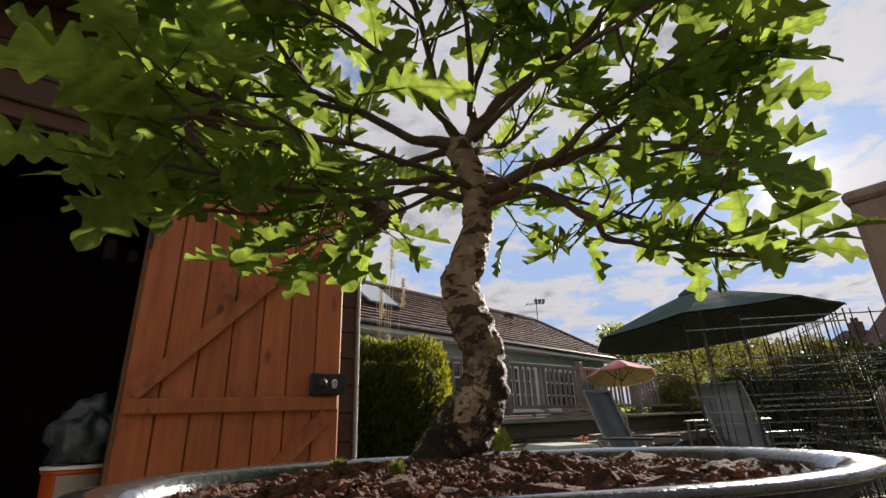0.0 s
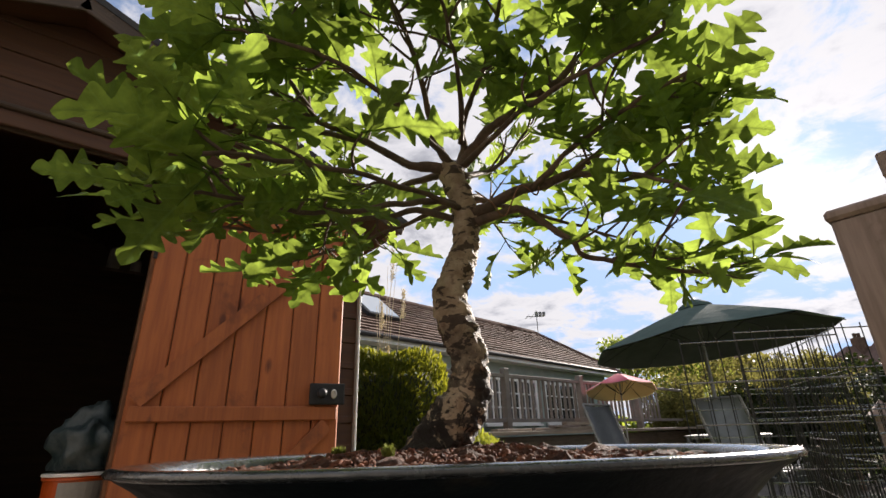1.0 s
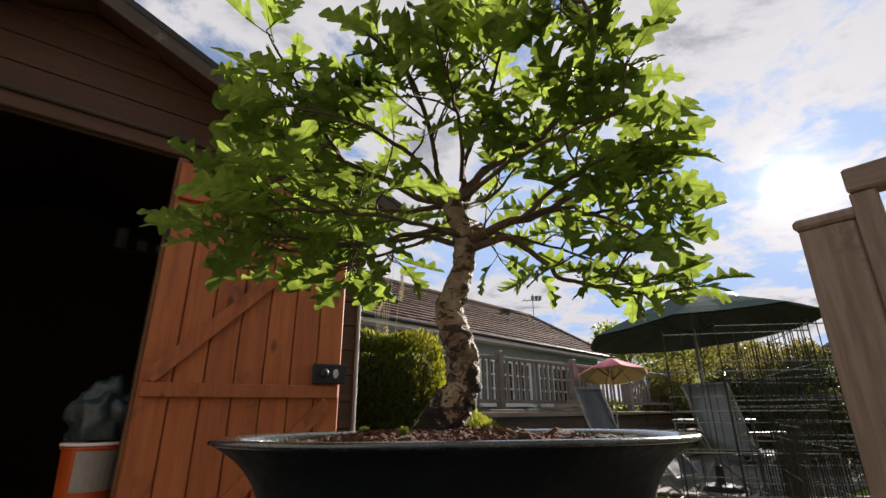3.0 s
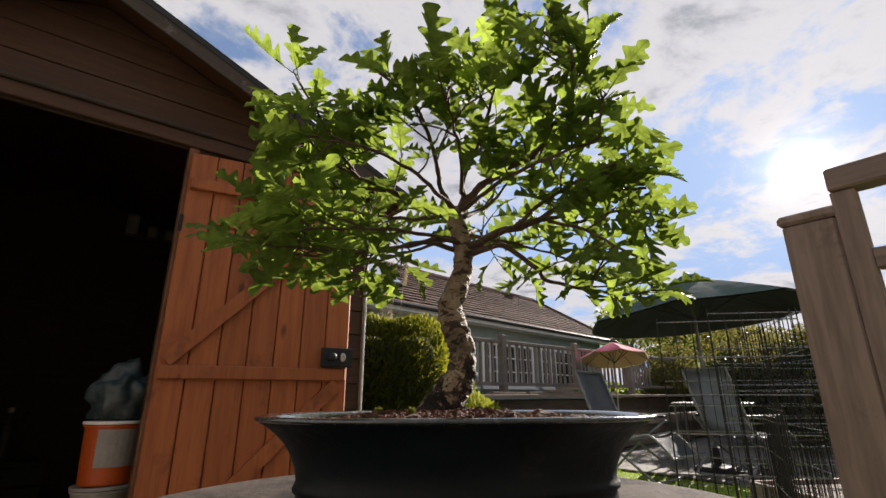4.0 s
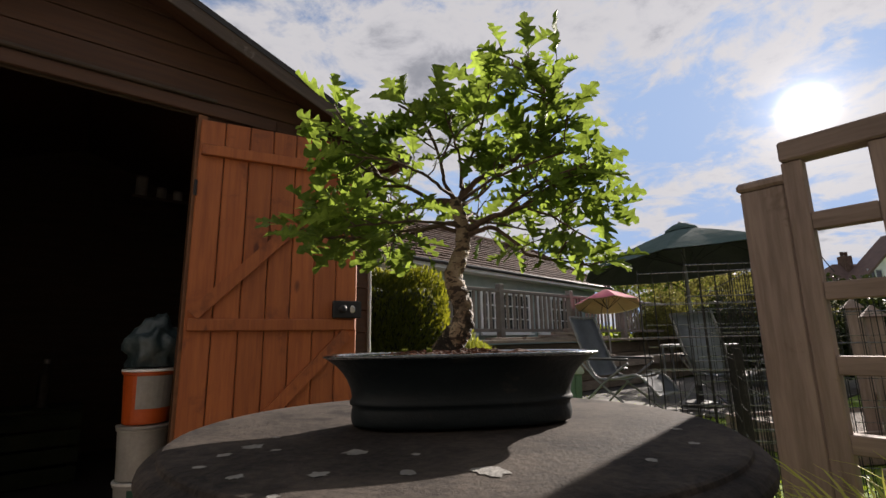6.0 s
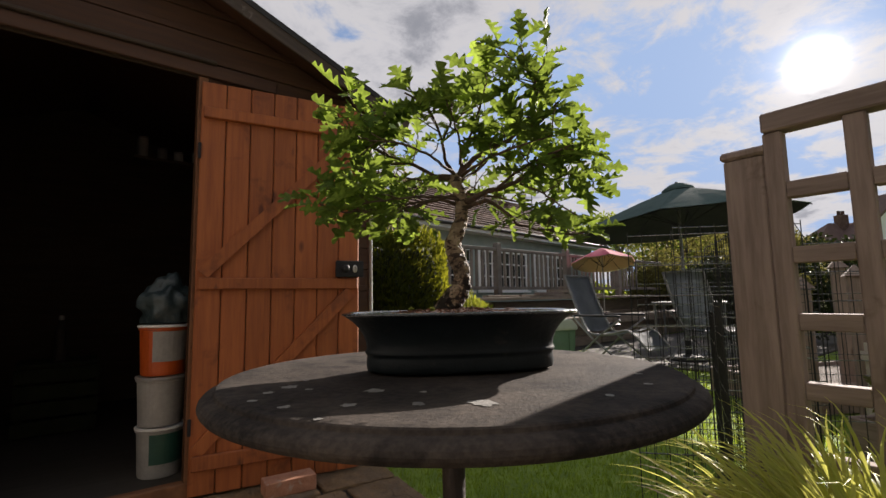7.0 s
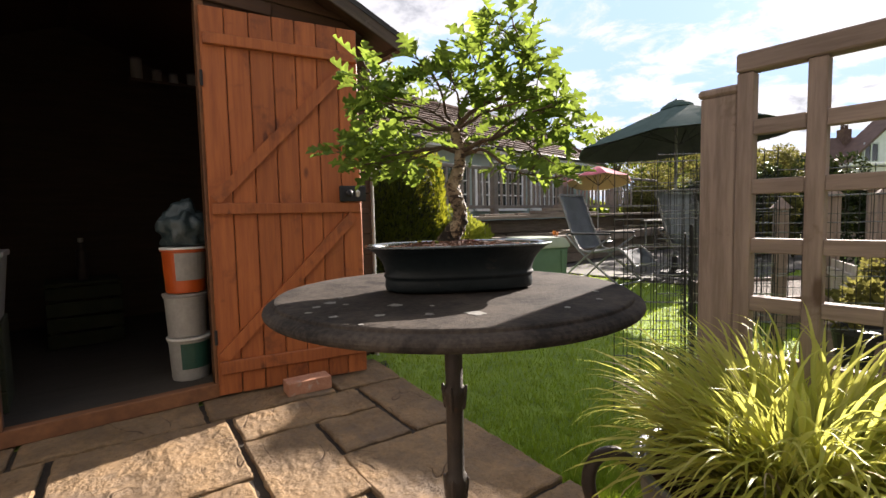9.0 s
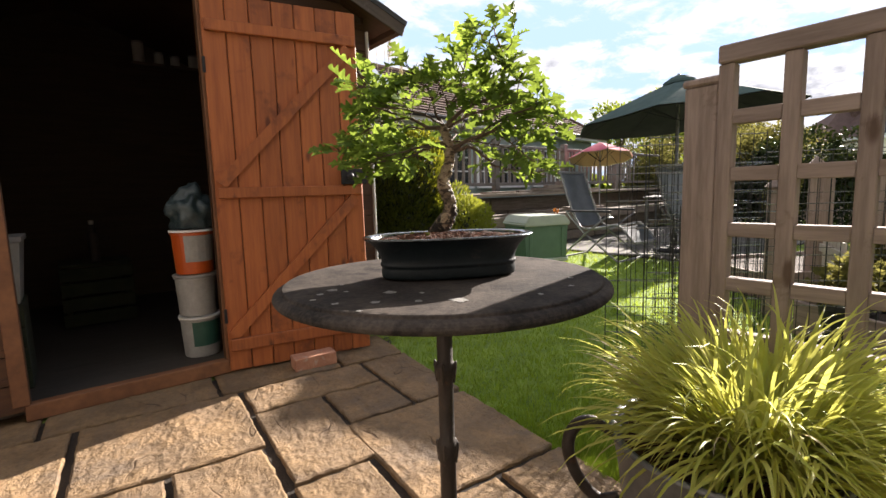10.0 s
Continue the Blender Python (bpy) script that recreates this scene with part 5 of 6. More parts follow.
    for k, (p, d, size, roll) in enumerate(leaves):
        x = d
        z = (Vector((0, 0, 1)) + Vector((rng.gauss(0, 0.42), rng.gauss(0, 0.42), 0)))
        y = z.cross(x).normalized()
        z = x.cross(y)
        m = Matrix.Translation(p) @ Matrix((x, y, z)).transposed().to_4x4() @ Matrix.Rotation(roll, 4, "X") @ Matrix.Diagonal((size, size * rng.uniform(0.85, 1.1), size, 1))
        if k < 300:
            part("leaf", kinds[k % 10], None, tree, m=m)
        else:
            part_mesh = spare[k % 4].copy()
            part_mesh.transform(m)
            rest.from_mesh(part_mesh)
            bpy.data.meshes.remove(part_mesh)
    if len(leaves) > 300:
        tagged(part("leaves", rest, M["leafs"], tree, smooth=True), kind="stuff")
    # training wire round the first right-hand limb
    q, r = smooth_path([limb_at(0.020, -0.010, 0.150), limb_at(0.030, -0.012, 0.140), limb_at(0.040, 0.0, 0.134), limb_at(0.050, -0.008, 0.150), limb_at(0.062, 0.0, 0.145), limb_at(0.066, 0.008, 0.160)], [0.0006] * 6, 5)
    part("training_wire", tube(q, r, 5), M["wire"], tree, "thin copper-brown wire")


build_oak()


# ---- post, trellis, wire pen ----
def build_fence():
    post = part("fence_post", box(1.012, 0.112, 0.0, 1.10, 0.200, 1.152, 0.004), M["timber"])
    bm = bmesh.new()
    bm.from_mesh(post.data)
    box(1.006, 0.106, 1.1525, 1.106, 0.206, 1.174, 0.006, bm)
    bm.to_mesh(post.data)
    bm.free()
    tagged(post, "square grey-brown timber fence post with flat cap", "post")
    trellis = thing("trellis", 1.01, -0.5, 0.0, label="heavy square timber trellis panel in a frame", category="trellis")
    w, pitch = 0.038, 0.148
    y0 = 0.1105
    count = 13
    stile = to_mesh(box(-0.019, -w, 0.0, 0.019, 0.0, 1.142, 0.003), "stile", M["timber"])
    for k in range(count):
        part("stile", stile, None, trellis, m=pose(1.026, y0 - k * pitch, 0.056), local=False)
    end = y0 - (count - 1) * pitch - w
    rail = to_mesh(box(-0.017, -0.0545, -0.0185, 0.017, 0.0545, 0.0185, 0.002), "rail", M["rail"])
    part("top_rail", box(0.999, end, 1.1985, 1.052, y0, 1.245, 0.004), M["rail"], trellis)
    for k in range(7):
        z = 1.058 - k * 0.1495
        for j in range(count - 1):
            part("rail", rail, None, trellis, m=pose(1.025, y0 - j * pitch - w - 0.055, z))
    curl = thing("loose_wire", 1.052, 0.098, 1.045, label="thin dark loose wire curling off the trellis", category="wire")
    part("strand", tube(*smooth_path([(1.050, 0.098, 1.048), (1.060, 0.090, 1.036), (1.060, 0.081, 1.012), (1.058, 0.078, 0.990), (1.060, 0.066, 0.962), (1.060, 0.060, 0.950)], [0.0011] * 6, 4), 5), M["mesh"], curl)
    part("strand", tube(*smooth_path([(1.050, 0.097, 1.044), (1.056, 0.096, 1.026), (1.058, 0.092, 1.008)], [0.0010] * 3, 4), 5), M["mesh"], curl)
    far = part("fence_post", box(1.012, end - 0.10, 0.0, 1.10, end - 0.006, 1.16, 0.004), M["timber"])
    tagged(far, "square grey-brown timber fence post at the trellis end", "post")


build_fence()


def pen_panel(x0, y0, x1, y1, tall, lean=0.0, gap=0.048, rows=9, group="wire pen panels"):
    t = thing("wire_pen_panel", x0, y0, 0.0, label="dark wire mesh panel, crossbars coloured pale for sun glints", category="wire panel", group=group)
    d = Vector((x1 - x0, y1 - y0, 0))
    long = d.length
    d.normalize()
    side = Vector((-d.y, d.x, 0)) * lean
    upright = to_mesh(tube([(0, 0, 0.0), (side.x * tall, side.y * tall, tall)], 0.0017, 5), "upright", M["mesh"])
    edge = to_mesh(tube([(0, 0, 0.0), (side.x * tall, side.y * tall, tall)], 0.0019, 6), "edge", M["mesh"])
    level = to_mesh(tube([(0, 0, 0), (d.x * long, d.y * long, 0)], 0.0020, 6), "crossbar", M["crossbar"])
    n = max(3, int(long / gap))
    for k in range(n + 1):
        p = Vector((x0, y0, 0.004)) + d * (long * k / n)
        part("edge_bar" if k in (0, n) else "upright", edge if k in (0, n) else upright, None, t, m=Matrix.Translation(p))
    for k in range(rows + 1):
        z = 0.02 + (tall - 0.03) * k / rows
        part("crossbar", level, None, t, m=pose(x0 + side.x * z, y0 + side.y * z, z))


for spec in ((1.42, 0.70, 1.68, 0.38, 1.06), (1.68, 0.38, 2.45, 0.84, 1.08), (1.62, 0.62, 1.95, 0.28, 1.10), (2.50, 0.94, 3.05, 0.70, 1.08), (1.95, 0.28, 2.35, -0.22, 1.02),
             (2.10, 1.05, 2.60, 0.45, 1.0), (2.70, 0.50, 3.20, 1.0, 1.0), (1.95, 0.75, 2.40, 0.35, 0.95), (2.35, -0.24, 2.30, -0.95, 1.02), (3.05, 0.70, 3.35, 0.10, 1.05)):
    pen_panel(*spec)
pen_panel(1.41, 0.40, 1.65, 0.51, 0.76, 0.01, 0.032, 8)
pen_panel(1.43, 0.385, 1.71, 0.515, 0.79, 0.008, 0.036, 8)


# ---- planter with golden grass ----
def blade_mesh(seed, material, name):
    rng = random.Random(seed)
    long, wide = rng.uniform(0.36, 0.54), rng.uniform(0.0045, 0.0085)
    rise = rng.uniform(0.85, 1.35)
    droop = rng.uniform(1.0, 2.0)
    bm = bmesh.new()
    left, right, steps = [], [], 9
    x = z = 0.0
    for k in range(steps + 1):
        t = k / steps
        a = rise - droop * t * t
        w = wide * (0.55 + 0.9 * t if t < 0.35 else 1.0 - ((t - 0.35) / 0.65) ** 1.7) + 0.0002
        left.append(bm.verts.new((x, -w, z + w * 0.5)))
        right.append(bm.verts.new((x, w, z + w * 0.5)))
        if k:
            mid0, mid1 = mids[-1], bm.verts.new((x, 0, z))
            mids.append(mid1)
            bm.faces.new((left[k - 1], mid0, mid1, left[k]))
            bm.faces.new((mid0, right[k - 1], right[k], mid1))
        else:
            mids = [bm.verts.new((x, 0, z))]
        x += math.cos(a) * long / steps
        z += math.sin(a) * long / steps
    return to_mesh(bm, name, material, True)


GX, GY, GZ = 0.625, -0.075, 0.352


def build_planter():
    tub = thing("metal_planter", GX, GY, 0, 30, label="round grey metal planter with curled dark handles", category="planter")
    part("body", turned([(0.15, 0.0), (0.16, 0.01), (0.185, 0.15), (0.203, 0.29), (0.215, GZ), (0.222, GZ + 0.008), (0.215, GZ + 0.014), (0.200, GZ + 0.006), (0.195, GZ - 0.03)], 56), M["zinc"], tub, smooth=True, local=True)
    for a in (105, 285):
        d = Vector((math.cos(math.radians(a)), math.sin(math.radians(a)), 0))
        p = [d * q + Vector((0, 0, GZ + h)) for q, h in ((0.205, -0.130), (0.25, -0.135), (0.292, -0.085), (0.312, -0.022), (0.298, 0.026), (0.262, 0.040), (0.222, 0.015))]
        q, r = smooth_path(p, [0.010, 0.012, 0.013, 0.0135, 0.013, 0.012, 0.010], 5)
        part("handle", tube(q, r, 12), M["iron"], tub, "curled dark metal handle", smooth=True, local=True)
    earth = part("planter_soil", turned([(0.05, -0.002), (0.19, -0.004), (0.198, -0.03)][::-1], 40), M["soil"], m=pose(GX, GY, GZ - 0.012))
    tagged(earth, "dark soil in the metal planter", "soil", kind="stuff")
    grass = thing("golden_grass", GX, GY, GZ - 0.02, label="arching yellow-green striped ornamental grass in a planter", category="ornamental grass")
    rng = random.Random(31)
    kinds = [blade_mesh(s, M["blade"], "blade") for s in range(14)]
    dry = [blade_mesh(50 + s, M["straw"], "blade") for s in range(3)]
    others = [blade_mesh(100 + s, M["blades"], "blade_rest") for s in range(10)]
    rest = bmesh.new()
    for k in range(1600):
        a = rng.uniform(0, 2 * math.pi)
        q = math.sqrt(rng.random()) * 0.14
        size = rng.uniform(0.44, 0.74)
        lean = rng.uniform(-22, 40)
        b = a + rng.gauss(0, 0.5)
        # the clump is combed over towards the table
        pull = Vector((math.cos(b), math.sin(b), 0)) + Vector((0.04, 0.06, 0)) * rng.uniform(0.2, 1.0)
        b = math.atan2(pull.y, pull.x)
        m = Matrix.Translation((GX + 0.055 + q * math.cos(a), GY - 0.045 + q * math.sin(a), GZ - 0.02)) @ Matrix.Rotation(b, 4, "Z") @ Matrix.Rotation(radians(lean), 4, "Y") @ Matrix.Rotation(rng.uniform(-0.5, 0.5), 4, "X") @ Matrix.Scale(size, 4)
        if k < 300:
            part("blade", dry[k % 3] if k % 14 == 0 else kinds[k % 14], None, grass, m=m)
        else:
            one = others[k % 10].copy()
            one.transform(m)
            rest.from_mesh(one)
            bpy.data.meshes.remove(one)
    tagged(part("blades", rest, M["blades"], grass, smooth=True), kind="stuff")


build_planter()


# ---- foliage ----
def spray(points, normals, size, rng, narrow=0.45, jitter=0.8):
    """Small pointed leaves at the points, turned roughly outwards."""
    n = len(points)
    d = normals + jitter * rng.normal(size=(n, 3))
    d /= np.linalg.norm(d, axis=1)[:, None]
    s = np.cross(d, rng.normal(size=(n, 3)))
    s /= np.linalg.norm(s, axis=1)[:, None]
    long = size * (0.6 + 0.8 * rng.random(n))[:, None]
    a, b, c = points - d * long * 0.5, points + s * long * narrow * 0.5, points + d * long * 0.5
    e = points - s * long * narrow * 0.5
    verts = np.stack([a, b, c, e], 1).reshape(-1, 3)
    faces = np.arange(4 * n).reshape(-1, 4)
    return verts.tolist(), faces.tolist()


def ball_points(rng, n, centre, radii, lumps, rough=0.25):
    """Points in the outer shell of an uneven crown made of lumps."""
    cs = rng.normal(size=(lumps, 3))
    cs /= np.linalg.norm(cs, axis=1)[:, None]
    cs *= (0.35 + 0.5 * rng.random(lumps))[:, None]
    which = rng.integers(0, lumps, n)
    d = rng.normal(size=(n, 3))
    d /= np.linalg.norm(d, axis=1)[:, None]
    r = (0.30 + 0.22 * rng.random(lumps))[which] * (0.65 + 0.45 * rng.random(n) ** 0.5)
    p = cs[which] + d * r[:, None]
    return np.array(centre) + p * np.array(radii), d


def tree(name, x, y, z0, crown_z, radii, material, leaves=5000, size=0.12, lumps=14, seed=1, label="", category="tree", trunk=0.10):
    rng = np.random.default_rng(seed)
    t = thing(name, x, y, z0, label=label, category=category)
    top = Vector((x, y, crown_z))
    q, r = smooth_path([(x, y, z0), (x + 0.04, y, z0 + (crown_z - z0) * 0.5), top], [trunk, trunk * 0.75, trunk * 0.4], 4)
    part("trunk", tube(q, r, 8), M["twig"], t)
    for k in range(6):
        a = k * 1.05 + seed
        tip = top + Vector((math.cos(a) * radii[0] * 0.65, math.sin(a) * radii[1] * 0.65, radii[2] * (0.1 + 0.1 * k)))
        start = Vector((x, y, z0 + (crown_z - z0) * (0.55 + 0.06 * k)))
        q, r = smooth_path([start, (start + tip) / 2 + Vector((0, 0, 0.05)), tip], [trunk * 0.45, trunk * 0.3, trunk * 0.1], 3)
        part("limb", tube(q, r, 6), M["twig"], t)
    p, d = ball_points(rng, leaves, (x, y, crown_z), radii, lumps)
    keep = p[:, 2] > z0 + 0.02
    v, f = spray(p[keep], d[keep], size, rng, 0.6)
    tagged(part("crown", cloud_mesh("crown", v, f, material), None, t), kind="stuff")
    return t


def build_hedge():
    """A clipped conifer with rounded shoulders, thick with upright sprays."""
    rng = np.random.default_rng(9)
    x, y = 2.10, 3.52
    hedge = thing("conifer_hedge", x, y, 0, -37, label="clipped conifer hedge with yellow-green sunlit top", category="hedge")
    half, deep, tall = 0.56, 0.46, 1.44
    n = 46000
    d = rng.normal(size=(n, 3))
    d /= np.linalg.norm(d, axis=1)[:, None]
    k = 1.0 / (np.abs(d[:, 0]) ** 5 + np.abs(d[:, 1]) ** 5 + np.abs(d[:, 2]) ** 6) ** (1 / 5.4)
    wob = 1 + 0.035 * np.sin(9 * d[:, 0] + 4 * d[:, 2]) + 0.03 * np.sin(13 * d[:, 1] - 6 * d[:, 2])
    r = (k * wob * (0.86 + 0.14 * rng.random(n)))[:, None]
    p = d * r * np.array([half, deep, tall / 2]) + np.array([0, 0, tall / 2])
    keep = p[:, 2] > 0.01
    nrm = d * 0.7 + np.array([0, 0, 0.9])
    v, f = spray(p[keep], nrm[keep], 0.045, rng, 0.34, 0.45)
    tagged(part("sprays", cloud_mesh("sprays", v, f, M["conifer"]), None, hedge, local=True), kind="stuff")
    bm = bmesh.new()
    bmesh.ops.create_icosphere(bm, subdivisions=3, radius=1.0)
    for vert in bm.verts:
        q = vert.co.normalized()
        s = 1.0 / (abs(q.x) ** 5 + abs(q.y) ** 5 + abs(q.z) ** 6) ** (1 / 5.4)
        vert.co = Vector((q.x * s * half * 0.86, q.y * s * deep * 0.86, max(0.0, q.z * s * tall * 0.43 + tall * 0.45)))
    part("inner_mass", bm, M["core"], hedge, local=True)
    # dry plumes that stand up behind it
    plumes = thing("plume_grass", 2.75, 4.6, 0, label="tall dry plume grass stalks behind the hedge", category="ornamental grass")
    rr = random.Random(6)
    for k in range(16):
        bx, by = 2.45 + rr.uniform(-0.35, 0.55), 4.55 + rr.uniform(-0.3, 0.3)
        tall = rr.uniform(1.7, 2.9) if k < 9 else rr.uniform(1.3, 1.8)
        lx, ly = rr.uniform(-0.15, 0.2), rr.uniform(-0.1, 0.1)
        q, r = smooth_path([(bx, by, 0), (bx + lx * 0.4, by + ly * 0.4, tall * 0.6), (bx + lx, by + ly, tall)], [0.004, 0.003, 0.0015], 4)
        part("stalk", tube(q, r, 5), M["stalk"], plumes)
        if k % 3 == 0:
            n = 160
            t = rng.random(n)
            pp = np.stack([bx + lx * (0.9 + 0.1 * t) + 0.012 * rng.normal(size=n), by + ly + 0.012 * rng.normal(size=n), tall * (0.86 + 0.14 * t)], 1)
            v, f = spray(pp, np.tile([0.0, 0.0, 1.0], (n, 1)), 0.05, rng, 0.15, 0.5)
            tagged(part("plume", cloud_mesh("plume", v, f, M["straw"]), None, plumes), kind="stuff")
    # a low golden conifer on the lawn
    shrub = thing("golden_shrub", 2.62, 3.10, 0, label="low rounded golden conifer shrub on the lawn", category="shrub")
    p, d = ball_points(rng, 15000, (2.62, 3.10, 0.46), (0.36, 0.36, 0.44), 26)
    keep = p[:, 2] > 0.01
    v, f = spray(p[keep], d[keep] + np.array([0, 0, 0.8]), 0.040, rng, 0.35, 0.5)
    tagged(part("sprays", cloud_mesh("sprays", v, f, M["golden"]), None, shrub), kind="stuff")
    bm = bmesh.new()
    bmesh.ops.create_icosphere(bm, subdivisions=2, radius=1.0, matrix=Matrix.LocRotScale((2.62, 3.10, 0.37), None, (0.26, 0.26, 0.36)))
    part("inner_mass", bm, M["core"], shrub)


build_hedge()


# ---- bungalow and deck ----
BX, BY, BT = 4.0, 6.04, 8.0  # a point under the eave, and the wall's turn


def build_bungalow():
    home = thing("bungalow", BX, BY, 0, BT, label="pale green bungalow with brown tiled hipped roof", category="house")
    x0, x1, eave, ridge, run = -4.5, 7.6, 2.20, 3.22, 1.32
    part("wall", box(x0 + 0.3, 0.30, 0, x1 - 0.3, 0.55, eave), M["render"], home, "pale green rendered wall", local=True)
    part("wall", box(x1 - 0.55, 0.551, 0, x1 - 0.30, 2 * run - 0.3, eave), M["render"], home, local=True)
    part("wall", box(x0 + 0.3, 2 * run - 0.55, 0, x1 - 0.551, 2 * run - 0.3, eave), M["render"], home, local=True)
    part("wall", box(x0 + 0.3, 0.551, 0, x0 + 0.55, 2 * run - 0.551, eave), M["render"], home, local=True)
    part("gutter", tube([(x0, -0.05, eave - 0.02), (x1, -0.05, eave - 0.02)], 0.036, 10), M["black"], home, "dark gutter", local=True)
    part("fascia", box(x0, -0.01, eave - 0.11, x1, 0.015, eave + 0.03), M["upvc"], home, local=True)
    part("soffit", box(x0, 0.016, eave - 0.10, x1, 0.299, eave - 0.085), M["upvc"], home, local=True)
    # the front slope: courses of tiles laid one over another, cut back along the hip
    slope = math.atan((ridge - eave) / run)
    long = run / math.cos(slope)
    rows = 15
    rng = random.Random(5)
    roof = part("roof", loft([[(x0, 0, eave), (x1, 0, eave), (x1, 2 * run, eave), (x0, 2 * run, eave)], [(x0, run - 0.02, ridge - 0.02), (x1 - run * 1.42, run - 0.02, ridge - 0.02), (x1 - run * 1.42, run + 0.02, ridge - 0.02), (x0, run + 0.02, ridge - 0.02)]]), M["tile"], home, "brown roof tiles", local=True)
    for j in range(rows):
        bm = bmesh.new()
        s0, s1 = long * j / rows, long * (j + 1) / rows + 0.03
        end = x1 - run * 1.42 * j / rows
        x = x0 + (0.12 if j % 2 else 0.0)
        while x < end - 0.05:
            b = min(x + 0.262, end)
            lift = rng.uniform(0.0, 0.010)
            p = []
            for xx, s, up in ((x, s0, 0.034 + lift), (b - 0.008, s0, 0.034 + lift), (b - 0.008, s1, 0.008), (x, s1, 0.008)):
                p.append(bm.verts.new((xx, s * math.cos(slope) - up * math.sin(slope), eave + s * math.sin(slope) + up * math.cos(slope))))
            low = [bm.verts.new((v.co.x, v.co.y + 0.016 * math.sin(slope), v.co.z - 0.016 * math.cos(slope))) for v in p]
            bm.faces.new(p)
            for a, c in ((0, 1), (1, 2), (2, 3), (3, 0)):
                bm.faces.new((p[c], p[a], low[a], low[c]))
            x += 0.27
        part("tile_course", bm, M["tile"], roof, local=True)
    q = [(x0, run, ridge + 0.01), (x1 - run * 1.42, run, ridge + 0.01)]
    part("ridge_cap", tube(q, 0.07, 8), M["tile"], roof, local=True)
    part("hip_cap", tube([q[1], (x1 - 0.02, 0.0, eave + 0.02)], 0.06, 8), M["tile"], roof, local=True)
    # skylight set in the slope
    m = pose(0.0, 0.78, eave + 0.78 * math.tan(slope) + 0.055, math.degrees(slope), 0, 0)
    sky_window = part("skylight", box(-0.35, -0.42, -0.03, 0.35, 0.42, 0.045, 0.01), M["black"], home, m=m, local=True)
    part("pane", box(-0.30, -0.37, 0.046, 0.30, 0.37, 0.052), M["skylight"], sky_window, "pane coloured grey for the reflected sky", local=True)
    # windows with small panes
    for wx, ww, cols in ((1.35, 1.3, 6), (3.1, 1.7, 8), (5.0, 1.4, 7)):
        win = thing("window", 0, 0, 0)
        win.parent = home
        win.matrix_basis = pose(wx, 0.30, 1.0)
        part("pane", box(-ww / 2, -0.012, 0.0, ww / 2, -0.004, 0.80), M["glass"], win, local=True)
        bars = bmesh.new()
        for k in range(cols + 1):
            c = -ww / 2 + ww * k / cols
            e = 0.035 if k in (0, cols) else 0.014
            box(c - e, -0.04, -0.03, c + e, -0.013, 0.83, 0.0, bars)
        for k in range(4):
            z = 0.80 * k / 3
            e = 0.03 if k in (0, 3) else 0.013
            box(-ww / 2, -0.037, z - e, ww / 2, -0.0135, z + e, 0.0, bars)
        part("window_frame", bars, M["upvc"], win, local=True)
        part("window_sill", box(-ww / 2 - 0.06, -0.10, -0.07, ww / 2 + 0.06, -0.041, -0.032), M["upvc"], win, local=True)
    # aerial on the ridge
    mast = thing("tv_aerial", 0, 0, 0, label="thin metal television aerial on the roof ridge", category="aerial")
    at = place_of(home) @ Vector((x1 - run * 1.42 + 0.22, run, ridge + 0.03))
    part("mast", tube([at, at + Vector((0, 0, 0.62))], 0.012, 6), M["pole"], mast)
    side = Vector((0.8, -0.6, 0))
    part("boom", tube([at + Vector((0, 0, 0.45)) - side * 0.28, at + Vector((0, 0, 0.45)) + side * 0.2], 0.010, 6), M["pole"], mast)
    for k in range(3):
        c = at + Vector((0, 0, 0.52)) + side * (0.0 + 0.10 * k)
        part("element", box(c.x - 0.03, c.y - 0.03, c.z - 0.055, c.x + 0.03, c.y + 0.03, c.z + 0.055), M["pole"], mast)
    for k in range(2):
        c = at + Vector((0, 0, 0.45)) - side * (0.13 + 0.12 * k)
        part("element", tube([c + Vector((0.15, 0.2, 0)), c - Vector((0.15, 0.2, 0))], 0.006, 5), M["pole"], mast)


build_bungalow()


def build_deck():
    deck = thing("timber_deck", 5.6, 5.0, 0, 3.0, label="raised weathered timber deck with heavy sleeper edges", category="deck")
    # stacked sleepers step up to a deck edge that overhangs a deep recess
    for y, z, h, shift in ((-0.62, 0.02, 0.155, 0.0), (-0.60, 0.18, 0.155, 0.5), (-0.74, 0.345, 0.155, 0.2), (-0.12, 0.345, 0.205, 0.4), (-0.12, 0.555, 0.205, 0.0)):
        for j in range(4):
            a = -3.0 + 2.2 * j + shift
            part("sleeper", box(a, y, z, a + 2.17, y + 0.22, z + h, 0.012), M["decking"], deck, local=True)
    part("ledge", box(-3.0, -0.515, 0.30, 5.9, -0.13, 0.46), M["decking"], deck, local=True)
    for k in range(11):
        part("deck_board", box(-3.0, -0.46 + 0.128 * k, 0.785, 5.9, -0.34 + 0.128 * k, 0.83, 0.004), M["decking"], deck, local=True)
    rail = thing("balustrade", 4.97, 5.0, 0.83, 3.0, label="grey timber balustrade with thin upright balusters on the deck", category="balustrade")
    for x in (-1.87, 0.0, 1.87, 3.74):
        part("newel", box(x - 0.05, -0.14, 0.831, x + 0.05, -0.04, 1.68, 0.008), M["baluster"], rail, m=pose(0, 0, -0.83), local=True)
    for z in (0.95, 1.55):
        part("handrail", box(-3.0, -0.115, z, 5.8, -0.065, z + 0.05, 0.005), M["baluster"], rail, m=pose(0, 0, -0.83), local=True)
    stick = to_mesh(box(-0.020, -0.016, 1.001, 0.020, 0.016, 1.549, 0.003), "baluster", M["baluster"])
    rng = random.Random(2)
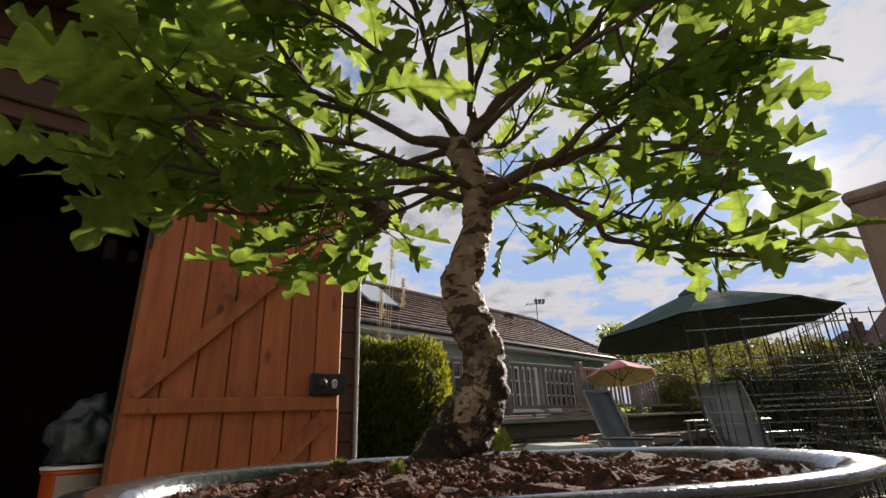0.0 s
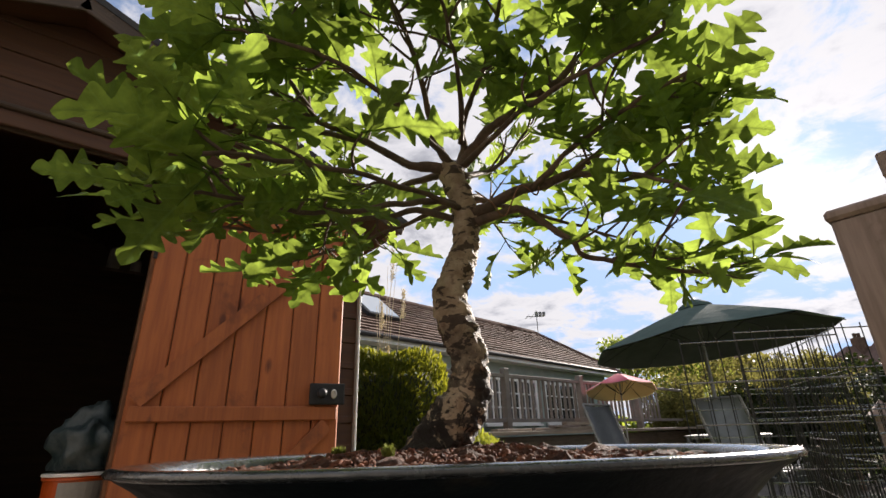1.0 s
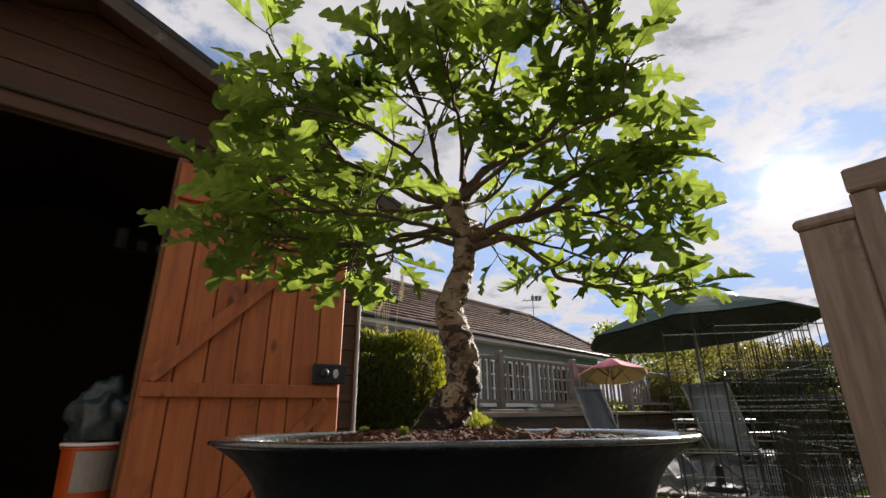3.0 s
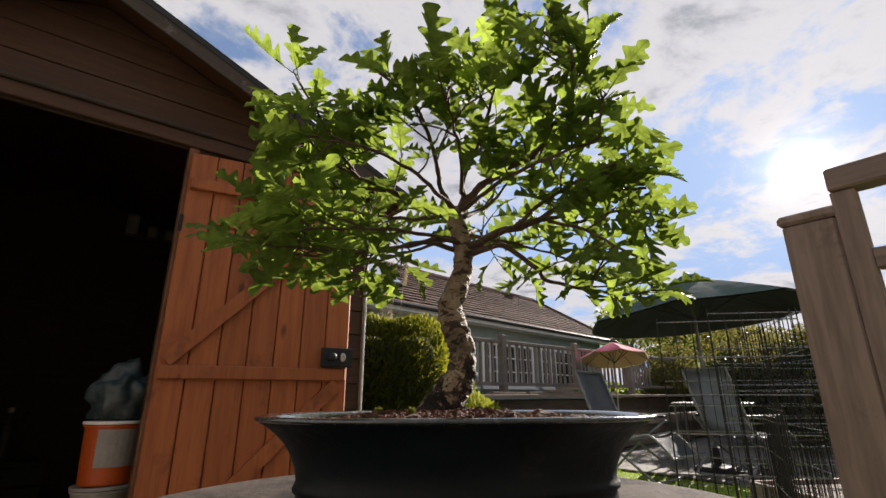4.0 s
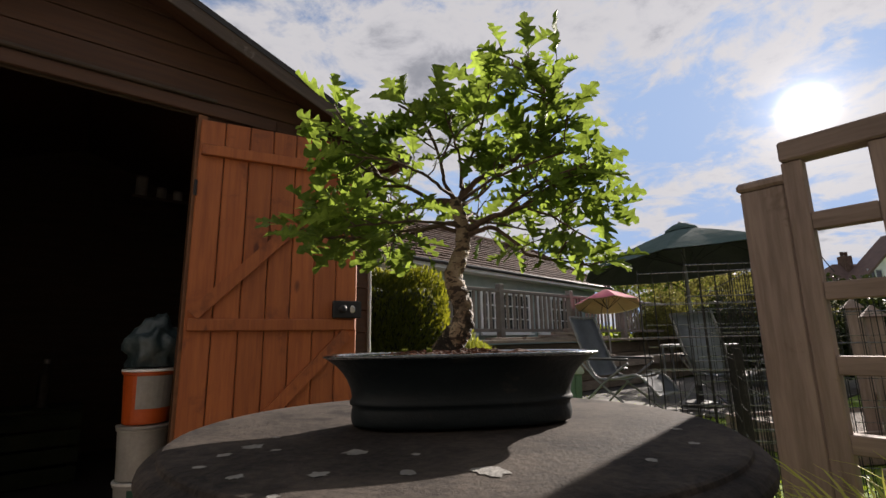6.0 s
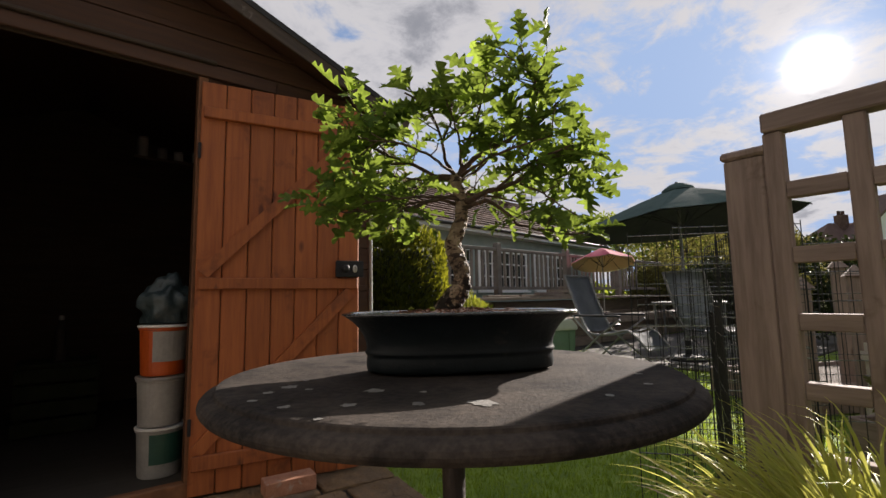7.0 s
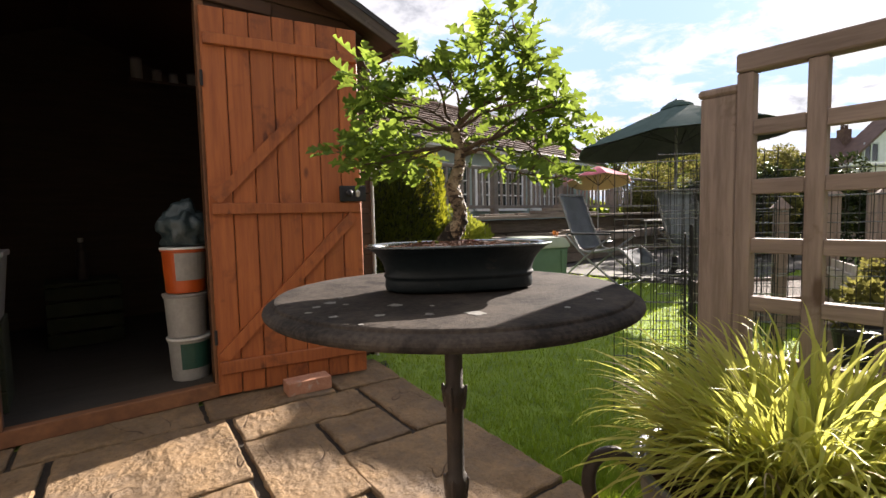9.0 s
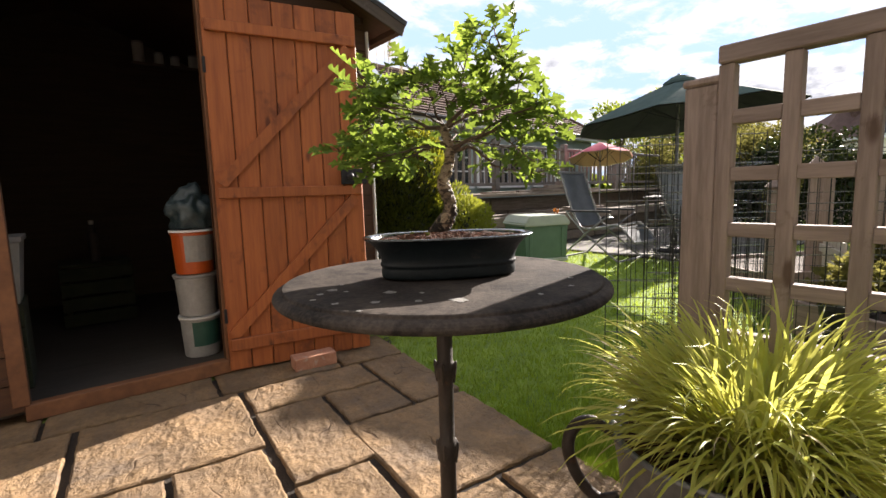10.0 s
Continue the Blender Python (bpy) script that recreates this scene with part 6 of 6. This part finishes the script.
    for k in range(56):
        x = -2.9 + 0.135 * k
        if min(abs(x - c) for c in (-1.87, 0.0, 1.87, 3.74)) > 0.07:
            part("baluster", stick, None, rail, m=pose(x, -0.09, -0.83, 0, rng.uniform(-1.5, 1.5), 0), local=True)
    # timber offcuts lying on the sleepers
    for k, (x, y, z, w, turn, thick) in enumerate(((0.15, -0.36, 0.832, 1.15, -4, 0.035), (0.85, -0.30, 0.832, 0.80, 3, 0.05), (0.30, -0.33, 0.868, 0.75, 5, 0.03), (0.62, -0.34, 0.899, 0.55, -9, 0.045),
                                                   (0.95, -0.31, 0.945, 0.60, 2, 0.055), (-0.9, -0.35, 0.832, 0.7, 2, 0.03), (1.6, -0.32, 0.832, 0.6, -6, 0.04),
                                                   (0.3, -0.60, 0.502, 1.3, -3, 0.04), (1.25, -0.58, 0.502, 0.9, 4, 0.05), (-0.9, -0.62, 0.502, 1.0, 2, 0.03), (0.75, -0.60, 0.545, 0.7, 6, 0.03))):
        a = pose(5.6, 5.0, 0, 0, 0, 3.0) @ Vector((x, y, z))
        bm = box(-w / 2, -0.045 - 0.01 * (k % 3), 0, w / 2, 0.045 + 0.01 * (k % 2), thick, 0.004)
        tagged(part("timber_offcut", bm, M["rail"] if k in (2, 4, 8) else M["decking"], m=pose(a.x, a.y, a.z, 0, 0, 3.0 + turn)), "grey timber offcut lying on the deck edge", "plank", group="timber offcuts")


build_deck()


# ---- garden furniture ----
def build_bin():
    b = thing("storage_bin", 4.17, 3.42, 0, -19, label="green plastic garden storage bin with pale sloping lid", category="storage bin")
    outline = [(-0.27, 0.0), (0.27, 0.0), (0.30, 0.44), (-0.30, 0.44)]
    part("body", prism(outline, -0.25, 0.25), M["bin"], b, local=True)
    part("plinth", box(-0.29, -0.28, 0.0, 0.29, 0.28, 0.045, 0.01), M["bin_lid"], b, local=True)
    lid = prism([(-0.315, 0.442), (0.315, 0.442), (0.315, 0.475), (0.24, 0.565), (-0.24, 0.565), (-0.315, 0.475)], -0.29, 0.29)
    bmesh.ops.bevel(lid, geom=lid.edges[:], offset=0.012, segments=2, affect="EDGES")
    part("lid", lid, M["bin_lid"], b, "pale green lid", local=True)
    for x in (-0.22, 0.22):
        part("rib", box(x - 0.02, -0.262, 0.06, x + 0.02, -0.2505, 0.41, 0.004), M["bin"], b, local=True)


build_bin()


def build_recliner():
    """A folding recliner: one long laced sling in an oval tube frame, crossed legs, flat arms."""
    chair = thing("reclining_chair", 0, 0, 0, label="folding reclining garden chair with dark grey laced sling", category="chair", group="garden chairs")
    w = 0.25
    side = [(0.40, 1.08), (0.34, 0.92), (0.26, 0.70), (0.17, 0.50), (0.10, 0.40), (-0.05, 0.38), (-0.22, 0.41), (-0.36, 0.44), (-0.47, 0.37), (-0.58, 0.24)]
    line, _ = smooth_path([(0, y, z) for y, z in side], [1.0] * len(side), 3)

    def sling(name, a, b):
        bm = bmesh.new()
        rows = [[bm.verts.new((x, p.y + 0.020 * (1 - (x / w) ** 2), p.z - 0.022 * (1 - (x / w) ** 2))) for x in (-w, -0.15, 0.0, 0.15, w)] for p in line[a:b]]
        for p, q in zip(rows, rows[1:]):
            for k in range(4):
                bm.faces.new((p[k], p[k + 1], q[k + 1], q[k]))
        bmesh.ops.solidify(bm, geom=bm.faces[:], thickness=0.008)
        part(name, bm, M["sling"], chair, smooth=True, local=True)

    sling("backrest", 0, 12)
    sling("seat", 12, 22)
    sling("footrest", 22, len(line))
    for s in (-1, 1):
        x = s * (w + 0.022)
        rail = part("side_tube", tube([Vector((x, p.y, p.z)) for p in line], 0.013, 8), M["tube_metal"], chair, smooth=True, local=True)
        lace = [Vector((s * (w - 0.004 + (0.026 if k % 2 else 0.0)), p.y, p.z + 0.010)) for k, p in enumerate(line)]
        part("lacing", tube(lace, 0.0035, 5), M["tub"], rail, "pale elastic lacing", local=True)
        part("leg", tube(*smooth_path([(x * 1.06, 0.30, 0.60), (x * 1.06, 0.05, 0.34), (x * 1.06, -0.40, 0.012)], [0.012] * 3, 4), 8), M["tube_metal"], chair, local=True)
        part("leg", tube(*smooth_path([(x * 1.10, -0.30, 0.56), (x * 1.10, 0.00, 0.34), (x * 1.10, 0.36, 0.012)], [0.012] * 3, 4), 8), M["tube_metal"], chair, local=True)
        part("armrest", box(x * 1.08 - 0.027, -0.30, 0.585, x * 1.08 + 0.027, 0.27, 0.610, 0.010, None, 2), M["black"], chair, "flat black armrest", local=True)
    for y, z in ((0.40, 1.08), (-0.58, 0.24)):
        part("cross_tube", tube([(-w - 0.022, y, z), (w + 0.022, y, z)], 0.013, 8), M["tube_metal"], chair, local=True)
    for y in (0.36, -0.40):
        part("floor_bar", tube([(-w - 0.03, y, 0.013), (w + 0.03, y, 0.013)], 0.012, 8), M["tube_metal"], chair, local=True)
    return chair


first_chair = build_recliner()
first_chair.matrix_basis = pose(4.80, 2.92, 0.0, 0, 0, 3)
copy_thing(first_chair, pose(5.74, 2.17, 0.012, 0, 0, 74))


def build_terrace():
    # terrace added under the furniture, its slabs dark in colour
    bed = part("pavement_terrace", prism([(5.15, -0.06), (11.2, -0.06), (11.2, 0.001), (5.15, 0.001)], 1.55, 4.55), M["joint"])
    tagged(bed, "dark concrete slab terrace under the garden furniture", "terrace", kind="structure")
    slab = to_mesh(box(-0.295, -0.295, -0.03, 0.295, 0.295, 0.0, 0.006), "slab", M["terrace"])
    rng = random.Random(17)
    for i in range(10):
        for j in range(5):
            part("slab", slab, None, bed, m=pose(5.47 + 0.6 * i, 1.86 + 0.6 * j, 0.011 + rng.uniform(-0.002, 0.001), 0, 0, rng.uniform(-0.4, 0.4)))


build_terrace()


def build_garden_table():
    t = thing("patio_table", 6.6, 2.75, 0.012, 20, label="dark slatted metal patio table under the parasol", category="table")
    for k in range(7):
        part("slat", box(-0.55, -0.45 + 0.13 * k, 0.70, 0.55, -0.34 + 0.13 * k, 0.715), M["pole"], t, local=True)
    for x in (-0.5, 0.5):
        for y in (-0.4, 0.4):
            part("leg", tube([(x, y, 0), (x, y, 0.70)], 0.016, 8), M["pole"], t, local=True)


build_garden_table()


def build_parasol(name, x, y, foot, top, rim, half, sides, cover, lining, lab, tilt=(0, 0), turn=0.0, pole=0.02, vent=True, stick="pole"):
    p = thing(name, x, y, foot, turn, label=lab, category="parasol")
    part("pole", tube([(0, 0, 0.0), (0, 0, top - foot - 0.02)], pole, 10), M[stick], p, local=True)
    part("base", turned([(0.25, 0.0), (0.25, 0.03), (0.20, 0.06), (0.04, 0.08), (0.035, 0.25)], 28), M["black"], p, local=True)
    head = pose(0, 0, top - foot, tilt[0], tilt[1], 0)

    def skin(drop, shrink, mat, nm):
        bm = bmesh.new()
        tipv = bm.verts.new((0, 0, -drop))
        rings = []
        for j in range(1, 6):
            q = j / 5
            row = []
            for k in range(sides * 4):
                a = 2 * math.pi * k / (sides * 4)
                frac = (k % 4) / 4
                sag = 1 - 0.055 * math.sin(math.pi * frac)
                r = half * shrink * q * sag
                z = -(top - rim) * (q ** 1.12) - drop - 0.02 * math.sin(math.pi * frac) * q
                row.append(bm.verts.new((r * math.cos(a), r * math.sin(a), z)))
            rings.append(row)
        n = sides * 4
        for k in range(n):
            bm.faces.new((tipv, rings[0][k], rings[0][(k + 1) % n]))
        for a, b in zip(rings, rings[1:]):
            for k in range(n):
                bm.faces.new((a[k], b[k], b[(k + 1) % n], a[(k + 1) % n]))
        ob = part(nm, bm, mat, p, m=head, local=True)
        return ob

    canopy = skin(0.0, 1.0, cover, "canopy")
    if lining is not None:
        skin(0.014, 0.985, lining, "lining")
    for k in range(sides):
        a = 2 * math.pi * k / sides
        e = Vector((half * math.cos(a), half * math.sin(a), -(top - rim)))
        rib = part("rib", tube([Vector((0, 0, -0.03)), e * 0.5 + Vector((0, 0, 0.0)), e - Vector((0, 0, 0.02))], 0.006, 5), M["black"], p, m=head, local=True)
        part("strut", tube([Vector((0, 0, -0.75 * (top - rim) - 0.15)), e * 0.45 - Vector((0, 0, 0.02))], 0.005, 5), M["black"], rib, local=True)
    if vent:
        bm = turned([(0.20, -0.055), (0.19, -0.02), (0.10, 0.035), (0.03, 0.06)][::1], sides * 2)
        part("vent_cap", bm, cover, canopy, local=True)
    part("finial", turned([(0.02, 0.05), (0.026, 0.062), (0.015, 0.075), (0.004, 0.08)], 12), M["pole"], p, m=head, local=True)
    return p


build_parasol("garden_parasol", 5.88, 2.50, 0.0, 2.21, 1.72, 1.32, 8, M["canvas"], M["canopy_shade"], "large dark green canvas garden parasol standing open", (-4.7, 0.5), 15, 0.022)
build_parasol("small_parasol", 7.20, 4.49, 0.30, 1.68, 1.40, 0.56, 8, M["pink"], M["yellow"], "small tilted pink parasol with yellow lining", (-8.0, 9.0), 0, 0.012, False, "tub")


# ---- beyond the fence and behind the patio ----
def build_far():
    tree("garden_bush", 11.4, 5.6, 0, 1.2, (1.3, 1.0, 1.1), M["olive"], 12000, 0.065, 18, 11, "dense green garden bush behind the parasol", "bush", 0.06)
    tree("garden_bush", 12.0, 4.0, 0, 1.3, (1.3, 1.1, 1.25), M["olive"], 14000, 0.065, 18, 12, "dense green garden bush behind the patio", "bush", 0.06)
    tree("garden_bush", 10.6, 2.75, 0, 1.2, (0.85, 0.85, 1.1), M["olive"], 13000, 0.06, 18, 13, "dark leafy bush beside the patio", "bush", 0.06)
    # dark bushes added for the shaded lower part of the planting
    for x, y, r, h, seed in ((9.25, 3.45, 0.62, 0.80, 31), (9.20, 2.55, 0.66, 0.84, 32), (9.05, 1.55, 0.58, 0.80, 33)):
        tree("laurel_bush", x, y, 0, h, (r, r, h - 0.02), M["shaded_leaf"], 9000, 0.06, 16, seed, "dense dark green bush behind the chairs, shade in its colour", "bush", 0.05)
    tree("garden_bush", 8.30, 1.98, 0, 0.68, (0.24, 0.24, 0.40), M["olive"], 2500, 0.07, 12, 14, "small rounded bush seen through the trellis", "bush", 0.04)
    tree("garden_tree", 15.5, 9.1, 0, 3.1, (1.15, 1.15, 0.9), M["bush"], 1600, 0.14, 12, 15, "leafy tree rising behind the bungalow", "tree", 0.14)
    tree("garden_tree", 16.5, 7.6, 0, 2.6, (1.6, 1.6, 1.5), M["bush"], 5000, 0.16, 16, 16, "leafy tree in a garden beyond", "tree", 0.14)
    tree("garden_tree", 17.0, 5.4, 0, 1.6, (1.5, 1.5, 1.3), M["olive"], 5500, 0.16, 16, 17, "leafy tree in a garden beyond", "tree", 0.14)
    tree("garden_tree", 21.0, -3.2, 0, 2.3, (2.4, 2.2, 1.7), M["bush"], 5000, 0.2, 16, 18, "dark green tree far beyond the fence", "tree", 0.16)
    tree("russet_shrub", 4.62, 3.50, 0, 0.34, (0.075, 0.085, 0.30), M["autumn"], 500, 0.045, 12, 19, "russet leaved shrub beside the storage bin", "shrub", 0.02)
    tree("garden_bush", 7.4, 0.8, 0, 0.75, (0.55, 0.55, 0.6), M["shaded_leaf"], 3500, 0.07, 12, 20, "low dark bush beyond the wire pen", "bush", 0.04)

    # a white gabled house in the distance
    house = thing("gabled_house", 33.0, 5.7, 0, -37, label="distant white gabled house with red-brown tiled roof", category="house")
    part("wall", prism([(-0.3, 0), (6.7, 0), (6.7, 3.0), (3.2, 6.2), (-0.3, 3.0)], 0, 1.1), M["housewall"], house, "white rendered gable wall", local=True)
    part("wall", box(-1.9, 0.5, 0, -0.31, 3.0, 2.9), M["housewall"], house, local=True)
    for s in (-1, 1):
        m = pose(3.2, 0, 6.25, 0, 42.4 * s, 0)
        part("roof", box(0 if s > 0 else -5.1, -0.3, 0, 5.1 if s > 0 else 0, 1.15, 0.12), M["redroof"], house, m=m, local=True)
    part("roof", loft([[(-2.1, 0.3, 2.9), (2.4, 0.3, 2.9), (2.4, 3.2, 2.9), (-2.1, 3.2, 2.9)], [(0.3, 1.5, 4.8), (2.0, 1.5, 4.8), (2.0, 1.6, 4.8), (0.3, 1.6, 4.8)]]), M["redroof"], house, local=True)
    chimney = part("chimney", box(0.75, 1.2, 4.0, 1.25, 1.7, 5.25, 0.03), M["tile"], house, local=True)
    for x in (0.88, 1.12):
        part("chimney_pot", tube([(x, 1.45, 5.25), (x, 1.45, 5.5)], 0.09, 10), M["tile"], chimney, local=True)
    for x, z in ((1.2, 3.25), (4.6, 3.25), (1.2, 0.9), (4.6, 0.9)):
        win = thing("window", 0, 0, 0)
        win.parent = house
        win.matrix_basis = pose(x, -0.02, z)
        part("pane", box(-0.4, -0.01, 0, 0.4, 0.015, 1.0), M["glass"], win, local=True)
        bars = bmesh.new()
        for a in (-0.4, 0.0, 0.4):
            box(a - 0.04, -0.04, -0.04, a + 0.04, -0.011, 1.04, 0, bars)
        for a in (0.0, 1.0):
            box(-0.4, -0.038, a - 0.04, 0.4, -0.0115, a + 0.04, 0, bars)
        part("window_frame", bars, M["upvc"], win, local=True)
    roofs = thing("terrace_house", 40.0, 14.0, 0, 10, label="distant house with long brown tiled roof", category="house")
    part("wall", box(-8, -3, 0, 8, 3, 3.2), M["housewall"], roofs, local=True)
    part("roof", loft([[(-8.3, -3.3, 3.2), (8.3, -3.3, 3.2), (8.3, 3.3, 3.2), (-8.3, 3.3, 3.2)], [(-6.5, -0.05, 5.6), (6.5, -0.05, 5.6), (6.5, 0.05, 5.6), (-6.5, 0.05, 5.6)]]), M["redroof"], roofs, local=True)

    # a cream panelled outbuilding
    hut = thing("cream_outbuilding", 13.2, 0.42, 0, -52, label="cream panelled outbuilding with flat pale roof", category="outbuilding")
    for k in range(9):
        part("panel", box(-1.8 + 0.4 * k, 0.0, 0.0, -1.41 + 0.4 * k, 0.05, 1.66, 0.006), M["cream_panel"], hut, local=True)
    part("body", box(-1.8, 0.055, 0.0, 1.8, 1.8, 1.64), M["cream_panel"], hut, local=True)
    part("roof", box(-1.9, -0.12, 1.661, 1.9, 1.9, 1.72, 0.01), M["white"], hut, "pale flat roof", local=True)

    # low picket fence and raised beds
    fence = thing("picket_fence", 9.2, 0.4, 0, -52, label="low brown picket fence beside the beds", category="fence")
    for k in range(16):
        part("picket", prism([(-1.2 + 0.15 * k, 0.0), (-1.11 + 0.15 * k, 0.0), (-1.11 + 0.15 * k, 0.62), (-1.155 + 0.15 * k, 0.70), (-1.2 + 0.15 * k, 0.62)], 0, 0.02), M["timber"], fence, local=True)
    for z in (0.18, 0.48):
        part("fence_rail", box(-1.25, 0.021, z, 1.25, 0.05, z + 0.06), M["timber"], fence, local=True)
    for k, (x, y, turn, w, d) in enumerate(((3.3, -0.35, -30, 1.5, 0.8), (4.6, 0.75, -30, 1.6, 0.9), (5.6, -0.9, -30, 1.8, 0.9))):
        bed = thing("raised_bed", x, y, 0, turn, label="raised garden bed edged with pale weathered planks", category="raised bed", group="raised beds")
        for s in (-1, 1):
            part("plank", box(-w / 2, s * d / 2 - 0.015, 0, w / 2, s * d / 2 + 0.015, 0.20, 0.004), M["rail"], bed, local=True)
            part("plank", box(s * w / 2 - 0.015, -d / 2 + 0.016, 0, s * w / 2 + 0.015, d / 2 - 0.016, 0.20, 0.004), M["rail"], bed, local=True)
        part("earth", box(-w / 2 + 0.016, -d / 2 + 0.016, 0.0, w / 2 - 0.016, d / 2 - 0.016, 0.17), M["gravel"], bed, "dark earth", local=True)
        for s in (-1, 1):
            part("stake", box(s * w / 2 - 0.03, -d / 2 - 0.06, 0, s * w / 2 + 0.03, -d / 2 - 0.016, 0.55 + 0.1 * k, 0.006), M["timber"], bed, local=True)
    # a pale path, plant pots and stakes between the beds
    rng = random.Random(12)
    for k in range(7):
        a, b = 2.6 + 0.62 * k, -0.95 + 0.36 * k
        bm = box(-0.28, -0.26, -0.02, 0.28, 0.26, 0.012, 0.006)
        tagged(part("path_slab", bm, M["pathstone"], m=pose(a, b, 0.0, 0, 0, 30 + rng.uniform(-2, 2))), "pale concrete slab of a garden path", "paving slab", group="path slabs")
    for k, (x, y, r, h) in enumerate(((2.75, 0.12, 0.13, 0.24), (3.05, -0.02, 0.11, 0.20), (3.9, 0.20, 0.14, 0.26), (2.62, -0.62, 0.12, 0.22), (4.4, 0.05, 0.12, 0.22))):
        pot = thing("plant_pot", x, y, 0.0, 0, label="black plastic plant pot with a leafy plant", category="plant pot", group="plant pots")
        part("body", turned([(r * 0.72, 0), (r * 0.95, h * 0.88), (r, h * 0.9), (r, h), (r * 0.9, h), (r * 0.85, h * 0.9)], 24), M["black"], pot, local=True)
        g = np.random.default_rng(70 + k)
        q, d = ball_points(g, 420, (x, y, h + 0.10), (0.16, 0.16, 0.17), 7)
        v, f = spray(q, d, 0.05, g, 0.5)
        tagged(part("foliage", cloud_mesh("foliage", v, f, M["olive"]), None, pot), kind="stuff")
    for k, (x, y, h) in enumerate(((3.55, 0.42, 0.92), (4.15, 0.62, 1.0), (3.25, 0.62, 0.85), (4.7, 0.32, 0.95), (5.4, 0.5, 1.0))):
        stake = thing("bed_post", x, y, 0.0, 20, label="short weathered wooden post with a pyramid cap", category="post", group="bed posts")
        part("shaft", box(-0.04, -0.04, 0, 0.04, 0.04, h, 0.004), M["timber"], stake, local=True)
        cap = bmesh.new()
        bmesh.ops.create_cone(cap, segments=4, radius1=0.085, radius2=0.004, depth=0.07, cap_ends=True, matrix=pose(0, 0, h + 0.0355, 0, 0, 45))
        part("cap", cap, M["timber"], stake, local=True)
    for k, (x, y, turn) in enumerate(((3.3, 0.30, 25), (3.75, 0.05, 40))):
        board = thing("slatted_board", x, y, 0.0, turn, label="pale slatted board leaning in the beds", category="board", group="slatted boards")
        for j in range(6):
            part("slat", box(-0.22 + 0.075 * j, 0, 0.03, -0.155 + 0.075 * j, 0.014, 0.52, 0.003), M["pathstone"], board, local=True)
        for z in (0.10, 0.42):
            part("batten", box(-0.23, 0.0145, z, 0.23, 0.03, z + 0.05), M["pathstone"], board, local=True)
    # a tall hedge far round the gardens
    g = np.random.default_rng(44)
    n = 26000
    t = g.random(n)
    a = np.radians(-62 + 150 * t)
    r = 23.0 + 1.2 * g.normal(size=n) * 0.5 + 3.0 * np.sin(5 * a)
    z = (1.7 + 0.5 * np.sin(9 * a) + 0.35 * np.sin(23 * a)) * g.random(n) ** 0.6
    pts = np.stack([r * np.cos(a), r * np.sin(a), z], 1)
    v, f = spray(pts, np.stack([-np.cos(a), -np.sin(a), 0.6 + 0 * a], 1), 0.34, g, 0.6)
    tagged(new("boundary_hedge", cloud_mesh("boundary_hedge", v, f, M["bush"])), "far green hedge and shrubs round the gardens", "hedge", kind="stuff")
    # a board fence closes the garden behind
    for name, x0, y0, x1, y1 in (("boundary_fence", 11.8, 6.6, 12.6, 2.6), ("boundary_fence", 11.0, -0.6, 8.4, -5.0)):
        f = thing(name, x0, y0, 0, math.degrees(math.atan2(y1 - y0, x1 - x0)), label="weathered brown board fence along the garden", category="fence")
        long = math.hypot(x1 - x0, y1 - y0)
        n = int(long / 0.15)
        plank = to_mesh(box(0, 0, 0, 0.142, 0.02, 1.35, 0.003), "plank", M["timber"])
        for k in range(n):
            part("plank", plank, None, f, m=pose(0.15 * k, 0, 0), local=True)
        for z in (0.3, 1.05):
            part("fence_rail", box(0, 0.021, z, n * 0.15, 0.06, z + 0.07), M["timber"], f, local=True)


build_far()


def build_enclosure():
    """Plain unseen walls, added behind and beside the path to cut skylight and bounce a little back."""
    back = part("wall_south", box(-3.4, -2.45, 0, 3.2, -2.2, 5.2), M["unseen_wall"])
    tagged(back, "plain grey wall added out of view to limit skylight", "wall", kind="structure")
    west = part("wall_west", box(-2.85, -2.19, 0, -2.7, 4.6, 3.4), M["unseen_wall"])
    tagged(west, "plain grey wall added beside the patio to limit skylight", "wall", kind="structure")


build_enclosure()
build_paving()
